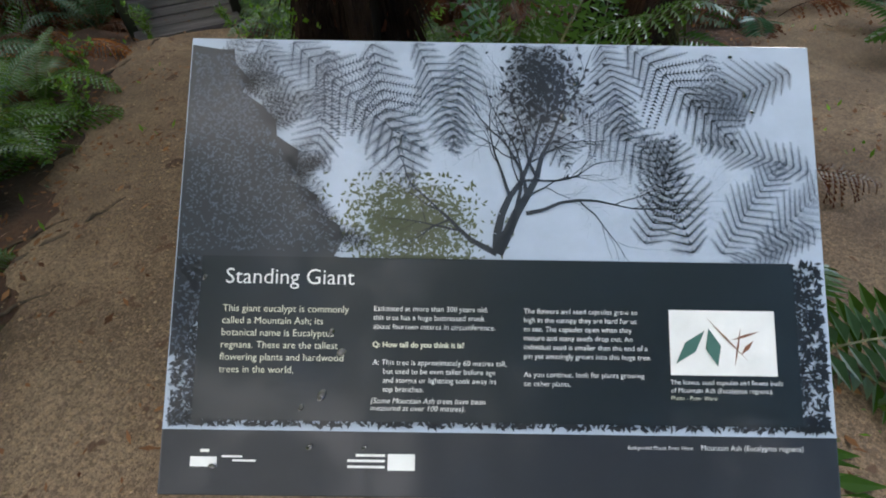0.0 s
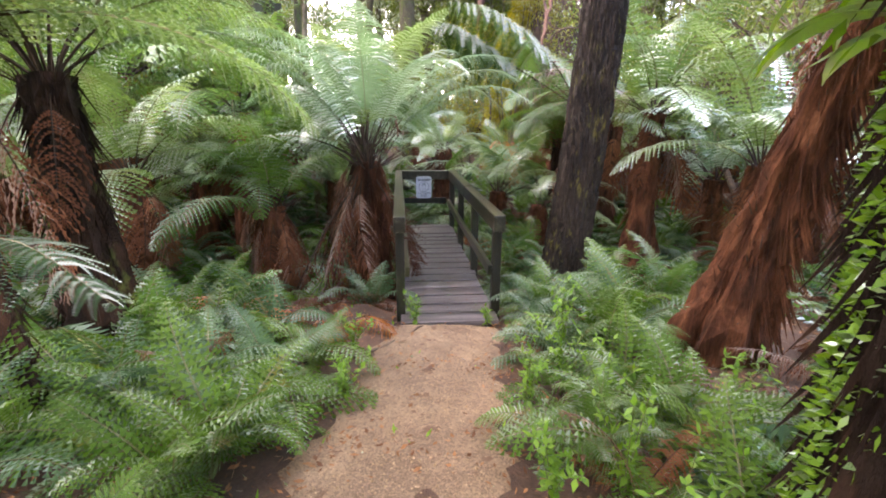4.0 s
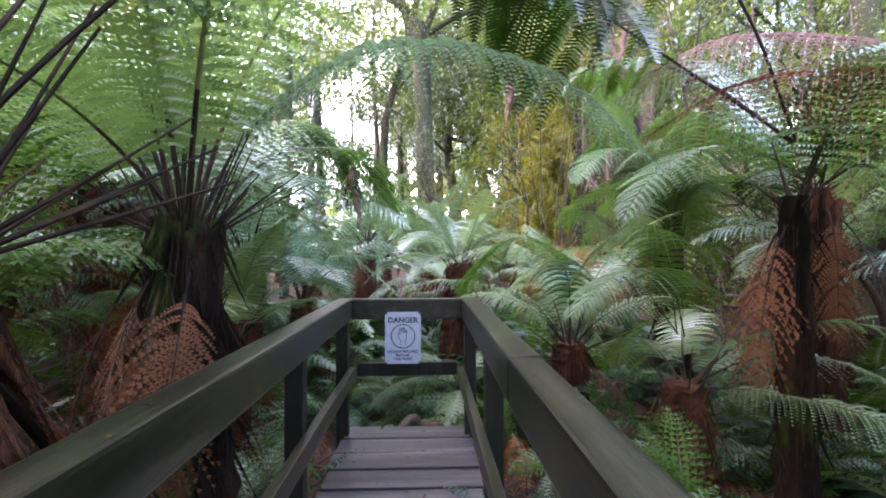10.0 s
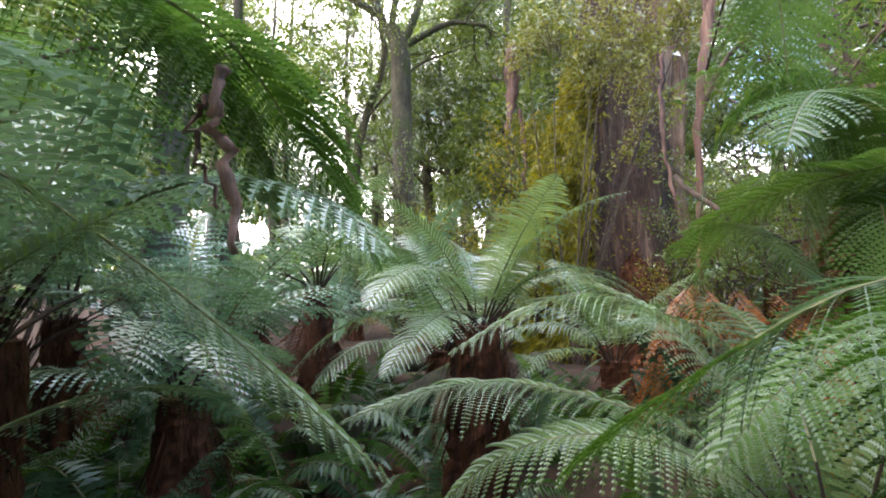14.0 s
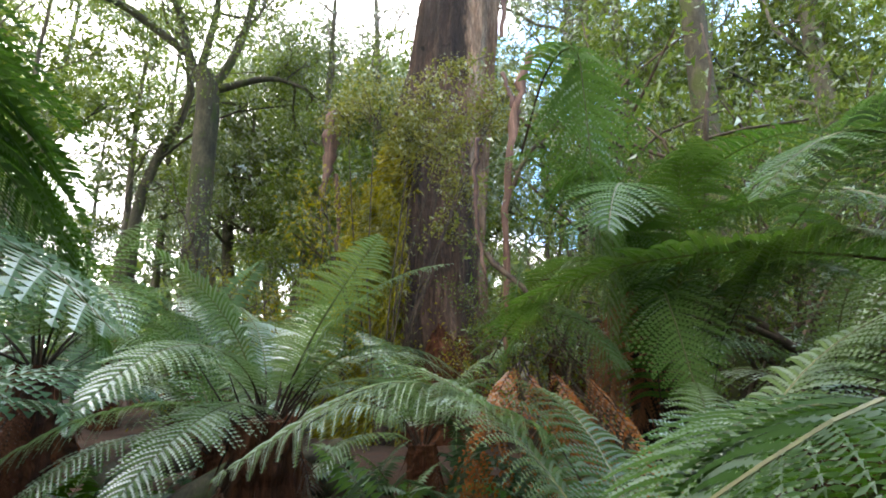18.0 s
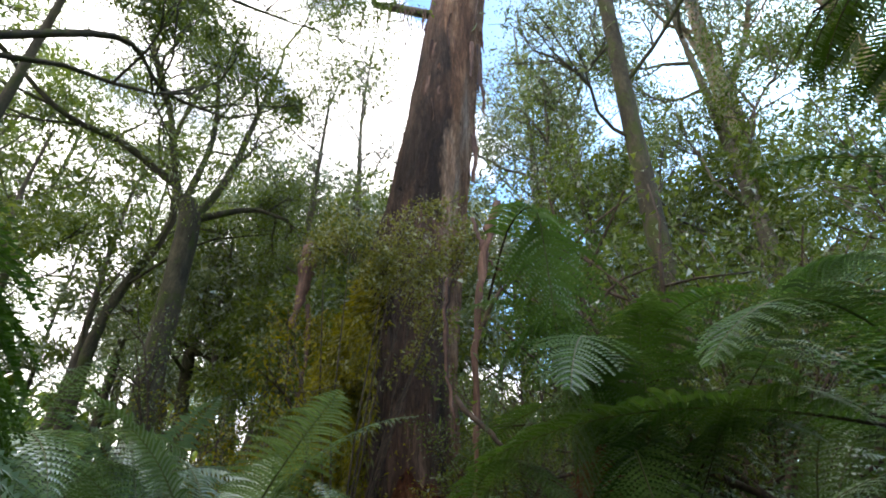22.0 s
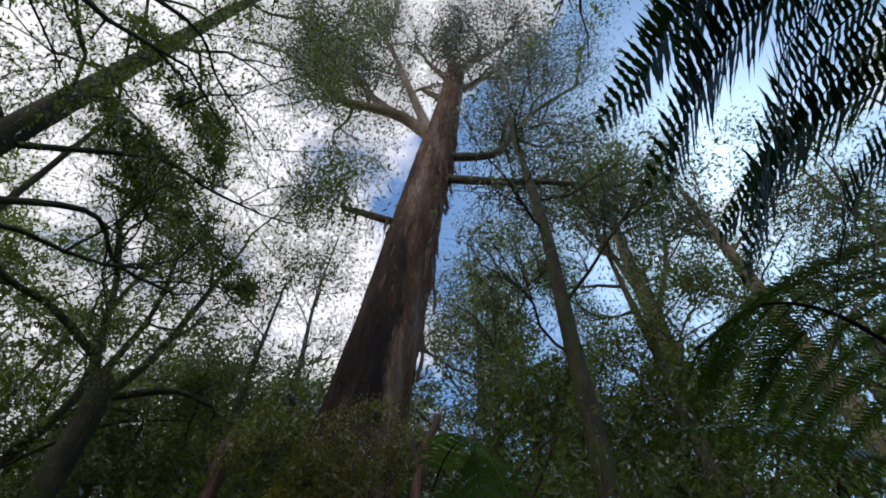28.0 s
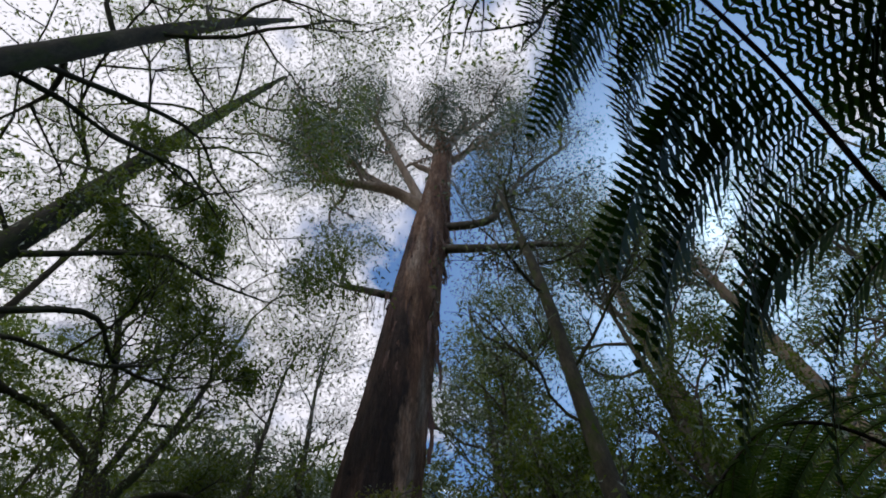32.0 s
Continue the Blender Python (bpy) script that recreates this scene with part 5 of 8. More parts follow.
def plant_sign_trunk():
    """The mossy fern trunk beside the sign, hung with strap leaves."""
    x, y = -0.3, 1.55
    tree = thing("tree_fern", pose(x, y, gz(x, y) - 0.05), "dark mossy tree fern trunk hung with bright strap-leaved epiphytes", "tree fern", "tree ferns")
    pts = [(-0.05, 0, 0), (0.0, 0, 0.5), (0.02, 0.02, 1.2), (0.03, 0.08, 2.0), (0.1, 0.18, 3.0), (0.2, 0.26, 3.8)]
    part("trunk", trunk_mesh(pts, [0.25, 0.185, 0.17, 0.165, 0.16, 0.16], 77, [M_FIBRE_DARK, M_FIBRE], 4200, 22, 0.06, 0.6), None, tree, "dark mossy fibrous trunk")
    # Unseen crown overhead, spread wide and dense to shade the sign below.
    for i in range(22):
        add_frond(tree, ("arch", "low", "flat")[i % 3], 1, "green", (0.2, 0.26, 3.75), i * 16.4, 2.7, v=i % 3)
    nr = np.random.default_rng(41)
    m = 3200
    z, a = nr.uniform(0.1, 2.6, m), nr.normal(np.pi * 1.0, 0.34, m)
    c = np.stack([np.interp(z, [0, 0.5, 1.2, 2.0, 3.0], [q[k] for q in pts[:5]]) for k in range(2)], 1)
    r = np.interp(z, [0, 0.5, 3], [0.25, 0.185, 0.16])
    st = np.column_stack([c[:, 0] + r * np.cos(a), c[:, 1] + r * np.sin(a), z])
    out = np.column_stack([np.cos(a), np.sin(a), nr.uniform(-0.8, 0.8, m)]) + nr.normal(0, 0.4, (m, 3))
    out /= np.linalg.norm(out, axis=1)[:, None]
    sd = np.cross(out, unit(nr, m))
    sd /= np.linalg.norm(sd, axis=1)[:, None]
    soup = Soup()
    rhombs(soup, st, out, sd, nr.uniform(0.012, 0.04, m), nr.uniform(0.008, 0.018, m))
    tagged(part("moss", soup.mesh("moss", [M_HERB]), None, tree, "fuzzy green moss down one side"), kind="stuff")
    rng = random.Random(4)
    for i in range(44):
        z = rng.uniform(1.8, 2.5)
        c = np.array([np.interp(z, [0, 0.5, 1.2, 2.0, 3.0], [q[k] for q in pts[:5]]) for k in range(2)])
        az = rng.uniform(105, 190) if i % 5 else rng.uniform(-20, 40)
        old = i % 10 == 0
        part("strap_leaf", strap_data(i % 3, old), None, tree, "yellowing strap leaf" if old else "", pose(c[0] + 0.15 * math.cos(radians(az)), c[1] + 0.15 * math.sin(radians(az)), z, 0, 0, az) @ pose(0, 0, 0, rng.uniform(-25, 25), 0, 0) @ Matrix.Diagonal((*[rng.uniform(0.24, 0.38)] * 3, 1)))


STRAPS = {}


def strap_data(v, old):
    """A strap leaf with one or two side lobes, one metre long, arching out and down."""
    key = (v, old)
    if key not in STRAPS:
        rng = np.random.default_rng(90 + v)
        soup = Soup()
        s = np.linspace(0, 1, 12)
        el = np.radians(40 - 120 * s)
        x = np.concatenate([[0], np.cumsum(np.cos(el[:-1]) / 11)])
        z = np.concatenate([[0], np.cumsum(np.sin(el[:-1]) / 11)])
        w = 0.085 * np.sin(np.pi * np.clip(s * 0.96 + 0.03, 0, 1)) ** 0.7
        wav = 0.012 * np.sin(9 * s + v)
        L = np.column_stack([x, -w + wav, z + 0.02])
        C = np.column_stack([x, wav, z])
        R = np.column_stack([x, w + wav, z + 0.02])
        faces = [f for i in range(11) for f in ((i, i + 1, 13 + i, 12 + i), (12 + i, 13 + i, 25 + i, 24 + i))]
        soup.add(np.vstack([L, C, R]), faces)
        for k in range(v):
            i = 5 + 2 * k
            sg = 1 if k else -1
            p = C[i]
            soup.add([p, p + [0.08, sg * 0.06, -0.02], p + [0.2, sg * 0.2, -0.12], p + [0.03, sg * 0.1, -0.03]], [(0, 1, 2, 3)])
        STRAPS[key] = soup.mesh("strap_leaf", [M_STRAP_OLD if old else M_STRAP], True)
    return STRAPS[key]


plant_ferns()
plant_sign_trunk()


# ---- low ferns under them ----
def on_track(x, y):
    line = ((0.2, -1.2, 1.6), (-0.5, 0.2, 1.35), (-1.3, 1.2, 0.9), (-1.5, 1.65, 0.85), (-1.7, 2.1, 0.78), (-1.88, 2.65, 0.78), (-2.05, 3.2, 0.78), (-2.2, 3.75, 0.75), (-2.35, 4.3, 0.7), (1.5, -0.3, 1.0), (2.3, 1.4, 0.9), (2.9, 3.2, 0.85), (3.9, 5.4, 0.8))
    if any(math.hypot(x - a, y - b) < w for a, b, w in line):
        return True
    s, r = -0.465 * (x + 2.4) + 0.885 * (y - 4.55), 0.885 * (x + 2.4) + 0.465 * (y - 4.55)
    return -0.3 < s < 4.9 and abs(r) < 0.75


def plant_low():
    rng = random.Random(21)
    near = far = 0
    spots = []
    for k in range(3000):
        x, y = rng.uniform(-9, 5), rng.uniform(0.2, 14)
        if on_track(x, y) or math.hypot(x - 0.1, y - 0.3) < 0.9 or math.hypot(x + 4.3, y - 8.3) < 1.15:
            continue
        edge = min(math.hypot(x - a, y - b) for a, b in ((-1.25, 1.2), (-1.65, 2.1), (-2.0, 3.2), (-2.35, 4.3), (-3, 5.6), (-3.5, 6.6), (-4, 7.6), (-4.6, 9)))
        if edge < 2.0 and near < 100:
            near += 1
            ground_fern(x, y, rng.uniform(0.5, 1.0) * (0.75 if edge < 0.95 else 1), rng.choice((5, 6, 7)), 1, k, rng.choice(("low", "low", "lowblue")), rng.choice((("up", "arch", "low"), ("arch", "low", "flat"))))
        elif edge >= 2.0 and far < 330:
            far += 1
            spots.append((x, y, rng.uniform(0.6, 1.25)))
    spots = spots[:230] + [(rng.uniform(-17, -7), rng.uniform(-1, 13), rng.uniform(0.9, 1.5)) for k in range(120)] + [(rng.uniform(4, 12), rng.uniform(2, 13), rng.uniform(0.9, 1.5)) for k in range(50)]
    spots += [(rng.choice((-1, 1)) * rng.uniform(2.9, 10) - 0.5, rng.uniform(-7, -0.2), rng.uniform(0.6, 1.2)) for k in range(90)]
    fern_carpet(spots, "fern_carpet", "low green ferns crowding the forest floor")


plant_low()


def plant_beyond():
    rng = random.Random(23)
    n = 0
    while n < 60:
        x, y = rng.uniform(-9, 0), rng.uniform(9.6, 15)
        if math.hypot(x + 4.3, y - 8.3) < 1.7:
            continue
        n += 1
        ground_fern(x, y, rng.uniform(0.6, 1.15), 6, 1 if y < 11 else 0, 2000 + n, rng.choice(("low", "lowblue")))


plant_beyond()


def plant_edges():
    """Ferns leaning over both edges of the track, thick beside the sign and thinner near the boardwalk."""
    rng = random.Random(29)
    line = resample([(-1.0, 0.5), (-1.35, 1.2), (-1.68, 2.1), (-2.0, 3.2), (-2.25, 4.1)], 30)
    for k in range(38):
        i = rng.randrange(1, 29)
        d = line[i + 1] - line[i - 1]
        d /= np.linalg.norm(d)
        left = k % 3 != 0
        off = rng.uniform(0.95, 2.4) if left else rng.uniform(0.85, 1.6)
        if not left and line[i][1] < 2.3:
            continue
        p = line[i] + np.array([-d[1], d[0]]) * (off if left else -off)
        ground_fern(float(p[0]), float(p[1]), rng.uniform(0.5, 0.75) if off < 1.2 else rng.uniform(0.7, 1.05), rng.choice((5, 6)), 2 if off < 1.5 else 1, 5000 + k, "dead" if k % 7 == 3 else rng.choice(("low", "low", "lowblue")), ("up", "arch", "low"), "withered brown fern at the edge of the track" if k % 7 == 3 else "green fern crowding the edge of the track")


plant_edges()
for k, (x, y, sz) in enumerate(((-1.35, 5.3, 0.85), (-1.0, 5.7, 1.0), (-1.55, 5.9, 0.8), (-0.75, 5.2, 0.95), (-1.2, 6.3, 0.9), (-0.5, 5.9, 1.0), (-1.6, 4.85, 0.6), (-2.3, 6.5, 0.6), (-0.95, 4.7, 0.8))):
    ground_fern(x, y, sz, 8, 1, 3100 + k, "mid" if k % 3 else "lowblue", ("up", "arch", "low"), "pale green fern beside the boardwalk")
for k, (a, b, sz) in enumerate(((-0.72, 3.25, 0.95), (-0.8, 2.6, 0.8), (0.78, 3.4, 0.85), (0.85, 1.2, 0.8), (-0.8, 0.7, 0.7))):
    p = DECK @ Vector((a, b, 0))
    ground_fern(p.x, p.y, sz, 8, 1, 3300 + k, "lowblue", ("up", "arch", "up"), "fern pushing up beside the boardwalk rail")
for k, (x, y, sz) in enumerate(((0.45, 2.5, 1.25), (0.15, 2.9, 0.9), (0.85, 2.7, 1.0), (0.55, 3.2, 0.9), (-0.45, 3.3, 0.8), (1.0, 2.2, 0.7), (-0.05, 2.3, 0.7))):
    ground_fern(x, y, sz, 8, 1, 3000 + k, "low", ("up", "arch", "up"), "tall green fern beside the sign")


def dead_clumps():
    rng = random.Random(77)
    n = 0
    while n < 80:
        x, y = rng.uniform(-7, 3), rng.uniform(1.0, 12)
        if on_track(x, y) or math.hypot(x - 0.1, y - 0.3) < 1.0 or math.hypot(x + 4.3, y - 8.3) < 1.0:
            continue
        n += 1
        ground_fern(x, y, rng.uniform(0.5, 1.0), 4, 1, 900 + n, "dead", ("flat", "low", "flat"), "withered brown fern lying on the forest floor")


dead_clumps()


def dead_drift():
    """Withered fronds and brown litter lying thick under the ferns beside the boardwalk."""
    rng = random.Random(83)
    for k in range(46):
        a, b = (rng.uniform(-2.9, -0.75), rng.uniform(-1.0, 3.6)) if k % 3 else (rng.uniform(0.8, 2.4), rng.uniform(0.5, 4.5))
        p = DECK @ Vector((a, b, 0))
        if not on_track(p.x, p.y):
            ground_fern(p.x, p.y, rng.uniform(0.45, 0.9), 5, 1, 1200 + k, "rust" if k % 5 == 0 else "dead", ("flat", "low", "droop"), "withered brown fronds lying beside the boardwalk")


dead_drift()


# ---- the wood behind ----
def plant_wood():
    rng = random.Random(12)
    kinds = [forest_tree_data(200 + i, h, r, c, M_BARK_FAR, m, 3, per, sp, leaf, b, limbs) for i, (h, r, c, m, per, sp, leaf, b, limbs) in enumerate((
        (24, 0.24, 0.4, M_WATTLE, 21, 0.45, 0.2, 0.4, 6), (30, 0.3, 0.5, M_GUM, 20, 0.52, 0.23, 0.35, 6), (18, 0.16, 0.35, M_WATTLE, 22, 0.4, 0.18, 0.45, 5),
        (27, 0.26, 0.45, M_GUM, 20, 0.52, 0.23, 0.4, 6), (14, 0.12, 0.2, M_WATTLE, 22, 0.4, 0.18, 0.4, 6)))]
    spots = 0
    for k in range(600):
        a, d = rng.uniform(-math.pi, math.pi), rng.uniform(15, 60)
        x, y = -4.3 + d * math.sin(a), 8.3 + d * math.cos(a)
        ahead = abs(a) < 1.4
        if spots > 36 or (not ahead and rng.random() < 0.85) or math.hypot(x + 4.6, y - 20.4) < 4.5 or (d < 22 and -0.2 < a < 0.7) or (d < 38 and -1.4 < a < -0.2):
            continue
        spots += 1
        place_tree(kinds[rng.randrange(5)], pose(x, y, gz(x, y) - 0.2, 0, 0, rng.uniform(0, 360)), "slender mossy forest tree with an open leafy crown")
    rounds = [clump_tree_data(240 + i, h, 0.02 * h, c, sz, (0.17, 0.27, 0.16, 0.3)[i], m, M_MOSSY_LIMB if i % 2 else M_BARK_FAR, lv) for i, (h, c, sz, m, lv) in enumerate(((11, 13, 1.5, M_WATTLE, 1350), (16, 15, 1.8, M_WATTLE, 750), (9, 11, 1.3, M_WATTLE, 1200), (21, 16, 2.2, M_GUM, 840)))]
    for k, (a, d, kind) in enumerate(((-0.3, 19, 2), (-0.22, 22, 0), (-0.36, 27, 3), (-0.24, 23, 1), (-0.15, 27, 3), (0.27, 25, 3), (0.42, 19, 0), (0.62, 21, 0), (0.8, 20, 0), (-0.14, 30, 3), (-0.29, 33, 3), (-0.2, 27, 1), (0.09, 31, 3), (-0.42, 30, 3), (-0.08, 38, 3), (0.2, 34, 3))):
        x, y = -4.3 + d * math.sin(a), 8.3 + d * math.cos(a)
        place_tree(rounds[kind], pose(x, y, gz(x, y) - 0.15, 0, 0, 70 * k) @ Matrix.Diagonal((*[1.35 if a > 0.3 else 1.2 if a > 0.25 else 1.0] * 3, 1)), "rainforest tree with rounded clumps of light green leaves")
    n = 0
    for k in range(900):
        a, d = (rng.uniform(-1.15, -0.16) if k % 5 < 3 else rng.uniform(-1.6, 1.6)), 18 + 30 * rng.random()
        x, y = -4.3 + d * math.sin(a), 8.3 + d * math.cos(a)
        kind = rng.choice((0, 2)) if d < 24 else rng.choice((1, 1, 3))
        if n > 27 or math.hypot(x + 4.6, y - 20.4) < 4.5 or (d < 26 and -0.16 < a < 0.3) or (d < 27 and a < -0.1) or (a < -0.3 and d < 40) or math.hypot(x + 12, y - 22.2) < 3.5:
            continue
        n += 1
        place_tree(rounds[kind], pose(x, y, gz(x, y) - 0.15, 0, 0, rng.uniform(0, 360)), "rainforest tree with rounded clumps of light green leaves")
    slender = [clump_tree_data(260 + i, h, 0.0105 * h, c, sz, 0.2, M_WATTLE, M_MOSSY_LIMB if i % 2 else M_BARK_FAR, 520, low) for i, (h, c, sz, low) in enumerate(((19, 12, 1.15, 0.52), (22, 13, 1.3, 0.5), (16, 11, 1.0, 0.48), (24, 14, 1.4, 0.55)))]
    for k, (a, d, kind) in enumerate(((-0.93, 21, 0), (-0.86, 27, 1), (-0.78, 19.5, 2), (-0.73, 30, 3), (-0.67, 24, 0), (-0.6, 20.5, 1), (-0.55, 31, 3), (-0.5, 25, 2), (-0.38, 24, 2), (-0.33, 30, 0), (-1.0, 24, 3), (-0.82, 36, 0), (-0.43, 40, 3), (-1.1, 19, 1), (-0.24, 26, 2))):
        x, y = -4.3 + d * math.sin(a), 8.3 + d * math.cos(a)
        place_tree(slender[kind], pose(x, y, gz(x, y) - 0.15, 0, 0, 77 * k), "slender tree with a bare trunk and high rounded leaf clumps")
    # First seven are added out of view to shade the start; others fill sky.
    for k, (x, y, kind, sc) in enumerate(((2.6, -4.4, 0, 0.8), (-4.6, -3.2, 2, 1.0), (-7.6, -0.4, 0, 0.9), (0.2, -7.0, 1, 0.9), (6.0, -5.5, 1, 0.9), (-8.0, -5.0, 1, 0.9), (6.4, 0.4, 2, 1.0), (-15.7, 12.1, 2, 1.0), (-14.2, 10.0, 0, 0.9), (-20.1, 14.5, 0, 1.0), (-17.3, 8.6, 2, 1.1), (-13.4, 6.2, 2, 0.9))):
        place_tree(rounds[kind], pose(x, y, gz(x, y) - 0.1, 0, 0, 51 * k) @ Matrix.Diagonal((sc, sc, sc, 1)), "rainforest tree with a spreading leafy crown, added as shade and backdrop")
    ferns = [far_fern_data(60 + i, sz, h, c) for i, (sz, h, c) in enumerate(((2.3, 1.2, "green"), (2.5, 1.9, "green"), (2.2, 0.8, "blue"), (2.6, 2.6, "green"), (2.2, 1.5, "blue")))]
    far = 0
    for k in range(900):
        a, d = rng.uniform(-2.2, 2.2), 7.5 + 34 * rng.random() ** 1.3
        x, y = -4.3 + d * math.sin(a), 8.3 + d * math.cos(a)
        if far > 105 or (d < 9.5 and abs(a) < 0.9) or math.hypot(x + 4.6, y - 20.4) < 3 or (x > 0.5 and y < 4):
            continue
        far += 1
        fern = thing("tree_fern", pose(x, y, gz(x, y) - 0.05, 0, 0, rng.uniform(0, 360)), "tree fern with spreading pale green crown deep in the wood", "tree fern", "tree ferns")
        tr, cr = ferns[rng.randrange(5)]
        part("trunk", tr, None, fern)
        part("crown", cr, None, fern)
    shrubs = [shrub_data(80 + i, h, m, per, leaf, sp, st) for i, (h, m, per, leaf, sp, st) in enumerate(((6, M_WATTLE, 16, 0.15, 0.3, 3), (8, M_WATTLE, 16, 0.18, 0.38, 3), (4.5, M_GUM, 16, 0.13, 0.25, 3), (9, M_WATTLE, 16, 0.2, 0.42, 3)))]
    n = 0
    for k in range(600):
        a, d = rng.uniform(-1.9, 1.9), rng.uniform(9, 34)
        x, y = -4.3 + d * math.sin(a), 8.3 + d * math.cos(a)
        if n > 50 or math.hypot(x + 4.6, y - 20.4) < 2.6 or (d < 19 and -0.9 < a < 0.5) or (-1.15 < a < -0.32) or (d < 24 and -0.32 <= a < -0.2):
            continue
        n += 1
        place_shrub(shrubs[rng.randrange(4)], pose(x, y, gz(x, y) - 0.1, 0, 0, rng.uniform(0, 360)))
    nr = np.random.default_rng(44)
    c = 26000
    a, d, h = nr.uniform(-np.pi, np.pi, c), nr.uniform(42, 80, c), 8.5 * nr.random(c) ** 1.2
    lump = 0.5 + 0.5 * np.sin(a * 17) * np.sin(a * 7 + 1)
    P = np.column_stack([-4.3 + d * np.sin(a), 8.3 + d * np.cos(a), 0.8 + h * (0.35 + lump) + 0.025 * (d - 14)])
    soup = Soup()
    u1, u2 = unit(nr, c), unit(nr, c)
    s2 = np.cross(u1, u2)
    s2 /= np.linalg.norm(s2, axis=1)[:, None]
    rhombs(soup, P, u1, s2, nr.uniform(0.8, 2.0, c), nr.uniform(0.5, 1.1, c))
    thing("far_woods", pose(0, 0, 0), "hazy green foliage of distant woods", "woods", kind="stuff", mesh=soup.mesh("far_woods", [M_WATTLE]))


def plant_giant():
    x, y = -4.6, 20.4
    tree = thing("giant_tree", pose(x, y, -0.3), "huge old eucalypt with a buttressed base and shredding bark", "tree")
    line = [(-0.6, 0, -0.2, 2.3), (-0.6, 0, 1.4, 1.95), (-0.5, 0, 4.4, 1.75), (-0.05, 0, 6.6, 1.45), (0.42, -0.1, 9.2, 1.22), (0.78, -0.2, 12, 1.12), (1.5, -0.3, 18, 1.05), (2.25, -0.4, 24, 1.0), (2.85, -0.5, 29, 0.85), (3.4, -0.6, 34, 0.75), (3.75, -0.7, 38, 0.72), (3.85, -0.7, 40.2, 0.6)]
    p = resample(line, 120)
    rng = np.random.default_rng(31)
    soup = Soup()
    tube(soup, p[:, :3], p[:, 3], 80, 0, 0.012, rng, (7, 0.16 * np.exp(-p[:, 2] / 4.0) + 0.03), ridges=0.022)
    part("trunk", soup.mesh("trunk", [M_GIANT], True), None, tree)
    tips = []
    o = np.array([x, y, -0.3])
    for rows, r, leaves in (([(-2.4, 19.9, 27.2), (-4.35, 19.8, 29.2), (-6.5, 19.8, 29.8), (-8.3, 19.8, 30.3), (-10.9, 19.6, 34.0)], 0.42, 1), ([(-2.6, 19.9, 27.9), (-4.0, 19.8, 33.8), (-5.7, 19.8, 41.2), (-7.6, 19.6, 47.5)], 0.34, 1),
                            ([(-4.35, 19.8, 29.2), (-6.2, 20.2, 32.5), (-8.6, 20.4, 36.5), (-10.6, 20.4, 41.0)], 0.2, 1), ([(-1.9, 19.7, 24.6), (0.8, 19.0, 24.6), (2.0, 18.8, 26.9), (4.1, 18.6, 31.0), (8.0, 18.2, 36.5)], 0.26, 1),
                            ([(-1.7, 19.7, 22.4), (1.1, 19.0, 21.8), (3.3, 19.0, 22.5), (6.0, 18.8, 22.4), (7.9, 18.6, 21.4)], 0.24, 1), ([(-3.2, 20.0, 18.3), (-5.5, 19.8, 18.6), (-6.2, 19.8, 18.8), (-6.25, 19.8, 19.9), (-6.9, 19.7, 20.7)], 0.19, 0),
                            ([(-1.2, 19.7, 34.6), (-0.05, 19.6, 35.8), (1.7, 19.6, 39.2), (5.2, 19.4, 46.0)], 0.36, 1), ([(-0.9, 19.8, 38.0), (-0.8, 19.8, 41.2), (-0.95, 19.8, 43.2), (-1.3, 19.8, 44.8)], 0.52, 0),
                            ([(-0.7, 19.7, 38.5), (0.4, 19.7, 41.5), (1.8, 19.7, 47.0), (1.9, 19.7, 51.0), (1.2, 19.7, 55.0)], 0.46, 0), ([(-1.1, 19.8, 37.0), (-2.6, 20.0, 40.6), (-4.0, 20.2, 46.0)], 0.26, 1),
                            ([(-1.4, 19.8, 33.0), (-2.8, 20.0, 34.6), (-3.4, 20.0, 35.2)], 0.3, 0), ([(0.3, 19.7, 41.0), (1.6, 19.2, 43.0), (3.6, 18.6, 45.5), (5.4, 18.4, 50.0)], 0.22, 1)):
        q = resample(np.array(rows) - o, 14)
        out = [(q, r, r * (0.35 if leaves else 0.22))]
        for i in ((4, 5, 6, 7, 8, 9, 10, 11, 12, 13) if leaves else (8, 12)):
            d = q[i] - q[i - 1]
            d = d / np.linalg.norm(d)
            got = []
            grow(rng, q[i], d * 0.7 + unit(rng, 1)[0] * 0.95 + [0, 0, 0.2], 3.4 if leaves else 0.9, r * (0.3 if leaves else 0.2), 2 if leaves else 0, out, got, 0.45, 0.15)
            tips.extend(got if leaves else [])
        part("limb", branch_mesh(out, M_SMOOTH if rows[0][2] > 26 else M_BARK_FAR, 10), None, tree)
    part("crown", crown_mesh(rng, tips, 24, 0.75, 0.2, M_GUM_FINE, 0.7, far=True), None, tree)
    # thin shreds trailing from the dead limb and from the fork
    for k in range(46):
        if k % 2:
            st = np.array([rng.uniform(-6.8, -3.6), 19.75, 18.5 + rng.uniform(-0.1, 0.1)]) - o
        else:
            st = np.array([rng.uniform(-1.2, 1.4), 19.1, rng.uniform(21.6, 24.6)]) - o
        part("bark_ribbon", ribbon(rng, rng.uniform(0.8, 2.6), rng.uniform(0.04, 0.12)), None, tree, at=pose(*st, 0, 0, rng.uniform(0, 360)))
    # ribbons of shed bark hanging from the forks
    for k in range(120):
        z = rng.uniform(13, 32) if k % 2 else rng.uniform(21, 29)
        c = [np.interp(z, p[:, 2], p[:, j]) for j in range(4)]
        a = rng.uniform(-2.9, 0.9) if k % 3 else rng.uniform(-0.6, 0.7)
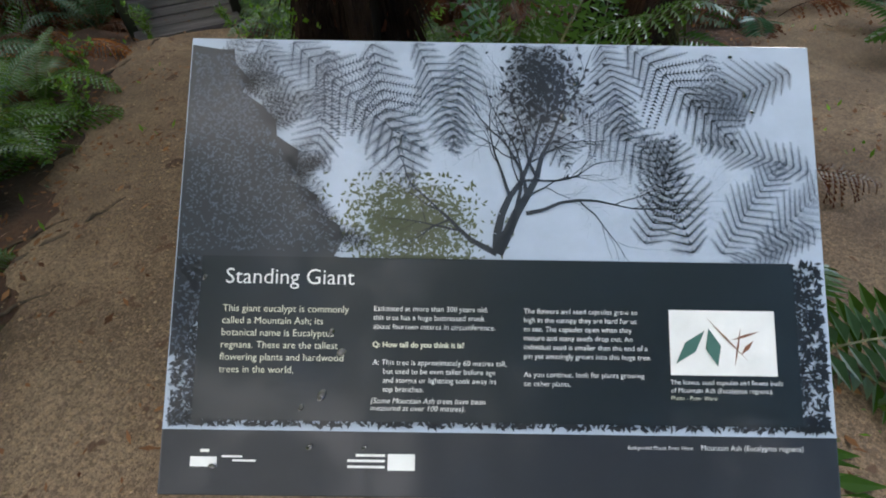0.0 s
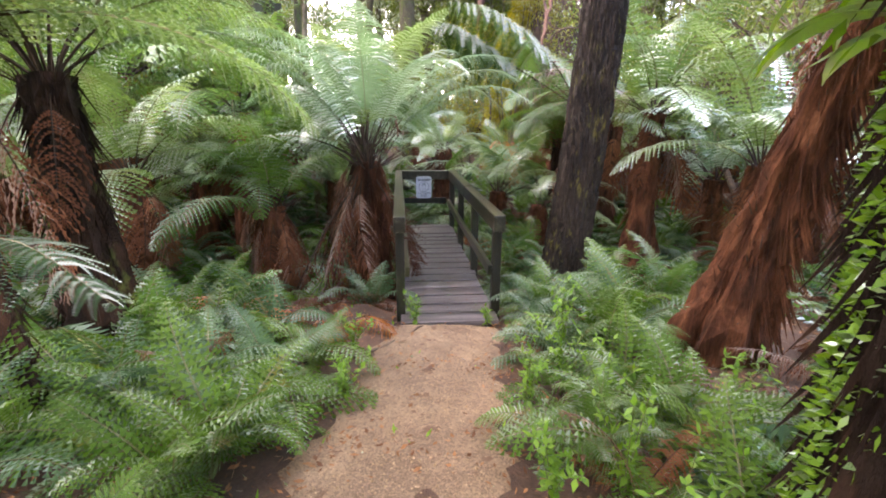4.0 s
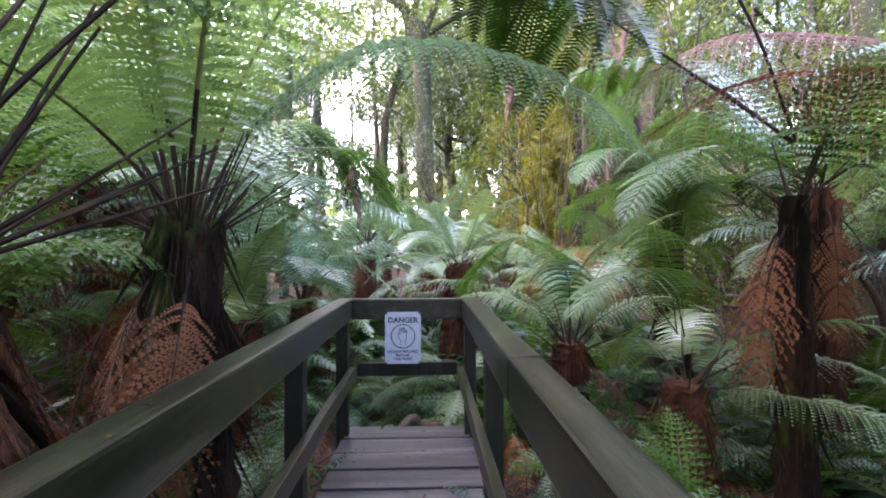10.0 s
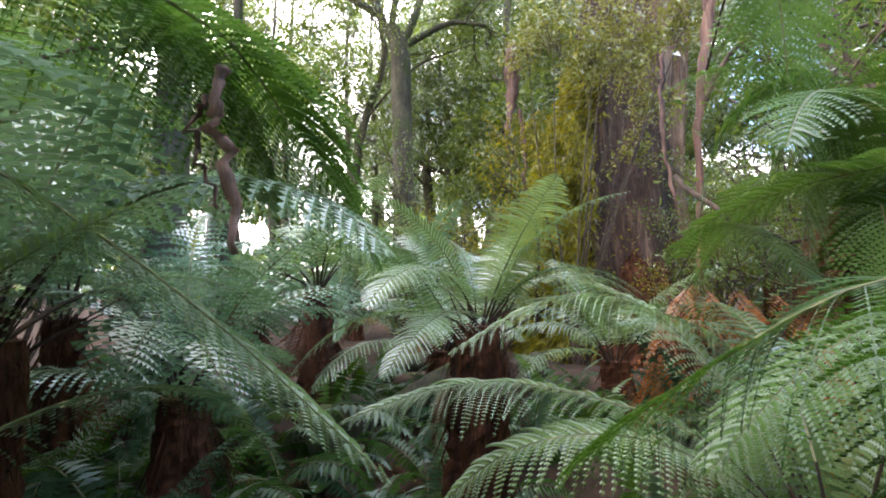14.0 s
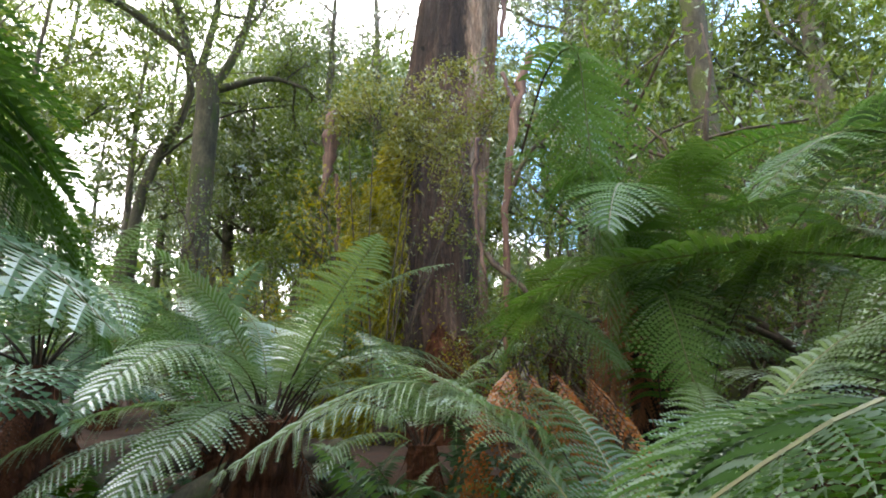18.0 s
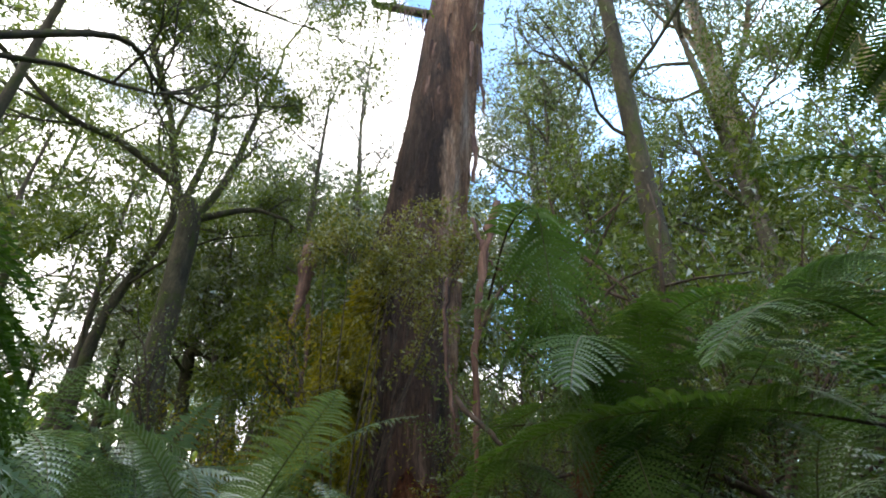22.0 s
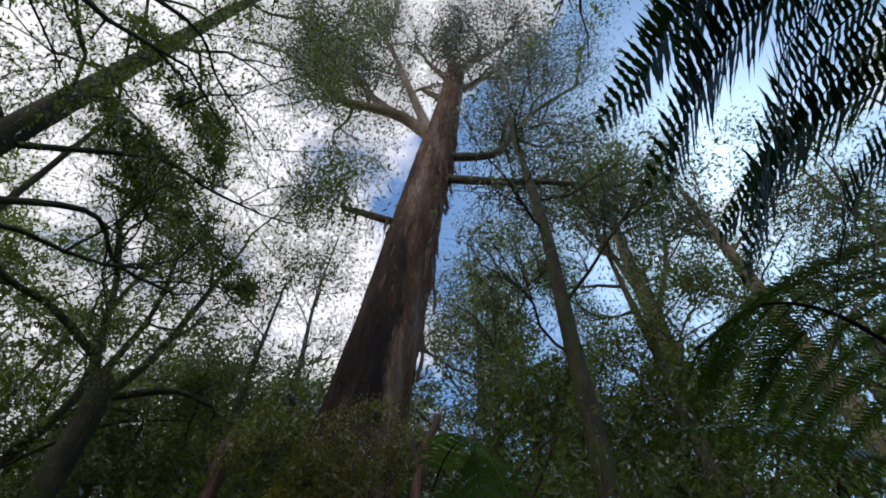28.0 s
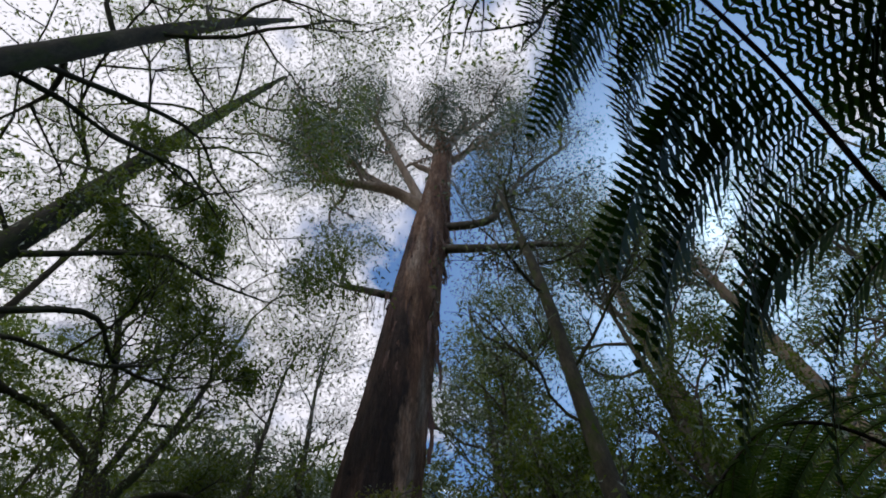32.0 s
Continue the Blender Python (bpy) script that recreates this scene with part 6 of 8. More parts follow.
        st = np.array([c[0] + c[3] * np.cos(a) * 1.02, c[1] + c[3] * np.sin(a) * 1.02, z])
        L = rng.uniform(0.6, 2.8)
        part("bark_ribbon", ribbon(rng, L, rng.uniform(0.08, 0.26)), None, tree, at=pose(*st, 0, 0, rng.uniform(0, 360)))
    # moss and seedlings on the shaded flank
    n = 44000
    z, a = rng.uniform(0.2, 8.0, n), rng.normal(np.pi * 1.3, 0.42, n)
    keep = (rng.random(n) < np.exp(-((z - 3.4) / 2.7) ** 2)) & (a < np.pi * (1.53 - 0.015 * z) + rng.normal(0, 0.06, n))
    z, a = z[keep], a[keep]
    c = np.stack([np.interp(z, p[:, 2], p[:, j]) for j in range(4)], 1)
    st = np.stack([c[:, 0] + c[:, 3] * np.cos(a) * 1.03, c[:, 1] + c[:, 3] * np.sin(a) * 1.03, z], 1)
    out = np.stack([np.cos(a), np.sin(a), np.full(len(a), -0.9)], 1) + rng.normal(0, 0.35, (len(a), 3))
    out /= np.linalg.norm(out, axis=1)[:, None]
    sd = np.cross(out, unit(rng, len(a)))
    sd /= np.linalg.norm(sd, axis=1)[:, None]
    soup = Soup()
    rhombs(soup, st, out, sd, rng.uniform(0.12, 0.4, len(a)), rng.uniform(0.025, 0.06, len(a)))
    tagged(part("moss", soup.mesh("moss", [M_YELLOW]), None, tree, "yellow-green hanging moss on the trunk"), kind="stuff")


def plant_flank():
    """What grows and rots on the giant's foot: a fine-leaved shrub over the trunk, a moss fringe, and crumbling red wood."""
    rng = np.random.default_rng(35)
    shrub = thing("shrub", pose(-5.6, 17.6, gz(-5.6, 17.6)), "olive fine-leaved shrub growing against the giant trunk", "shrub", "understorey shrubs")
    o = np.array(shrub.matrix_basis.translation)
    soup = Soup()
    for c, r, n in (((-5.7, 16.9, 6.4), 0.75, 1500), ((-4.95, 17.0, 6.1), 0.7, 1700), ((-4.25, 17.1, 5.9), 0.65, 1500), ((-4.7, 17.1, 6.9), 0.6, 1000), ((-3.6, 17.2, 6.3), 0.55, 900), ((-3.95, 17.5, 5.1), 0.5, 800),
                    ((-3.1, 17.0, 6.9), 0.5, 700), ((-6.4, 17.5, 6.9), 0.6, 800), ((-4.3, 17.6, 4.3), 0.45, 500), ((-3.9, 17.2, 7.6), 0.45, 500)):
        c = np.array(c) - o
        out = [(resample([(0, 0, 0.1), c * [0.5, 0.5, 0.55] + rng.normal(0, 0.2, 3), c], 6), 0.03, 0.01)]
        for k in range(14):
            a = c + rng.normal(0, r * 0.55, 3) * [1, 0.6, 0.8]
            out.append((resample([c * 0.85 + a * 0.15 - [0, 0, 0.2], (c + a) / 2 + rng.normal(0, 0.08, 3), a], 4), 0.012, 0.005))
            m = n // 14
            P = a + rng.normal(0, r * 0.26, (m, 3)) * [1, 0.8, 0.8]
            d = unit(rng, m) - [0, 0, 0.35]
            d /= np.linalg.norm(d, axis=1)[:, None]
            sd = np.cross(d, unit(rng, m))
            sd /= np.linalg.norm(sd, axis=1)[:, None]
            L = rng.uniform(0.05, 0.13, m)
            rhombs(soup, P, d, sd, L, L * 0.4)
        part("stem", branch_mesh(out, M_TWIG, 5, "stem"), None, shrub)
    tagged(part("foliage", soup.mesh("foliage", [M_OLIVE]), None, shrub), kind="stuff")
    fringe = Soup()
    n = 9000
    x, z = rng.uniform(-6.7, -5.1, n), rng.uniform(2.0, 5.4, n)
    ragged = np.sin(7.3 * x + 2.1 * z) + np.sin(3.1 * x - 4.7 * z + 1.0) + 0.7 * np.sin(15 * x + 9 * z)
    keep = (np.abs(x + 6.2 - 0.2 * (6.0 - z)) < 0.75 + 0.18 * ragged) & (ragged + rng.normal(0, 0.7, n) > 0.1)
    x, z = x[keep], z[keep]
    P = np.column_stack([x, 18.4 - 0.55 * np.sqrt(np.maximum(0, 1 - ((x + 5.9) / 1.2) ** 2)) + 0.16 * ragged[keep] + rng.normal(0, 0.16, len(x)), z])
    d = rng.normal(0, 0.5, (len(x), 3)) + [-0.15, -0.4, -0.8]
    d /= np.linalg.norm(d, axis=1)[:, None]
    sd = np.cross(d, unit(rng, len(x)))
    sd /= np.linalg.norm(sd, axis=1)[:, None]
    rhombs(fringe, P, d, sd, rng.uniform(0.06, 0.22, len(x)), rng.uniform(0.02, 0.045, len(x)))
    thing("hanging_moss", pose(0, 0, 0), "yellow-green moss hanging in fringes from the giant trunk", "moss", kind="stuff", mesh=fringe.mesh("hanging_moss", [M_YELLOW]))
    base = thing("rotten_bark", pose(-4.25, 18.35, gz(-4.25, 18.35) - 0.05), "crumbling red-brown rotten bark heaped at the giant's foot", "bark")
    for x, h, r in ((-0.62, 1.7, 0.3), (-0.2, 2.4, 0.36), (0.3, 2.1, 0.36), (0.75, 1.4, 0.32)):
        part("slab", trunk_mesh([(x, 0, 0), (x * 0.97, 0.12, h * 0.4), (x * 0.9, 0.3, h * 0.75), (x * 0.85, 0.45, h)], [r * 1.35, r * 1.1, r * 0.8, r * 0.35], int(90 + 10 * x), [M_FIBRE, M_STRIP], 420, 12, 0.16, 0.7), None, base)


def ribbon(rng, L, w):
    """A curled, twisting strip of hanging bark, top at the origin."""
    n = 9
    s = np.linspace(0, 1, n)
    tw = rng.uniform(-1.5, 1.5) * s
    cx, cy = np.cumsum(rng.normal(0, 0.03, n)) * L * 0.6, np.cumsum(rng.normal(0, 0.03, n)) * L * 0.6
    ww = w * (1 - 0.6 * s) * rng.uniform(0.7, 1.2, n) * 0.5
    c = np.stack([cx - cx[0], cy - cy[0], -L * s], 1)
    e = np.stack([np.cos(tw) * ww, np.sin(tw) * ww, 0 * s], 1)
    f = np.stack([-np.sin(tw) * ww * 0.5, np.cos(tw) * ww * 0.5, 0 * s], 1)
    soup = Soup()
    soup.add(np.concatenate([c - e, c + f, c + e]), [q for i in range(n - 1) for q in ((i, i + 1, n + i + 1, n + i), (n + i, n + i + 1, 2 * n + i + 1, 2 * n + i))])
    return soup.mesh("bark_ribbon", [M_STRIP], True)


def plant_right_trunk():
    x, y = -1.72, 6.85
    tree = thing("tree", pose(x, y, gz(x, y) - 0.1), "straight tree with dark furrowed bark and moss streaks", "tree", "forest trees")
    rng = np.random.default_rng(14)
    p = resample([(0, 0, -0.1, 0.34), (0, 0, 0.5, 0.275), (0.13, 0.05, 2, 0.245), (0.32, 0.1, 5, 0.23), (0.5, 0.2, 10, 0.24), (0.6, 0.4, 18, 0.16)], 50)
    soup = Soup()
    tube(soup, p[:, :3], p[:, 3], 48, 0, 0.03, rng, ridges=0.05)
    part("trunk", soup.mesh("trunk", [M_BARK], True), None, tree)
    # raised bark plates between the furrows
    m = 3000
    z, a = rng.uniform(-0.05, 5.6, m), rng.uniform(0, 2 * np.pi, m)
    c = np.stack([np.interp(z, p[:, 2], p[:, j]) for j in range(4)], 1)
    soup = Soup()
    for k in range(m):
        o, t = np.array([np.cos(a[k]), np.sin(a[k]), 0]), np.array([-np.sin(a[k]), np.cos(a[k]), 0])
        q = c[k, :3] + o * c[k, 3] * 1.005
        w, h, d = rng.uniform(0.009, 0.022), rng.uniform(0.04, 0.13), rng.uniform(0.016, 0.04)
        lean = t * rng.normal(0, 0.012)
        up = np.array([0, 0, h])
        soup.add([q - t * w - up * 0.6 - lean, q + t * w - up * 0.6 - lean, q + t * w + up * 0.6 + lean, q - t * w + up * 0.6 + lean, q - up + o * 0.003 - lean, q + up + o * 0.003 + lean, q + o * d - up * 0.5, q + o * d + up * 0.5],
                 [(0, 6, 7, 3), (1, 2, 7, 6), (0, 4, 6), (4, 1, 6), (3, 7, 5), (7, 2, 5)])
    tagged(part("flaking_bark", soup.mesh("flaking_bark", [M_BARK]), None, tree, "dark flaking bark plates"), kind="stuff")
    tips = []
    for k in range(6):
        out = []
        a = rng.uniform(0, 6.3)
        z = 11 + k * 1.2
        grow(rng, [np.interp(z, p[:, 2], p[:, j]) for j in range(3)], (np.cos(a), np.sin(a), 0.7), 3.5, 0.09, 2, out, tips, 0.35)
        part("limb", branch_mesh(out, M_BARK), None, tree)
    part("crown", crown_mesh(rng, tips, 9, 0.45, 0.16, M_WATTLE), None, tree)


plant_giant()
plant_flank()
plant_right_trunk()
plant_wood()


# ---- single trees that stand out ----
hero_tree("gnarled mossy tree with twisting dark limbs", [(-11.8, 22.3, 0.1, 0.55), (-11.8, 22.3, 2, 0.42), (-11.95, 22.25, 6, 0.36), (-12.05, 22.2, 10, 0.36), (-12.3, 22.1, 11, 0.3)],
          [([(-12.1, 22.2, 10.2), (-12.7, 21.8, 11.6), (-13.4, 21.4, 14.3), (-14.6, 20.6, 17.5)], 0.19), ([(-12.1, 22.2, 10.0), (-11.3, 22.5, 12.4), (-10.8, 22.8, 16.6), (-10.5, 22.9, 19.0)], 0.17),
           ([(-12.6, 21.9, 11.4), (-14.2, 20.8, 12.4), (-15.5, 19.6, 12.6), (-17.5, 18.0, 14.5)], 0.16), ([(-11.9, 22.3, 10.4), (-10.4, 22.9, 11.2), (-9.2, 23.2, 11.0)], 0.14), ([(-12.3, 22.0, 10.8), (-12.0, 22.0, 14.0), (-12.6, 21.6, 18.5)], 0.15)],
          M_MOSSY_LIMB, M_WATTLE, 401, depth=3, per=5, spread=0.35, leaf=0.12)
hero_tree("tall mossy tree with a wide spray of fine leaves", [(-12.9, 14.2, 0.0, 0.5), (-12.9, 14.2, 3, 0.36), (-12.85, 14.25, 9, 0.33), (-12.35, 14.15, 16, 0.26), (-11.4, 13.7, 22, 0.2), (-10.2, 13.2, 27, 0.09)],
          [([(-12.1, 14.1, 11.0), (-10.6, 15.5, 13.5), (-9.6, 16.6, 14.0), (-8.4, 18.0, 15.0)], 0.08), ([(-12.2, 14.1, 9.0), (-11.2, 15.8, 11.2), (-10.8, 17.2, 11.0), (-9.8, 18.6, 11.5)], 0.09)],
          M_MOSSY_LIMB, M_WATTLE, 402, grown=[(9 + 1.3 * k, 40 + 97 * k, 0.5, 4.6, 0.07) for k in range(12)], per=24, spread=0.36, leaf=0.11)
hero_tree("mossy leaning tree with hanging green foliage", [(-9.1, 9.35, 0.0, 0.26), (-9.1, 9.35, 2, 0.19), (-9.0, 9.4, 8, 0.16), (-8.7, 9.5, 14, 0.13), (-8.2, 9.8, 20, 0.06)],
          [([(-9.0, 9.4, 8.5), (-8.0, 10.8, 10.5), (-7.8, 12.0, 11.0), (-7.2, 13.6, 11.6)], 0.05)],
          M_MOSSY_LIMB, M_WATTLE, 403, grown=[(8 + 1.2 * k, 20 + 110 * k, 0.5, 3.4, 0.05) for k in range(9)], per=26, spread=0.3, leaf=0.1)
hero_tree("thin mossy tree with broken top and bare limbs", [(0.3, 15.9, 0.0, 0.34), (0.25, 15.9, 3, 0.24), (0.35, 15.85, 9, 0.2), (0.5, 15.8, 14, 0.17), (0.35, 15.8, 20, 0.1), (0.3, 15.8, 21.5, 0.06)],
          [], M_MOSSY_LIMB, M_GUM, 404, grown=[(7 + 1.6 * k, 60 + 130 * k, 0.45, 2.6, 0.06) for k in range(9)], per=2, spread=0.3, leaf=0.2)
hero_tree("tall pale gum with smooth peeling trunk", [(10.6, 24.4, 0.2, 0.75), (10.6, 24.4, 3, 0.6), (10.6, 24.4, 12, 0.5), (10.5, 24.2, 22, 0.4), (11.0, 23.8, 34, 0.16)],
          [([(10.5, 24.2, 20.0), (9.0, 23.5, 24.0), (7.6, 22.8, 29.0)], 0.2), ([(10.6, 24.2, 19.0), (12.5, 23.0, 24.0), (13.2, 22.0, 29.0)], 0.2)],
          M_SMOOTH, M_GUM, 405, grown=[(20 + 1.8 * k, 75 * k, 0.8, 5, 0.13) for k in range(7)], per=8, spread=0.55, leaf=0.28)
hero_tree("tall pale gum with smooth peeling trunk", [(14.5, 21.0, 0.2, 0.7), (14.5, 21.0, 3, 0.5), (14.4, 21.0, 14, 0.42), (14.0, 20.8, 28, 0.15)], [],
          M_SMOOTH, M_GUM, 406, grown=[(14 + 1.8 * k, 75 * k, 0.8, 5, 0.12) for k in range(7)], per=8, spread=0.55, leaf=0.28)
for at, seed in (((3.6, 27.0), 411), ((6.8, 21.0), 413)):
    x, y = at
    hero_tree("dense dark green rainforest tree with rounded crown", [(x, y, 0.2, 0.4), (x, y, 3, 0.3), (x + 0.2, y, 10, 0.25), (x, y + 0.2, 21, 0.08)], [], M_BARK_FAR, M_WATTLE, seed,
              grown=[(7 + 1.5 * k, 67 * k + seed, 0.6, 3.0, 0.09) for k in range(10)], per=26, spread=0.48, leaf=0.18)



def leafy_bough(label, start, lines, leafmat, seed, per=330, spread=0.36, leaf=0.11, r=0.07):
    """A hanging bough with dense foliage along its branches, reaching from a tree's limb."""
    rng = np.random.default_rng(seed)
    o = np.array(start)
    tree = thing("tree", pose(start[0], start[1], gz(start[0], start[1]) - 0.1), label, "tree", "forest trees")
    z0 = gz(start[0], start[1]) - 0.1
    base = np.array([start[0], start[1], z0])
    soup = Soup()
    tube(soup, resample([(0, 0, 0), (0.1, 0.1, (start[2] - z0) * 0.5), (0, 0, start[2] - z0)], 14), np.linspace(r * 2.6, r * 1.1, 14), 9, 0, 0.05, rng)
    part("trunk", soup.mesh("trunk", [M_MOSSY_LIMB], True), None, tree)
    for rows in lines:
        q = resample([o - base] + [np.array(p) - base for p in rows], 22)
        out = [(q, r, r * 0.3)]
        leaves = Soup()
        length = float(np.linalg.norm(np.diff(q, axis=0), axis=1).sum())
        for k in range(int(length * 7)):
            u = rng.uniform(0.42, 1.0)
            c = np.array([np.interp(u * 21, np.arange(22), q[:, j]) for j in range(3)])
            e = c + rng.normal(0, spread * (1.25 - 0.6 * u), 3) - [0, 0, rng.uniform(0, spread)]
            out.append((resample([c, (c + e) / 2 + rng.normal(0, 0.05, 3), e], 4), 0.014, 0.005))
            m = per // 7
            P = e + rng.normal(0, spread * 0.42, (m, 3))
            d = unit(rng, m) - [0, 0, 0.6]
            d /= np.linalg.norm(d, axis=1)[:, None]
            sd = np.cross(d, unit(rng, m))
            sd /= np.linalg.norm(sd, axis=1)[:, None]
            L = leaf * rng.uniform(0.6, 1.5, m)
            spikes_of(leaves, P, d, sd, L, L * 0.45)
        limb = part("limb", branch_mesh(out, M_MOSSY_LIMB), None, tree)
        tagged(part("foliage", leaves.mesh("foliage", [leafmat]), None, limb), kind="stuff")
    return tree


leafy_bough("mossy tree with long drooping boughs of dense fine leaves", (-13.6, 16.2, 17.0), ([(-12.8, 13.6, 17.4), (-11.96, 12.9, 16.6), (-11.2, 13.9, 16.2), (-10.1, 15.6, 15.8), (-9.6, 16.6, 15.2)],
            [(-12.6, 15.9, 15.8), (-11.36, 16.3, 14.9), (-9.9, 18.3, 14.1), (-8.2, 20.1, 13.1)], [(-12.9, 15.4, 15.4), (-12.2, 14.9, 14.6), (-11.6, 15.6, 13.8), (-11.0, 17.0, 13.0)]), M_WATTLE, 421, per=640, spread=0.33, leaf=0.14, r=0.06)
for seed, rows, crown in ((431, [(-7.6, 30.0, 0.2, 0.3), (-7.7, 29.9, 5, 0.2), (-7.6, 29.9, 14, 0.15), (-7.9, 29.6, 22, 0.1), (-7.4, 28.6, 28, 0.04)], 11), (432, [(-9.6, 27.0, 0.2, 0.26), (-9.7, 27.0, 5, 0.17), (-9.3, 26.6, 13, 0.13), (-9.0, 26.0, 20, 0.05)], 8), (433, [(1.6, 27.0, 0.2, 0.26), (1.5, 27.0, 5, 0.17), (1.9, 26.6, 13, 0.13), (2.2, 26.0, 21, 0.05)], 8)):
    hero_tree("slender gum with airy grey-green sprays of leaves", rows, [], M_BARK_FAR, M_GUM_FINE, seed, grown=[(rows[-1][2] * (0.45 + 0.5 * k / crown), 83 * k + seed, 0.7, 3.2, 0.05) for k in range(crown)], depth=2, per=9, spread=0.42, leaf=0.15)
# fine-leaved shrubs before the giant and along the right
NEAR_SHRUBS = [shrub_data(95 + i, h, m, per, leaf, sp, 4, 2) for i, (h, m, per, leaf, sp) in enumerate(((6.5, M_WATTLE, 17, 0.09, 0.26), (5.0, M_YELLOW, 17, 0.09, 0.22), (8.0, M_WATTLE, 17, 0.11, 0.32)))]
for i, (x, y, k, sc, turn) in enumerate(((-1.2, 17.2, 0, 0.8, 20), (0.2, 16.2, 2, 0.7, 220), (0.2, 14.6, 0, 0.85, 80), (1.6, 13.4, 2, 0.9, 300), (-6.6, 19.4, 1, 1.0, 10), (3.6, 12.0, 0, 1.0, 190), (1.6, 18.6, 2, 0.8, 45), (-9.6, 20.6, 2, 0.65, 100), (-7.6, 19.0, 1, 0.8, 200), (-1.3, 14.2, 0, 0.7, 150), (-2.3, 16.9, 0, 0.6, 40), (-3.0, 17.9, 1, 0.6, 75), (-1.9, 15.3, 0, 0.5, 250))):
    place_shrub(NEAR_SHRUBS[k], pose(x, y, gz(x, y) - 0.1, 0, 0, turn) @ Matrix.Diagonal((sc, sc, sc, 1)), "yellow-green mossy shrub beside the giant trunk" if k == 1 else "fine-leaved green understorey shrub")


# ---- hanging bark, fallen wood, litter ----
def hanging_strip(pts, w, seed, label):
    """A long strip of bark caught in the ferns, along a curve through pts; curled across."""
    rng = np.random.default_rng(seed)
    n = 22
    p = resample(pts, n)
    p[1:-1] += rng.normal(0, 0.012, (n - 2, 3))
    tw = np.cumsum(rng.normal(0, 0.22, n))
    s = np.linspace(0, 1, n)
    ww = 0.5 * w * (0.55 + 0.45 * np.sin(3.1 * s + 0.3)) * rng.uniform(0.8, 1.15, n)
    e, f = np.stack([np.cos(tw), np.sin(tw), 0 * s], 1), np.stack([-np.sin(tw), np.cos(tw), 0 * s], 1)
    cols = [p + e * (ww * a)[:, None] + f * (ww * b)[:, None] for a, b in ((-1, 0.5), (-0.5, 0.05), (0, -0.1), (0.5, 0.05), (1, 0.5))]
    o = p[-1]
    soup = Soup()
    soup.add(np.concatenate(cols) - o, [(c * n + i, c * n + i + 1, (c + 1) * n + i + 1, (c + 1) * n + i) for c in range(4) for i in range(n - 1)])
    me = soup.mesh("bark_strip", [M_STRIP], True)
    ob = thing("bark_strip", pose(*o), label, "bark", "hanging bark", mesh=me)
    so = ob.modifiers.new("thickness", "SOLIDIFY")
    so.thickness = 0.006


hanging_strip([(-5.4, 8.9, 2.2), (-5.42, 8.9, 2.05), (-5.38, 8.93, 1.85), (-5.36, 8.95, 1.6)], 0.09, 1, "long curled strip of brown bark hanging in fern fronds")
hanging_strip([(-5.4, 8.93, 2.2), (-5.5, 8.9, 2.0), (-5.44, 8.95, 1.75)], 0.04, 2, "thin curled strip of brown bark hanging in fern fronds")
hanging_strip([(-3.3, 13.2, 5.1), (-3.55, 13.25, 4.2), (-3.66, 13.27, 3.0), (-3.7, 13.27, 1.6)], 0.16, 3, "long reddish strip of bark hanging before the giant")
hanging_strip([(-3.6, 13.3, 4.9), (-3.45, 13.25, 4.3), (-3.3, 13.2, 4.1)], 0.1, 4, "short pale strip of bark caught in a shrub")
hanging_strip([(-3.95, 13.0, 3.9), (-3.97, 13.05, 3.2), (-3.9, 13.05, 2.3)], 0.06, 5, "thin dark strip of bark hanging in a shrub")
hanging_strip([(-6.8, 18.0, 7.2), (-6.85, 18.0, 6.3), (-7.0, 17.95, 5.0)], 0.36, 6, "broad slab of red-brown bark hanging free")
hanging_strip([(-6.7, 18.0, 5.6), (-6.6, 18.0, 4.6), (-6.65, 18.0, 3.4)], 0.16, 7, "dark strip of bark hanging free")


def stick(pts, r, seed, label="fallen dead stick on the leaf litter", mat=None, name="stick"):
    rng = np.random.default_rng(seed)
    p = resample(pts, 12)
    p[1:-1] += rng.normal(0, r * 0.7, (10, 3))
    o = p[0].copy()
    soup = Soup()
    tube(soup, p - o, np.linspace(r, r * 0.5, 12) * rng.uniform(0.85, 1.15, 12), 7)
    thing(name, pose(*o), label, "stick", "fallen sticks", mesh=soup.mesh(name, [mat or M_TWIG], True))


def on_floor(rows, r):
    return [(x, y, gz(x, y) + 0.012 + r * 0.6) for x, y in rows]


for k, (rows, r) in enumerate((([(-2.05, 1.45), (-1.9, 1.62), (-1.71, 1.92)], 0.014), ([(-2.0, 1.06), (-1.85, 1.18), (-1.7, 1.3)], 0.01), ([(-2.5, 1.2), (-2.2, 1.5), (-1.95, 1.75)], 0.012), ([(-0.75, 2.95), (-0.45, 3.0), (-0.15, 3.02)], 0.014),
                               ([(0.1, 3.0), (0.6, 2.95), (1.2, 2.85)], 0.018), ([(-1.35, 2.93), (-1.1, 2.95), (-0.85, 2.9)], 0.008), ([(-1.3, 1.9), (-1.1, 1.96), (-0.95, 1.95)], 0.008), ([(-2.9, 3.4), (-2.7, 3.9), (-2.6, 4.3)], 0.016),
                               ([(2.6, 1.3), (2.7, 1.8), (2.75, 2.2)], 0.012), ([(1.7, 1.9), (2.0, 2.05), (2.35, 2.02)], 0.008), ([(-1.55, 3.5), (-1.4, 3.7), (-1.3, 4.0)], 0.009))):
    stick(on_floor(rows, r), r, 500 + k)
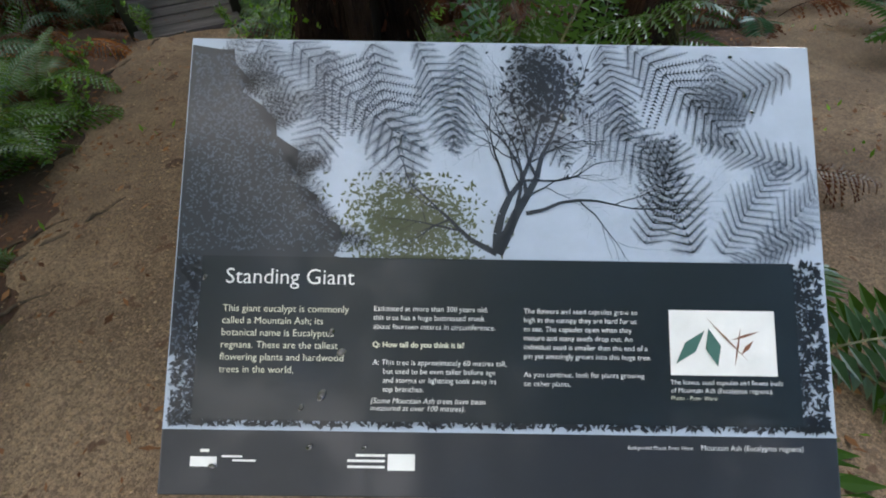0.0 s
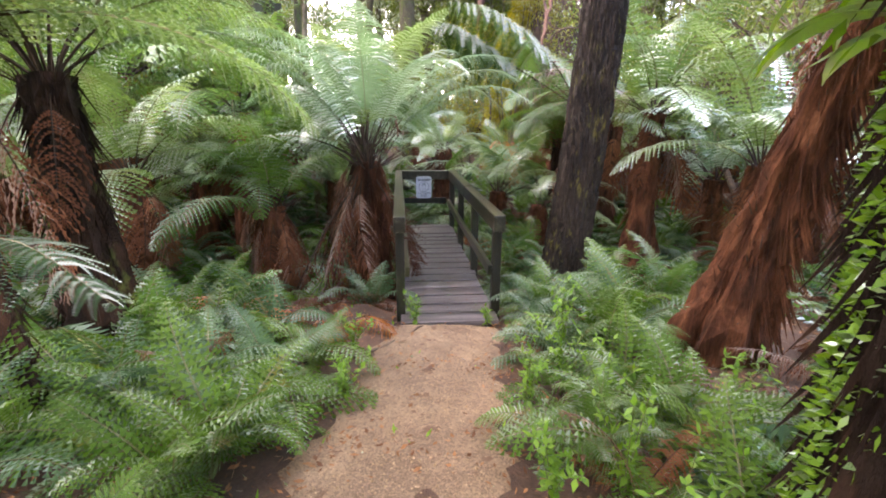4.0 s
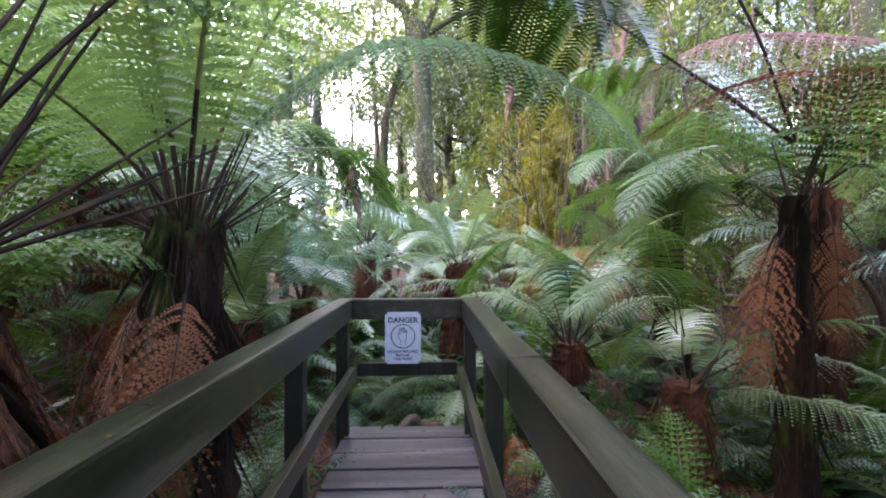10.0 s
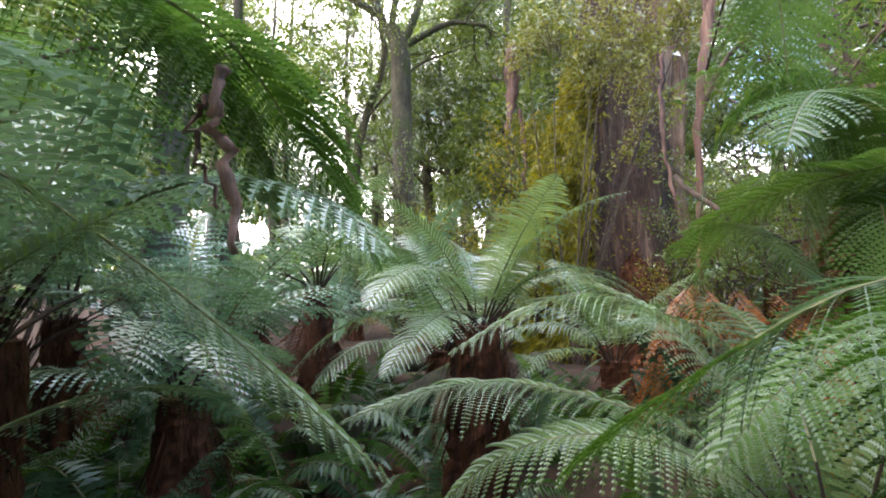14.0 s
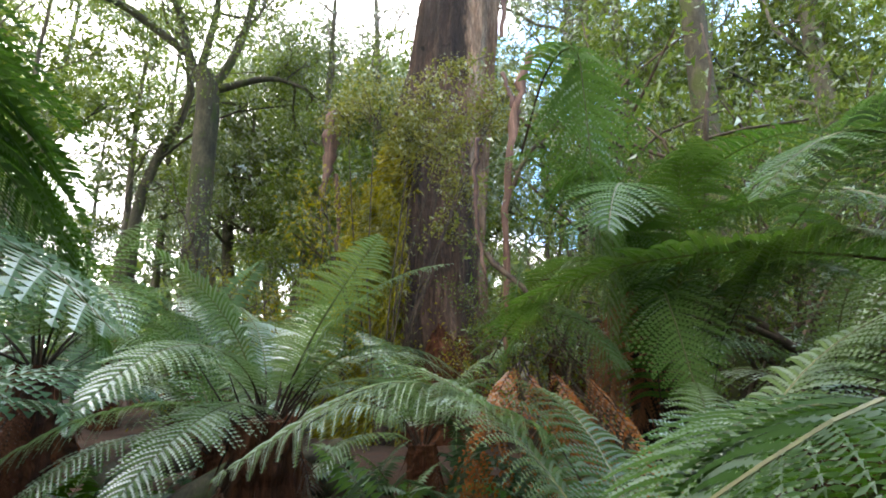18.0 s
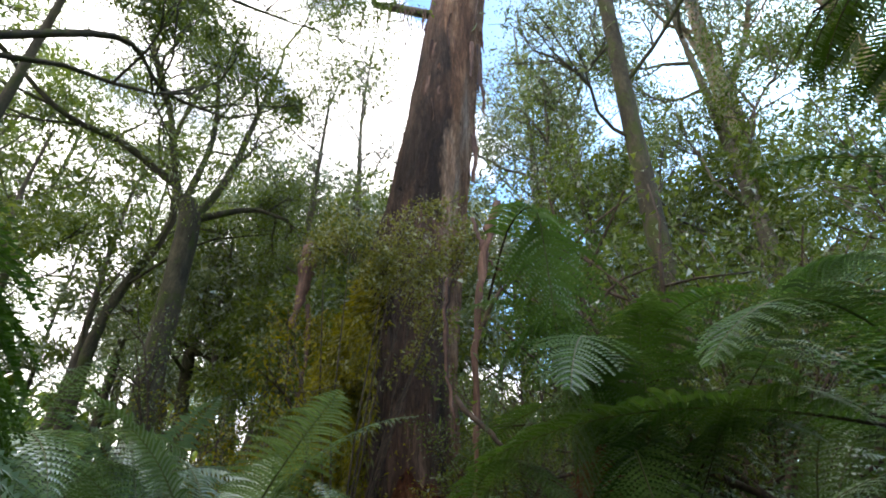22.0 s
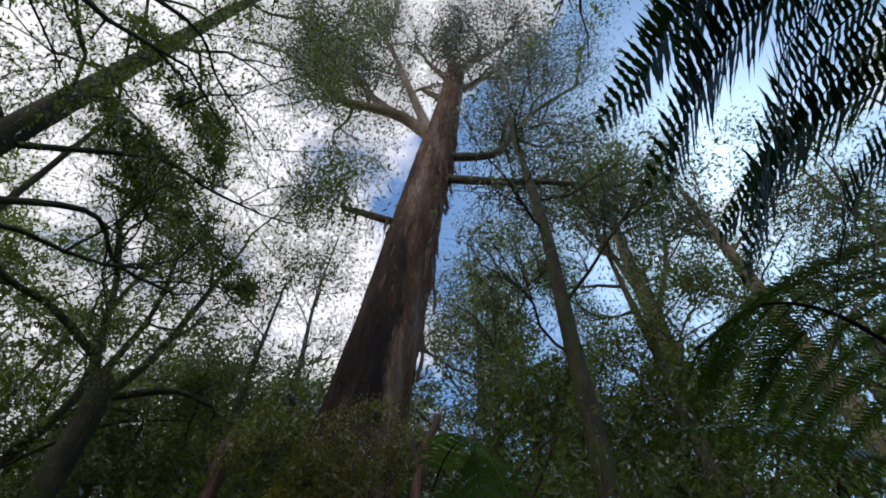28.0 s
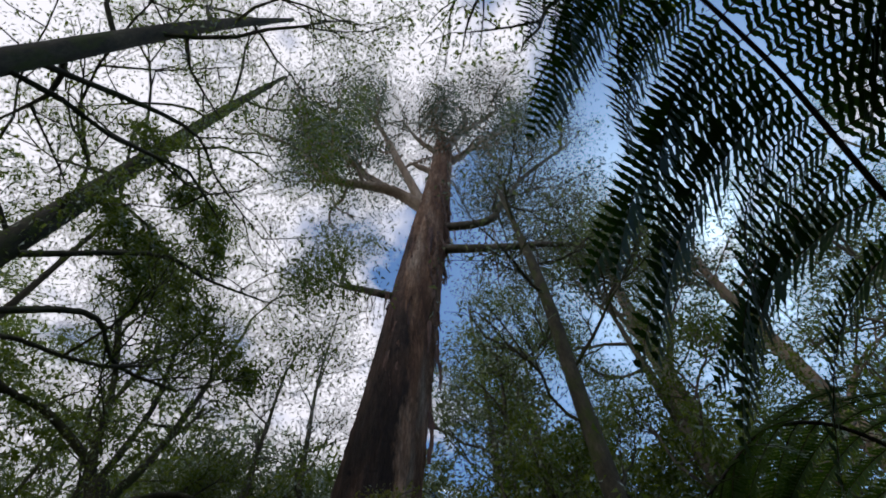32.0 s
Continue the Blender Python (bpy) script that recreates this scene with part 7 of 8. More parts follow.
stick([(-7.3, 11.7, 0.1), (-6.9, 12.4, 0.25), (-6.3, 13.4, 0.3), (-5.6, 14.6, 0.3)], 0.24, 520, "fallen mossy log under the ferns", M_MOSSY_LIMB, "log")
stick([(-8.6, 14.6, 0.25), (-7.2, 15.0, 0.3), (-5.9, 15.2, 0.35)], 0.2, 521, "fallen mossy log under the ferns", M_MOSSY_LIMB, "log")
stick([(-4.95, 8.65, -0.25), (-4.75, 8.85, -0.1), (-4.45, 9.1, -0.1)], 0.07, 522, "fallen dark branch beyond the lookout")
# bare dark branches among the shrubs
for k, rows in enumerate(([(-2.6, 13.9, 4.2), (-1.9, 13.6, 4.0), (-1.2, 13.3, 3.4), (-0.7, 13.2, 2.7)], [(-3.6, 12.9, 3.3), (-3.2, 12.7, 3.9), (-2.6, 12.6, 4.0), (-2.5, 12.6, 3.7)], [(-3.9, 12.9, 2.6), (-3.4, 12.6, 2.0), (-2.9, 12.5, 1.85)], [(-2.8, 12.8, 3.0), (-2.2, 12.6, 3.7), (-1.6, 12.5, 3.9)], [(-6.6, 8.4, 2.15), (-6.4, 8.8, 2.36), (-6.08, 9.24, 2.6)])):
    stick(rows, 0.028 if k < 3 else 0.016, 540 + k, "bare dark branch caught in the undergrowth")


def litter():
    """Fallen leaves and frond scraps over the floor, thinner on the track."""
    rng = np.random.default_rng(61)
    for name, n, mat, size, label in (("leaf_litter", 44000, M_LITTER, 0.045, "brown fallen leaves and bark scraps"), ("moss_tufts", 3500, M_HERB, 0.045, "small green seedlings and moss tufts")):
        x, y = rng.uniform(-8, 4, n), np.where(rng.random(n) < 0.2, rng.uniform(-5, 0, n), -0.5 + 12.5 * rng.random(n) ** 1.35)
        d = np.min([np.hypot(x - a, y - b) / w for a, b, w in ((-0.5, 0.2, 1.3), (-1.25, 1.2, 0.75), (-1.65, 2.1, 0.5), (-2.0, 3.2, 0.5), (-2.35, 4.3, 0.5), (1.5, -0.3, 0.9), (2.3, 1.4, 0.75), (2.9, 3.2, 0.7), (0.2, -1.2, 1.5))], axis=0)
        keep = rng.random(n) < np.where(d < 0.9, 0.12 if mat is M_LITTER else 0.01, np.where(d < 1.6, 1.0, 0.75))
        x, y = x[keep], y[keep]
        s = -0.465 * (x + 2.4) + 0.885 * (y - 4.55)
        r = 0.885 * (x + 2.4) + 0.465 * (y - 4.55)
        deck = (s > 0) & (s < 4.5) & (np.abs(r) < 0.42)
        off = ~deck | (rng.random(len(x)) < 0.3)
        x, y, deck = x[off], y[off], deck[off]
        z = np.where(deck, 0.006, ground(x, y) + 0.026)
        m = len(x)
        dirs = unit(rng, m) * np.array([1, 1, 0.22 if mat is M_LITTER else 0.9])
        if mat is M_HERB:
            dirs[:, 2] = np.abs(dirs[:, 2]) + 0.3
        dirs /= np.linalg.norm(dirs, axis=1)[:, None]
        side = np.cross(dirs, np.array([0, 0, 1.0]) + 0.5 * unit(rng, m))
        side /= np.linalg.norm(side, axis=1)[:, None]
        soup = Soup()
        L = size * rng.uniform(0.4, 1.5, m) * np.where(deck, 0.6, 1)
        rhombs(soup, np.column_stack([x, y, z + np.maximum(0, -dirs[:, 2] * L)]), dirs, side, L, L * rng.uniform(0.25, 0.5, m))
        thing(name, pose(0, 0, 0), label, "leaf litter" if mat is M_LITTER else "moss", kind="stuff", mesh=soup.mesh(name, [mat]))


def gravel():
    """Loose stones proud of the track."""
    rng = np.random.default_rng(62)
    soup = Soup()
    for a, b, w, n in ((-0.9, 0.5, 0.9, 900), (-1.25, 1.2, 0.7, 800), (-1.65, 2.1, 0.48, 500), (-2.0, 3.2, 0.45, 350), (-2.3, 4.1, 0.45, 250), (1.6, 0.8, 0.8, 700), (2.3, 1.6, 0.75, 450), (2.9, 3.2, 0.6, 200)):
        ang, rr = rng.uniform(0, 6.3, n), w * np.sqrt(rng.random(n))
        for x, y in zip(a + rr * np.cos(ang), b + rr * np.sin(ang)):
            k = rng.uniform(0.003, 0.009) * (1.6 if rng.random() < 0.08 else 1)
            q = rng.uniform(0.6, 1.2, (6, 1)) * np.array([(1, 0, 0), (0, 1, 0), (-1, 0, 0), (0, -1, 0), (0, 0, 0.75), (0, 0, -0.6)]) * k
            soup.add(q + [x, y, gz(x, y) + 0.024], [(0, 1, 4), (1, 2, 4), (2, 3, 4), (3, 0, 4), (1, 0, 5), (2, 1, 5), (3, 2, 5), (0, 3, 5)])
    thing("gravel", pose(0, 0, 0), "loose tan and grey gravel on the track", "gravel", kind="stuff", mesh=soup.mesh("gravel", [M_STONE]))


def rail_scraps():
    """Small fallen leaves and crumbs of bark on the handrails and the deck."""
    rng = np.random.default_rng(63)
    soup = Soup()
    n = 460
    side = rng.choice((-1, 1), n)
    x, y, z = side * (HALF + rng.uniform(0.015, 0.1, n)), rng.uniform(0.3, 4.4, n), np.full(n, 1.024)
    deck = rng.random(n) < 0.65
    x, y, z = np.where(deck, rng.uniform(-0.4, 0.4, n), x), y, np.where(deck, 0.008, z)
    P = np.array([DECK @ Vector(q) for q in np.column_stack([x, y, z])])
    d = unit(rng, n) * [1, 1, 0.12]
    d /= np.linalg.norm(d, axis=1)[:, None]
    sd = np.cross(d, [0, 0, 1.0])
    L = rng.uniform(0.006, 0.028, n)
    rhombs(soup, P, d, sd, L, L * rng.uniform(0.3, 0.6, n))
    thing("leaf_scraps", pose(0, 0, 0), "small brown leaf scraps on the handrails and deck", "leaf litter", kind="stuff", mesh=soup.mesh("leaf_scraps", [M_LITTER]))


litter()
gravel()
rail_scraps()


def herb(x, y, h, n, seed):
    """A leafy seedling: thin stems with pairs of soft bright leaves."""
    rng = np.random.default_rng(seed)
    plant = thing("seedling", pose(x, y, gz(x, y)), "bright green leafy seedling beside the track", "plant", "seedlings")
    leaves = Soup()
    for k in range(n):
        a, e = rng.uniform(0, 6.3), rng.uniform(0.1, 0.5)
        p = resample([(0, 0, 0), (np.cos(a) * e * 0.3 * h, np.sin(a) * e * 0.3 * h, h * 0.5), (np.cos(a) * e * h, np.sin(a) * e * h, h * rng.uniform(0.8, 1.05))], 8)
        soup = Soup()
        tube(soup, p, np.linspace(0.004, 0.0015, 8), 3)
        part("stem", soup.mesh("stem", [M_RACHIS]), None, plant)
        for i in range(2, 8):
            m = 5
            dirs = unit(rng, m) + [0, 0, 0.2]
            dirs /= np.linalg.norm(dirs, axis=1)[:, None]
            sd = np.cross(dirs, (0, 0, 1.0))
            sd /= np.linalg.norm(sd, axis=1)[:, None]
            rhombs(leaves, np.repeat(p[i][None], m, 0), dirs, sd, rng.uniform(0.03, 0.075, m), rng.uniform(0.015, 0.035, m))
    tagged(part("foliage", leaves.mesh("foliage", [M_HERB]), None, plant), kind="stuff")


for k, (x, y, h, n) in enumerate(((-1.35, 3.2, 0.5, 6), (-1.2, 3.7, 0.6, 6), (-1.3, 4.2, 0.7, 7), (-0.9, 3.4, 0.5, 5), (-0.75, 2.6, 0.55, 6), (-1.05, 2.4, 0.4, 5), (-0.6, 2.1, 0.6, 6), (-0.55, 1.75, 0.5, 5), (-2.7, 4.35, 0.3, 4), (-2.05, 4.6, 0.2, 3), (-0.3, 2.6, 0.6, 6), (0.1, 2.2, 0.45, 5), (-2.5, 2.9, 0.4, 5), (-2.8, 2.2, 0.4, 5), (-2.9, 3.6, 0.35, 4), (0.3, 3.0, 0.5, 6), (-0.2, 3.6, 0.5, 6))):
    herb(x, y, h, n, 700 + k)


# ---- signs ----
M_PANEL = plain("panel_dark_print", (0.02, 0.024, 0.032), 0.34, spec=0.35, coat=0.3)
M_PANEL_TEXT_FIELD = plain("panel_slate_print", (0.01, 0.016, 0.022), 0.34, spec=0.35, coat=0.3)
M_PHOTO_SKY = plain("panel_photo_pale_sky", (0.38, 0.45, 0.56), 0.34, spec=0.35, coat=0.3)
M_PHOTO_TREE = plain("panel_photo_dark_leaf", (0.022, 0.028, 0.038), 0.34, spec=0.35, coat=0.3)
M_PHOTO_GREY = plain("panel_photo_grey_leaf", (0.075, 0.095, 0.13), 0.34, spec=0.35, coat=0.3)
M_PHOTO_OLIVE = plain("panel_photo_olive_leaf", (0.1, 0.12, 0.07), 0.34, spec=0.35, coat=0.3)
M_WHITE = plain("white_print", (0.75, 0.76, 0.76), 0.35, coat=0.5)
M_CREAM = plain("cream_print", (0.62, 0.62, 0.5), 0.35, coat=0.5)
M_ALU = plain("brushed_sign_metal", (0.55, 0.56, 0.57), 0.35, 0.8)
M_SIGN = plain("danger_sign_face", (0.42, 0.45, 0.5), 0.4)
M_BLACK = plain("black_print", (0.012, 0.012, 0.014), 0.4)
M_PHOTO_STEM = plain("photo_red_stem", (0.22, 0.1, 0.06), 0.4)
M_PHOTO_BLUE_LEAF = plain("photo_blue_green_leaf", (0.05, 0.13, 0.11), 0.4)
M_DROP = plain("water_drop", (0.02, 0.022, 0.025), 0.05, coat=1.0)


def words(parent, text, x, y, size, material, name="lettering", lift=0.0022, align="LEFT", shear=0.0, thick=0.0, spacing=1.0, line=1.0):
    cu = bpy.data.curves.new(name, "FONT")
    cu.body, cu.size, cu.align_x, cu.shear, cu.offset, cu.space_character, cu.space_line = text, size, align, shear, thick - size * 0.004, spacing, line
    cu.resolution_u = 3
    cu.materials.append(material)
    ob = new(name, cu)
    ob.parent = parent
    ob.matrix_basis = pose(x, y, lift)
    return ob


def flat(parent, name, verts, faces, material, lift, label=""):
    return part(name, mesh_of(name, [(v[0], v[1], lift) for v in verts], faces, [material]), None, parent, label)


def rect(parent, name, x0, x1, y0, y1, material, lift, label=""):
    return flat(parent, name, [(x0, y0), (x1, y0), (x1, y1), (x0, y1)], [(0, 1, 2, 3)], material, lift, label)


def flat_frond(soup, x, y, ang, L, width, pairs, lim, curve=0.3, teeth=15):
    """A printed fern silhouette: a spine, side combs and their fine teeth, all in the sheet's plane, kept inside lim."""
    inside = lambda p, q: lim[0] < p < lim[1] and lim[2] < q < lim[3]

    def sliver(ax, ay, bx, by, w):
        if inside(ax, ay) and inside(bx, by):
            d = math.hypot(bx - ax, by - ay) or 1e-6
            nx, ny = -(by - ay) / d * w, (bx - ax) / d * w
            soup.add([(ax - nx, ay - ny, 0), (ax + nx, ay + ny, 0), (bx, by, 0)], [(0, 1, 2)])

    for i in range(pairs):
        u = (i + 0.5) / pairs
        a = ang + curve * u
        bx, by = x + L * u * math.cos(ang + curve * u * 0.5), y + L * u * math.sin(ang + curve * u * 0.5)
        sliver(bx, by, bx + L / pairs * 1.3 * math.cos(a), by + L / pairs * 1.3 * math.sin(a), L * 0.004)
        w = width * math.sin(math.pi * min(1, 0.1 + 0.88 * u ** 0.8)) ** 0.8 * (0.9 + 0.2 * math.sin(5.3 * i + 31 * y))
        for sg in (1, -1):
            d = a + sg * (0.95 + 0.22 * math.sin(12.9 * i + 7 * x + sg))
            cx, cy = math.cos(d), math.sin(d)
            sliver(bx, by, bx + w * cx, by + w * cy, L * 0.004)
            for k in range(teeth):
                q = w * (k + 0.5) / teeth
                h = L / pairs * 0.62 * (1.02 - k / teeth) ** 0.5
                for s2 in (1, -1):
                    e = d + s2 * 1.1
                    sliver(bx + q * cx, by + q * cy, bx + q * cx + h * math.cos(e), by + q * cy + h * math.sin(e), w / teeth * 0.2)


def flat_branch(soup, rng, x, y, ang, L, w, depth, lim):
    px, py = x, y
    for k in range(6):
        ang += rng.uniform(-0.28, 0.28)
        qx, qy = px + L / 6 * math.cos(ang), py + L / 6 * math.sin(ang)
        if not (lim[0] < qx < lim[1] and lim[2] < qy < lim[3]):
            return
        nx, ny = -math.sin(ang), math.cos(ang)
        a, b = w * (1 - k / 8), w * (1 - (k + 1) / 8)
        soup.add([(px - nx * a, py - ny * a, 0), (px + nx * a, py + ny * a, 0), (qx + nx * b, qy + ny * b, 0), (qx - nx * b, qy - ny * b, 0)], [(0, 1, 2, 3)])
        px, py = qx, qy
        if depth and k > 1 and rng.random() < 0.75:
            flat_branch(soup, rng, px, py, ang + rng.choice((-1, 1)) * rng.uniform(0.4, 1.0), L * 0.6, b * 0.6, depth - 1, lim)
    if depth:
        flat_branch(soup, rng, px, py, ang, L * 0.6, w * 0.3, depth - 1, lim)


def flat_leaves(soup, rng, n, spot, size, lim):
    for _ in range(n):
        x, y = spot(rng)
        if lim[0] + size < x < lim[1] - size and lim[2] + size < y < lim[3] - size:
            a, L = rng.uniform(0, 6.3), size * rng.uniform(0.5, 1.0)
            c, s = math.cos(a) * L, math.sin(a) * L
            soup.add([(x - c, y - s, 0), (x + s * 0.4, y - c * 0.4, 0), (x + c, y + s, 0), (x - s * 0.4, y + c * 0.4, 0)], [(0, 1, 2, 3)])


def make_panel():
    W, H = 0.588, 0.4149
    tilt = 35.55
    sign = thing("information_sign", pose(0.049, 0.2801, 1.6056, tilt, 0, 0) @ pose(0, 0, 0, 0, 0.65, -1.13), "wet dark information panel about a giant tree, on a post", "sign")
    hw, hh = W / 2, H / 2
    bm = bmesh.new()
    box(bm, -hw, hw, -hh, hh, -0.006, 0.0, 0.0015)
    part("board", bm, M_PANEL, sign, "dark printed board with thin pale edge")
    bm = bmesh.new()
    box(bm, -hw - 0.0012, hw + 0.0012, -hh - 0.0012, hh + 0.0012, -0.009, -0.0045, 0.001)
    part("backing_plate", bm, M_ALU, sign)
    bm = bmesh.new()
    box(bm, -0.045, 0.045, -0.045, 0.045, -1.55, 0.0, 0.005)
    part("post", bm, M_POST, sign, "square timber post", pose(0, 0.0, -0.012, -tilt, 0, 0) @ pose(0, 0.0, -0.05))
    X = lambda u: -hw + u * W
    Y = lambda v: hh - v * H
    # the photograph: pale sky with leaf and branch silhouettes
    top, low = Y(0.003), Y(0.868)
    lim = (-hw + 0.001, hw - 0.001, low, top)
    photo = rect(sign, "photograph", lim[0], lim[1], low, top, M_PHOTO_SKY, 0.0006, "printed photograph of branches and fern fronds against sky")
    rng = random.Random(6)
    grey, dark, olive = Soup(), Soup(), Soup()
    flat_leaves(olive, rng, 2200, lambda r: (X(0.36 + r.gauss(0, 0.048)), Y(0.425 + 0.05 * max(-2.2, min(1.5, r.gauss(0, 1))))), 0.0035, lim)
    part("photo_bush", olive.mesh("photo_bush", [M_PHOTO_OLIVE]), None, photo, at=pose(0, 0, 0.0009))
    for u, v, ang, L, wide, tone in ((0.16, 0.0, -48, 0.17, 0.3, 0), (0.11, 0.0, -60, 0.1, 0.32, 0), (0.29, 0.0, -80, 0.15, 0.3, 1), (0.36, 0.0, -62, 0.12, 0.3, 0), (0.44, 0.0, -95, 0.11, 0.32, 1), (0.53, 0.0, -80, 0.13, 0.34, 1), (0.58, 0.0, -105, 0.12, 0.34, 1),
                                   (0.66, 0.0, -70, 0.1, 0.34, 1), (0.7, 0.0, -38, 0.14, 0.36, 1), (0.6, 0.14, -28, 0.13, 0.32, 1), (0.97, 0.06, -150, 0.11, 0.36, 1), (0.99, 0.3, 160, 0.11, 0.26, 0), (0.8, 0.49, 108, 0.12, 0.34, 1), (0.72, 0.47, 62, 0.11, 0.34, 1),
                                   (0.84, 0.49, 62, 0.11, 0.3, 1), (0.9, 0.49, 50, 0.11, 0.3, 0), (0.99, 0.42, 215, 0.09, 0.3, 0), (0.22, 0.02, -85, 0.12, 0.3, 0), (0.83, 0.02, -75, 0.08, 0.3, 0)):
        flat_frond(dark if tone and wide > 0.33 else grey, X(u), Y(v), radians(ang), L, L * wide, 16, lim, rng.uniform(-0.4, 0.4))
    part("photo_fern", grey.mesh("photo_fern", [M_PHOTO_GREY]), None, photo, at=pose(0, 0, 0.0012))
    # the dark tree along one side, with a feathery edge
    edge = [(0.004, 0.02), (0.05, 0.03)] + [(0.06 + 0.2 * q ** 0.95 + rng.uniform(-0.02, 0.02), 0.03 + 0.47 * q) for q in [i / 14 for i in range(15)]] + [(0.262, 0.505), (0.07, 0.51), (0.05, 0.6), (0.02, 0.7), (0.004, 0.72)]
    dark.add([(X(u), Y(v), 0) for u, v in edge], [tuple(range(len(edge) - 1, -1, -1))])
    for k in range(40):
        q = rng.random()
        flat_frond(dark, X(0.05 + 0.2 * q ** 0.95), Y(0.04 + 0.46 * q), rng.uniform(-1.0, 1.0), rng.uniform(0.025, 0.05), 0.012, 8, lim, rng.uniform(-0.6, 0.6))
    flat_leaves(dark, rng, 1500, lambda r: (X(r.random()), Y(0.852 + r.uniform(-0.02, 0.018))), 0.0045, lim)
    flat_leaves(dark, rng, 700, lambda r: (X(r.uniform(0.0, 0.05)), Y(r.uniform(0.5, 0.86))), 0.0045, lim)
    flat_leaves(dark, rng, 800, lambda r: (X(r.uniform(0.94, 1.0)), Y(r.uniform(0.5, 0.86))), 0.0045, lim)
    flat_leaves(dark, rng, 700, lambda r: (X(0.57 + r.gauss(0, 0.03)), Y(0.1 + r.gauss(0, 0.06))), 0.004, lim)
    for a, L, w in ((1.2, 0.12, 0.0055), (1.75, 0.11, 0.0045), (2.4, 0.08, 0.003), (0.8, 0.1, 0.003)):
        flat_branch(dark, rng, X(0.495), Y(0.49), a, L, w, 4, lim)
    flat_branch(dark, rng, X(0.54), Y(0.4), 0.2, 0.1, 0.002, 4, lim)
    part("photo_tree", dark.mesh("photo_tree", [M_PHOTO_TREE]), None, photo, at=pose(0, 0, 0.0015))
    gaps = Soup()
    flat_leaves(gaps, rng, 1900, lambda r: (lambda q: (X(0.01 + r.random() * (0.06 + 0.2 * q ** 1.25)), Y(0.04 + 0.45 * q)))(r.random() ** 0.8), 0.0022, lim)
    flat_leaves(gaps, rng, 260, lambda r: (X(r.uniform(0.0, 0.05)), Y(r.uniform(0.5, 0.86))), 0.0028, lim)
    tagged(part("photo_glint", gaps.mesh("photo_glint", [M_PHOTO_GREY]), None, photo, "pale gaps between the printed leaves", at=pose(0, 0, 0.00175)), kind="stuff")
    # the text field
    rect(sign, "text_field", X(0.044), X(0.949), Y(0.847), Y(0.503), M_PANEL_TEXT_FIELD, 0.0019)
    T = lambda s, u, v, k, m=M_WHITE, **q: words(sign, s, X(u), Y(v), k, m, **q)
    T("Standing Giant", 0.081, 0.562, 0.0197, name="heading")
    T("This giant eucalypt is commonly\ncalled a Mountain Ash; its\nbotanical name is Eucalyptus\nregnans. These are the tallest\nflowering plants and hardwood\ntrees in the world.", 0.08, 0.622, 0.0087, M_CREAM, name="paragraph", line=1.22)
    T("Estimated at more than 300 years old,\nthis tree has a huge buttressed trunk\nabout fourteen metres in circumference.", 0.308, 0.617, 0.0066, name="paragraph", line=1.2)
    T("Q: How tall do you think it is?", 0.308, 0.693, 0.0066, M_CREAM, name="paragraph", thick=0.0002)
    T("A: This tree is approximately 60 metres tall,\n     but used to be even taller before age\n     and storms or lightning took away its\n     top branches.", 0.309, 0.73, 0.0066, name="paragraph", line=1.16)
    T("(Some Mountain Ash trees have been\nmeasured at over 100 metres).", 0.307, 0.809, 0.0066, name="paragraph", shear=0.2, line=0.95)
    T("The flowers and seed capsules grow so\nhigh in the canopy they are hard for us\nto see. The capsules open when they\nmature and many seeds drop out. An\nindividual seed is smaller than the end of a\npin yet amazingly grows into this huge tree.\n\nAs you continue, look for plants growing\non other plants.", 0.535, 0.618, 0.0064, name="paragraph", line=1.23)
    rect(sign, "inset_photograph", X(0.755), X(0.915), Y(0.743), Y(0.606), M_WHITE, 0.0021, "white inset picture of leaves and seed capsules")
    for u0, v0, du, dv, w, m in ((0.752, 0.71, 0.045, 0.07, 0.006, M_PHOTO_BLUE_LEAF), (0.815, 0.715, -0.012, 0.08, 0.007, M_PHOTO_BLUE_LEAF), (0.80, 0.612, 0.06, -0.09, 0.0008, M_PHOTO_STEM), (0.84, 0.715, 0.012, 0.085, 0.0009, M_PHOTO_STEM), (0.835, 0.66, 0.045, 0.02, 0.0012, M_PHOTO_STEM), (0.85, 0.69, 0.02, 0.03, 0.002, M_PHOTO_STEM)):
        x0, y0, x1, y1 = X(u0 + 0.011), Y(v0 + 0.009), X(u0 + du + 0.011), Y(v0 - dv + 0.009)
        L = math.hypot(x1 - x0, y1 - y0)
        nx, ny = -(y1 - y0) / L * w, (x1 - x0) / L * w
        flat(sign, "printed_leaf", [(x0, y0), ((x0 + x1) / 2 + nx, (y0 + y1) / 2 + ny), (x1, y1), ((x0 + x1) / 2 - nx, (y0 + y1) / 2 - ny)], [(0, 1, 2, 3)], m, 0.0026)
    T("The leaves, seed capsules and flower buds\nof Mountain Ash (Eucalyptus regnans).", 0.754, 0.762, 0.0058, name="caption", line=1.2)
    T("Photo - Peter Ware", 0.753, 0.794, 0.005, M_CREAM, name="caption", shear=0.2)
    T("Background Photo: Peter Ware", 0.688, 0.896, 0.0044, name="caption", lift=0.001)
    T("Mountain Ash (Eucalyptus regnans)", 0.796, 0.896, 0.0063, name="caption", lift=0.001)
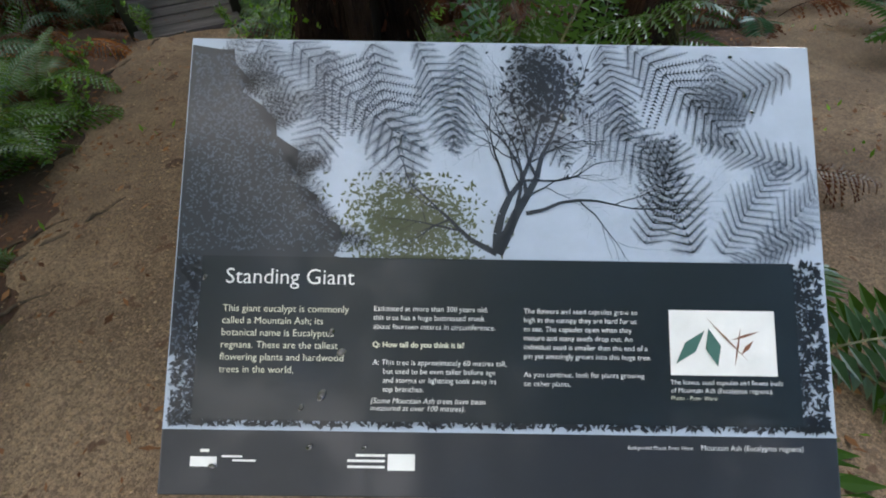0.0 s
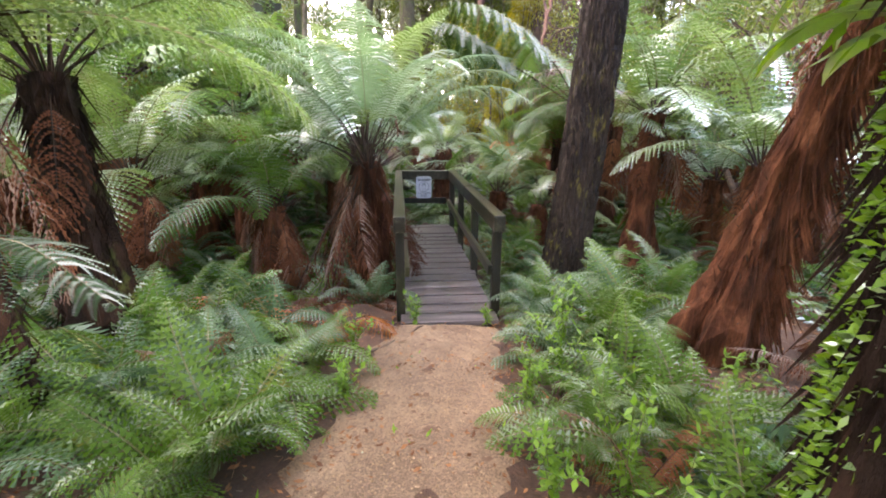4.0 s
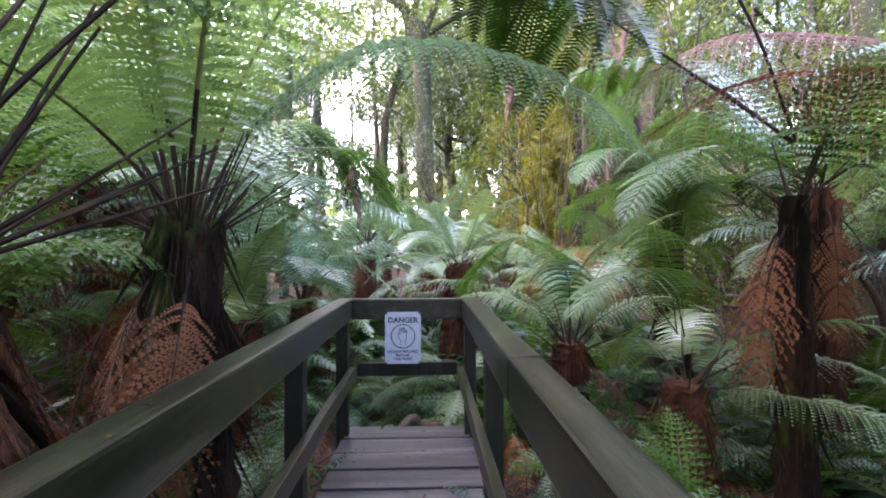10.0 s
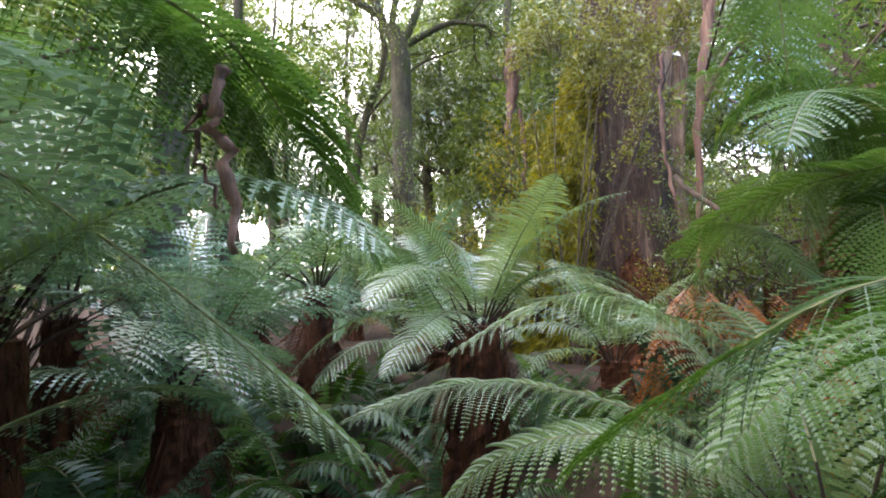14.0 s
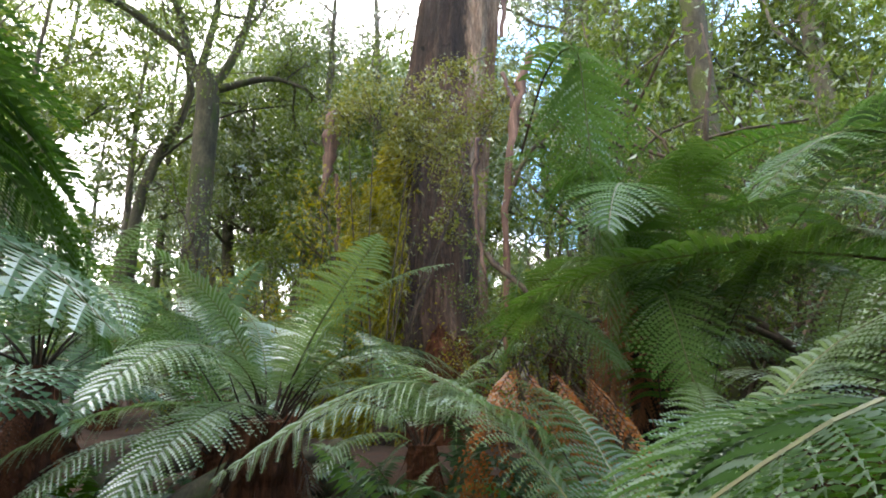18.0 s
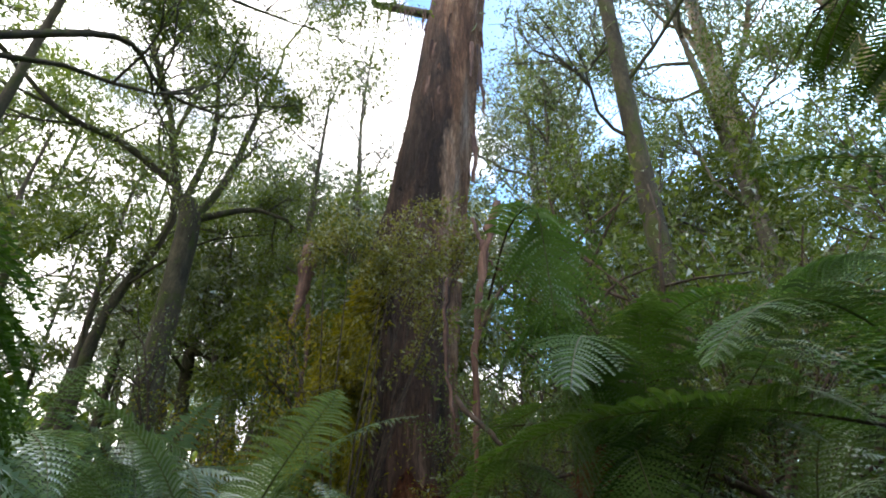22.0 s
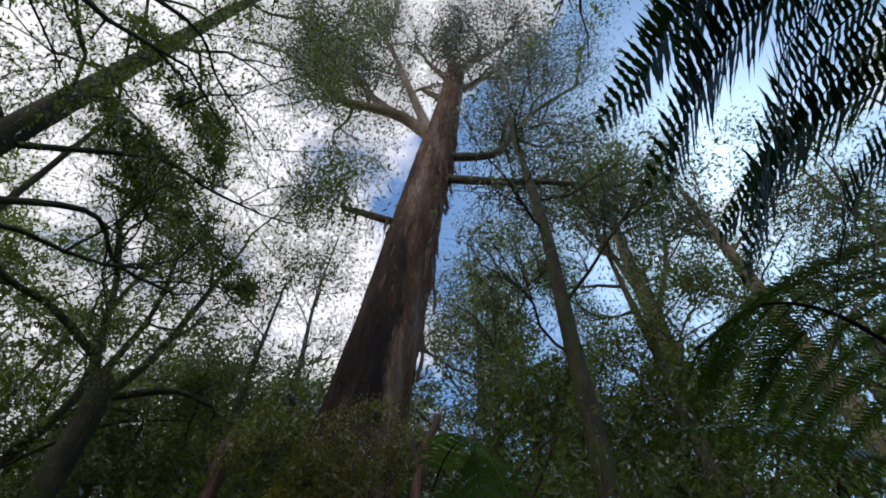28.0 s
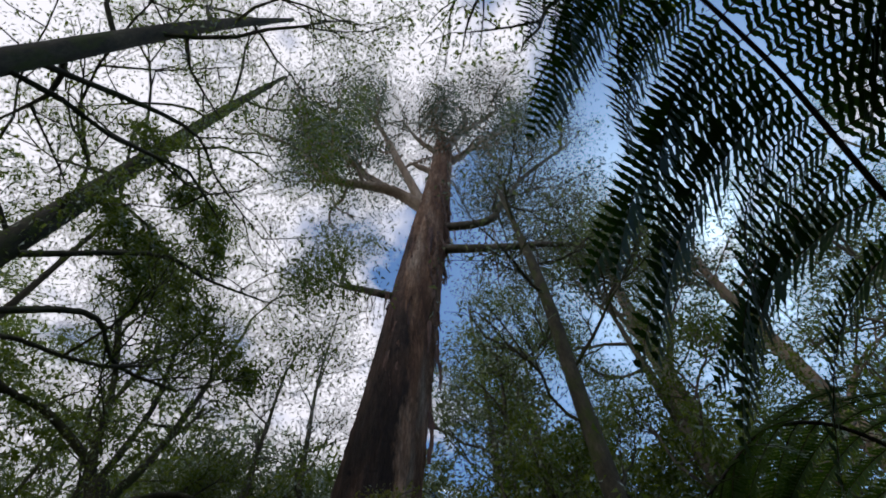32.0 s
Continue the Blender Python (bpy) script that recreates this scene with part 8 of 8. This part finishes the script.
    # emblems as plain shapes
    for u0, u1, v0, v1 in ((0.046, 0.085, 0.915, 0.935), (0.06, 0.073, 0.9, 0.906), (0.092, 0.122, 0.912, 0.916), (0.108, 0.142, 0.92, 0.924), (0.335, 0.375, 0.905, 0.938), (0.288, 0.331, 0.906, 0.911), (0.276, 0.331, 0.917, 0.922), (0.276, 0.331, 0.929, 0.934)):
        rect(sign, "emblem_bar", X(u0), X(u1), Y(v1 + 0.007), Y(v0 + 0.007), M_WHITE, 0.0008)
    for u, v, k in ((0.245, 0.663, 5), (0.262, 0.705, 6), (0.235, 0.795, 7), (0.205, 0.82, 4), (0.05, 0.55, 4), (0.62, 0.1, 4), (0.89, 0.12, 4), (0.9, 0.16, 3), (0.86, 0.09, 3), (0.87, 0.03, 3), (0.6, 0.18, 5), (0.22, 0.9, 4), (0.08, 0.94, 4), (0.3, 0.9, 3)):
        bm = bmesh.new()
        bmesh.ops.create_icosphere(bm, subdivisions=2, radius=0.0007 * k)
        for v_ in bm.verts:
            v_.co = Vector((v_.co.x * rng.uniform(1.0, 1.4), v_.co.y * 0.8, v_.co.z * 0.25))
        part("speck", bm, M_DROP, sign, "dark wet speck", pose(X(u), Y(v), 0.002, 0, 0, rng.uniform(0, 180)))


make_panel()


def make_danger_sign():
    sign = thing("danger_sign", DECK @ pose(-0.03, RAIL_Y - 0.006, 0.72, 90, 0, 0), "pale grey metal danger sign fixed to the end rail", "sign")
    w, h = 0.138, 0.2
    bm = bmesh.new()
    box(bm, -w, w, -h, h, -0.0015, 0.0015)
    bmesh.ops.bevel(bm, geom=[e for e in bm.edges if abs(e.verts[0].co.z - e.verts[1].co.z) > 0.001], offset=0.018, segments=4, affect="EDGES")
    part("plate", bm, M_SIGN, sign)
    T = lambda s, y, k, **q: words(sign, s, 0, y, k, M_BLACK, align="CENTER", **q)
    T("DANGER", 0.118, 0.058, name="heading", thick=0.0022)
    T("DO NOT PROCEED\nBEYOND\nTHIS POINT", -0.115, 0.027, name="paragraph", thick=0.0009, line=1.05)
    soup = Soup()
    n = 48
    a = np.linspace(0, 2 * np.pi, n, endpoint=False)
    ring = [np.column_stack([np.cos(a) * r, np.sin(a) * r, np.full(n, 0)]) for r in (0.087, 0.0945)]
    soup.add(np.vstack(ring), [(i, (i + 1) % n, n + (i + 1) % n, n + i) for i in range(n)])
    part("ring", soup.mesh("ring", [M_BLACK]), None, sign, at=pose(0, 0.012, 0.0022))
    # raised palm, in outline
    pts = [(-0.022, -0.07), (-0.018, -0.035), (-0.038, 0.0), (-0.036, 0.02), (-0.028, 0.018), (-0.026, 0.055), (-0.018, 0.058), (-0.014, 0.025), (-0.012, 0.068), (-0.003, 0.07), (0.0, 0.026), (0.006, 0.066), (0.014, 0.064), (0.013, 0.02), (0.022, 0.05), (0.029, 0.047), (0.026, -0.01), (0.018, -0.04), (0.02, -0.07)]
    soup = Soup()
    for (x0, y0), (x1, y1) in zip(pts, pts[1:]):
        L = math.hypot(x1 - x0, y1 - y0)
        nx, ny = -(y1 - y0) / L * 0.0022, (x1 - x0) / L * 0.0022
        soup.add([(x0 - nx, y0 - ny, 0), (x0 + nx, y0 + ny, 0), (x1 + nx, y1 + ny, 0), (x1 - nx, y1 - ny, 0)], [(0, 1, 2, 3)])
    part("palm_symbol", soup.mesh("palm_symbol", [M_BLACK]), None, sign, at=pose(0, 0.012, 0.0024))
    for y in (0.18, -0.18):
        bm = bmesh.new()
        bmesh.ops.create_cone(bm, cap_ends=True, segments=12, radius1=0.006, radius2=0.004, depth=0.004)
        part("screw", bm, M_ALU, sign, at=pose(0, y, 0.003))


make_danger_sign()
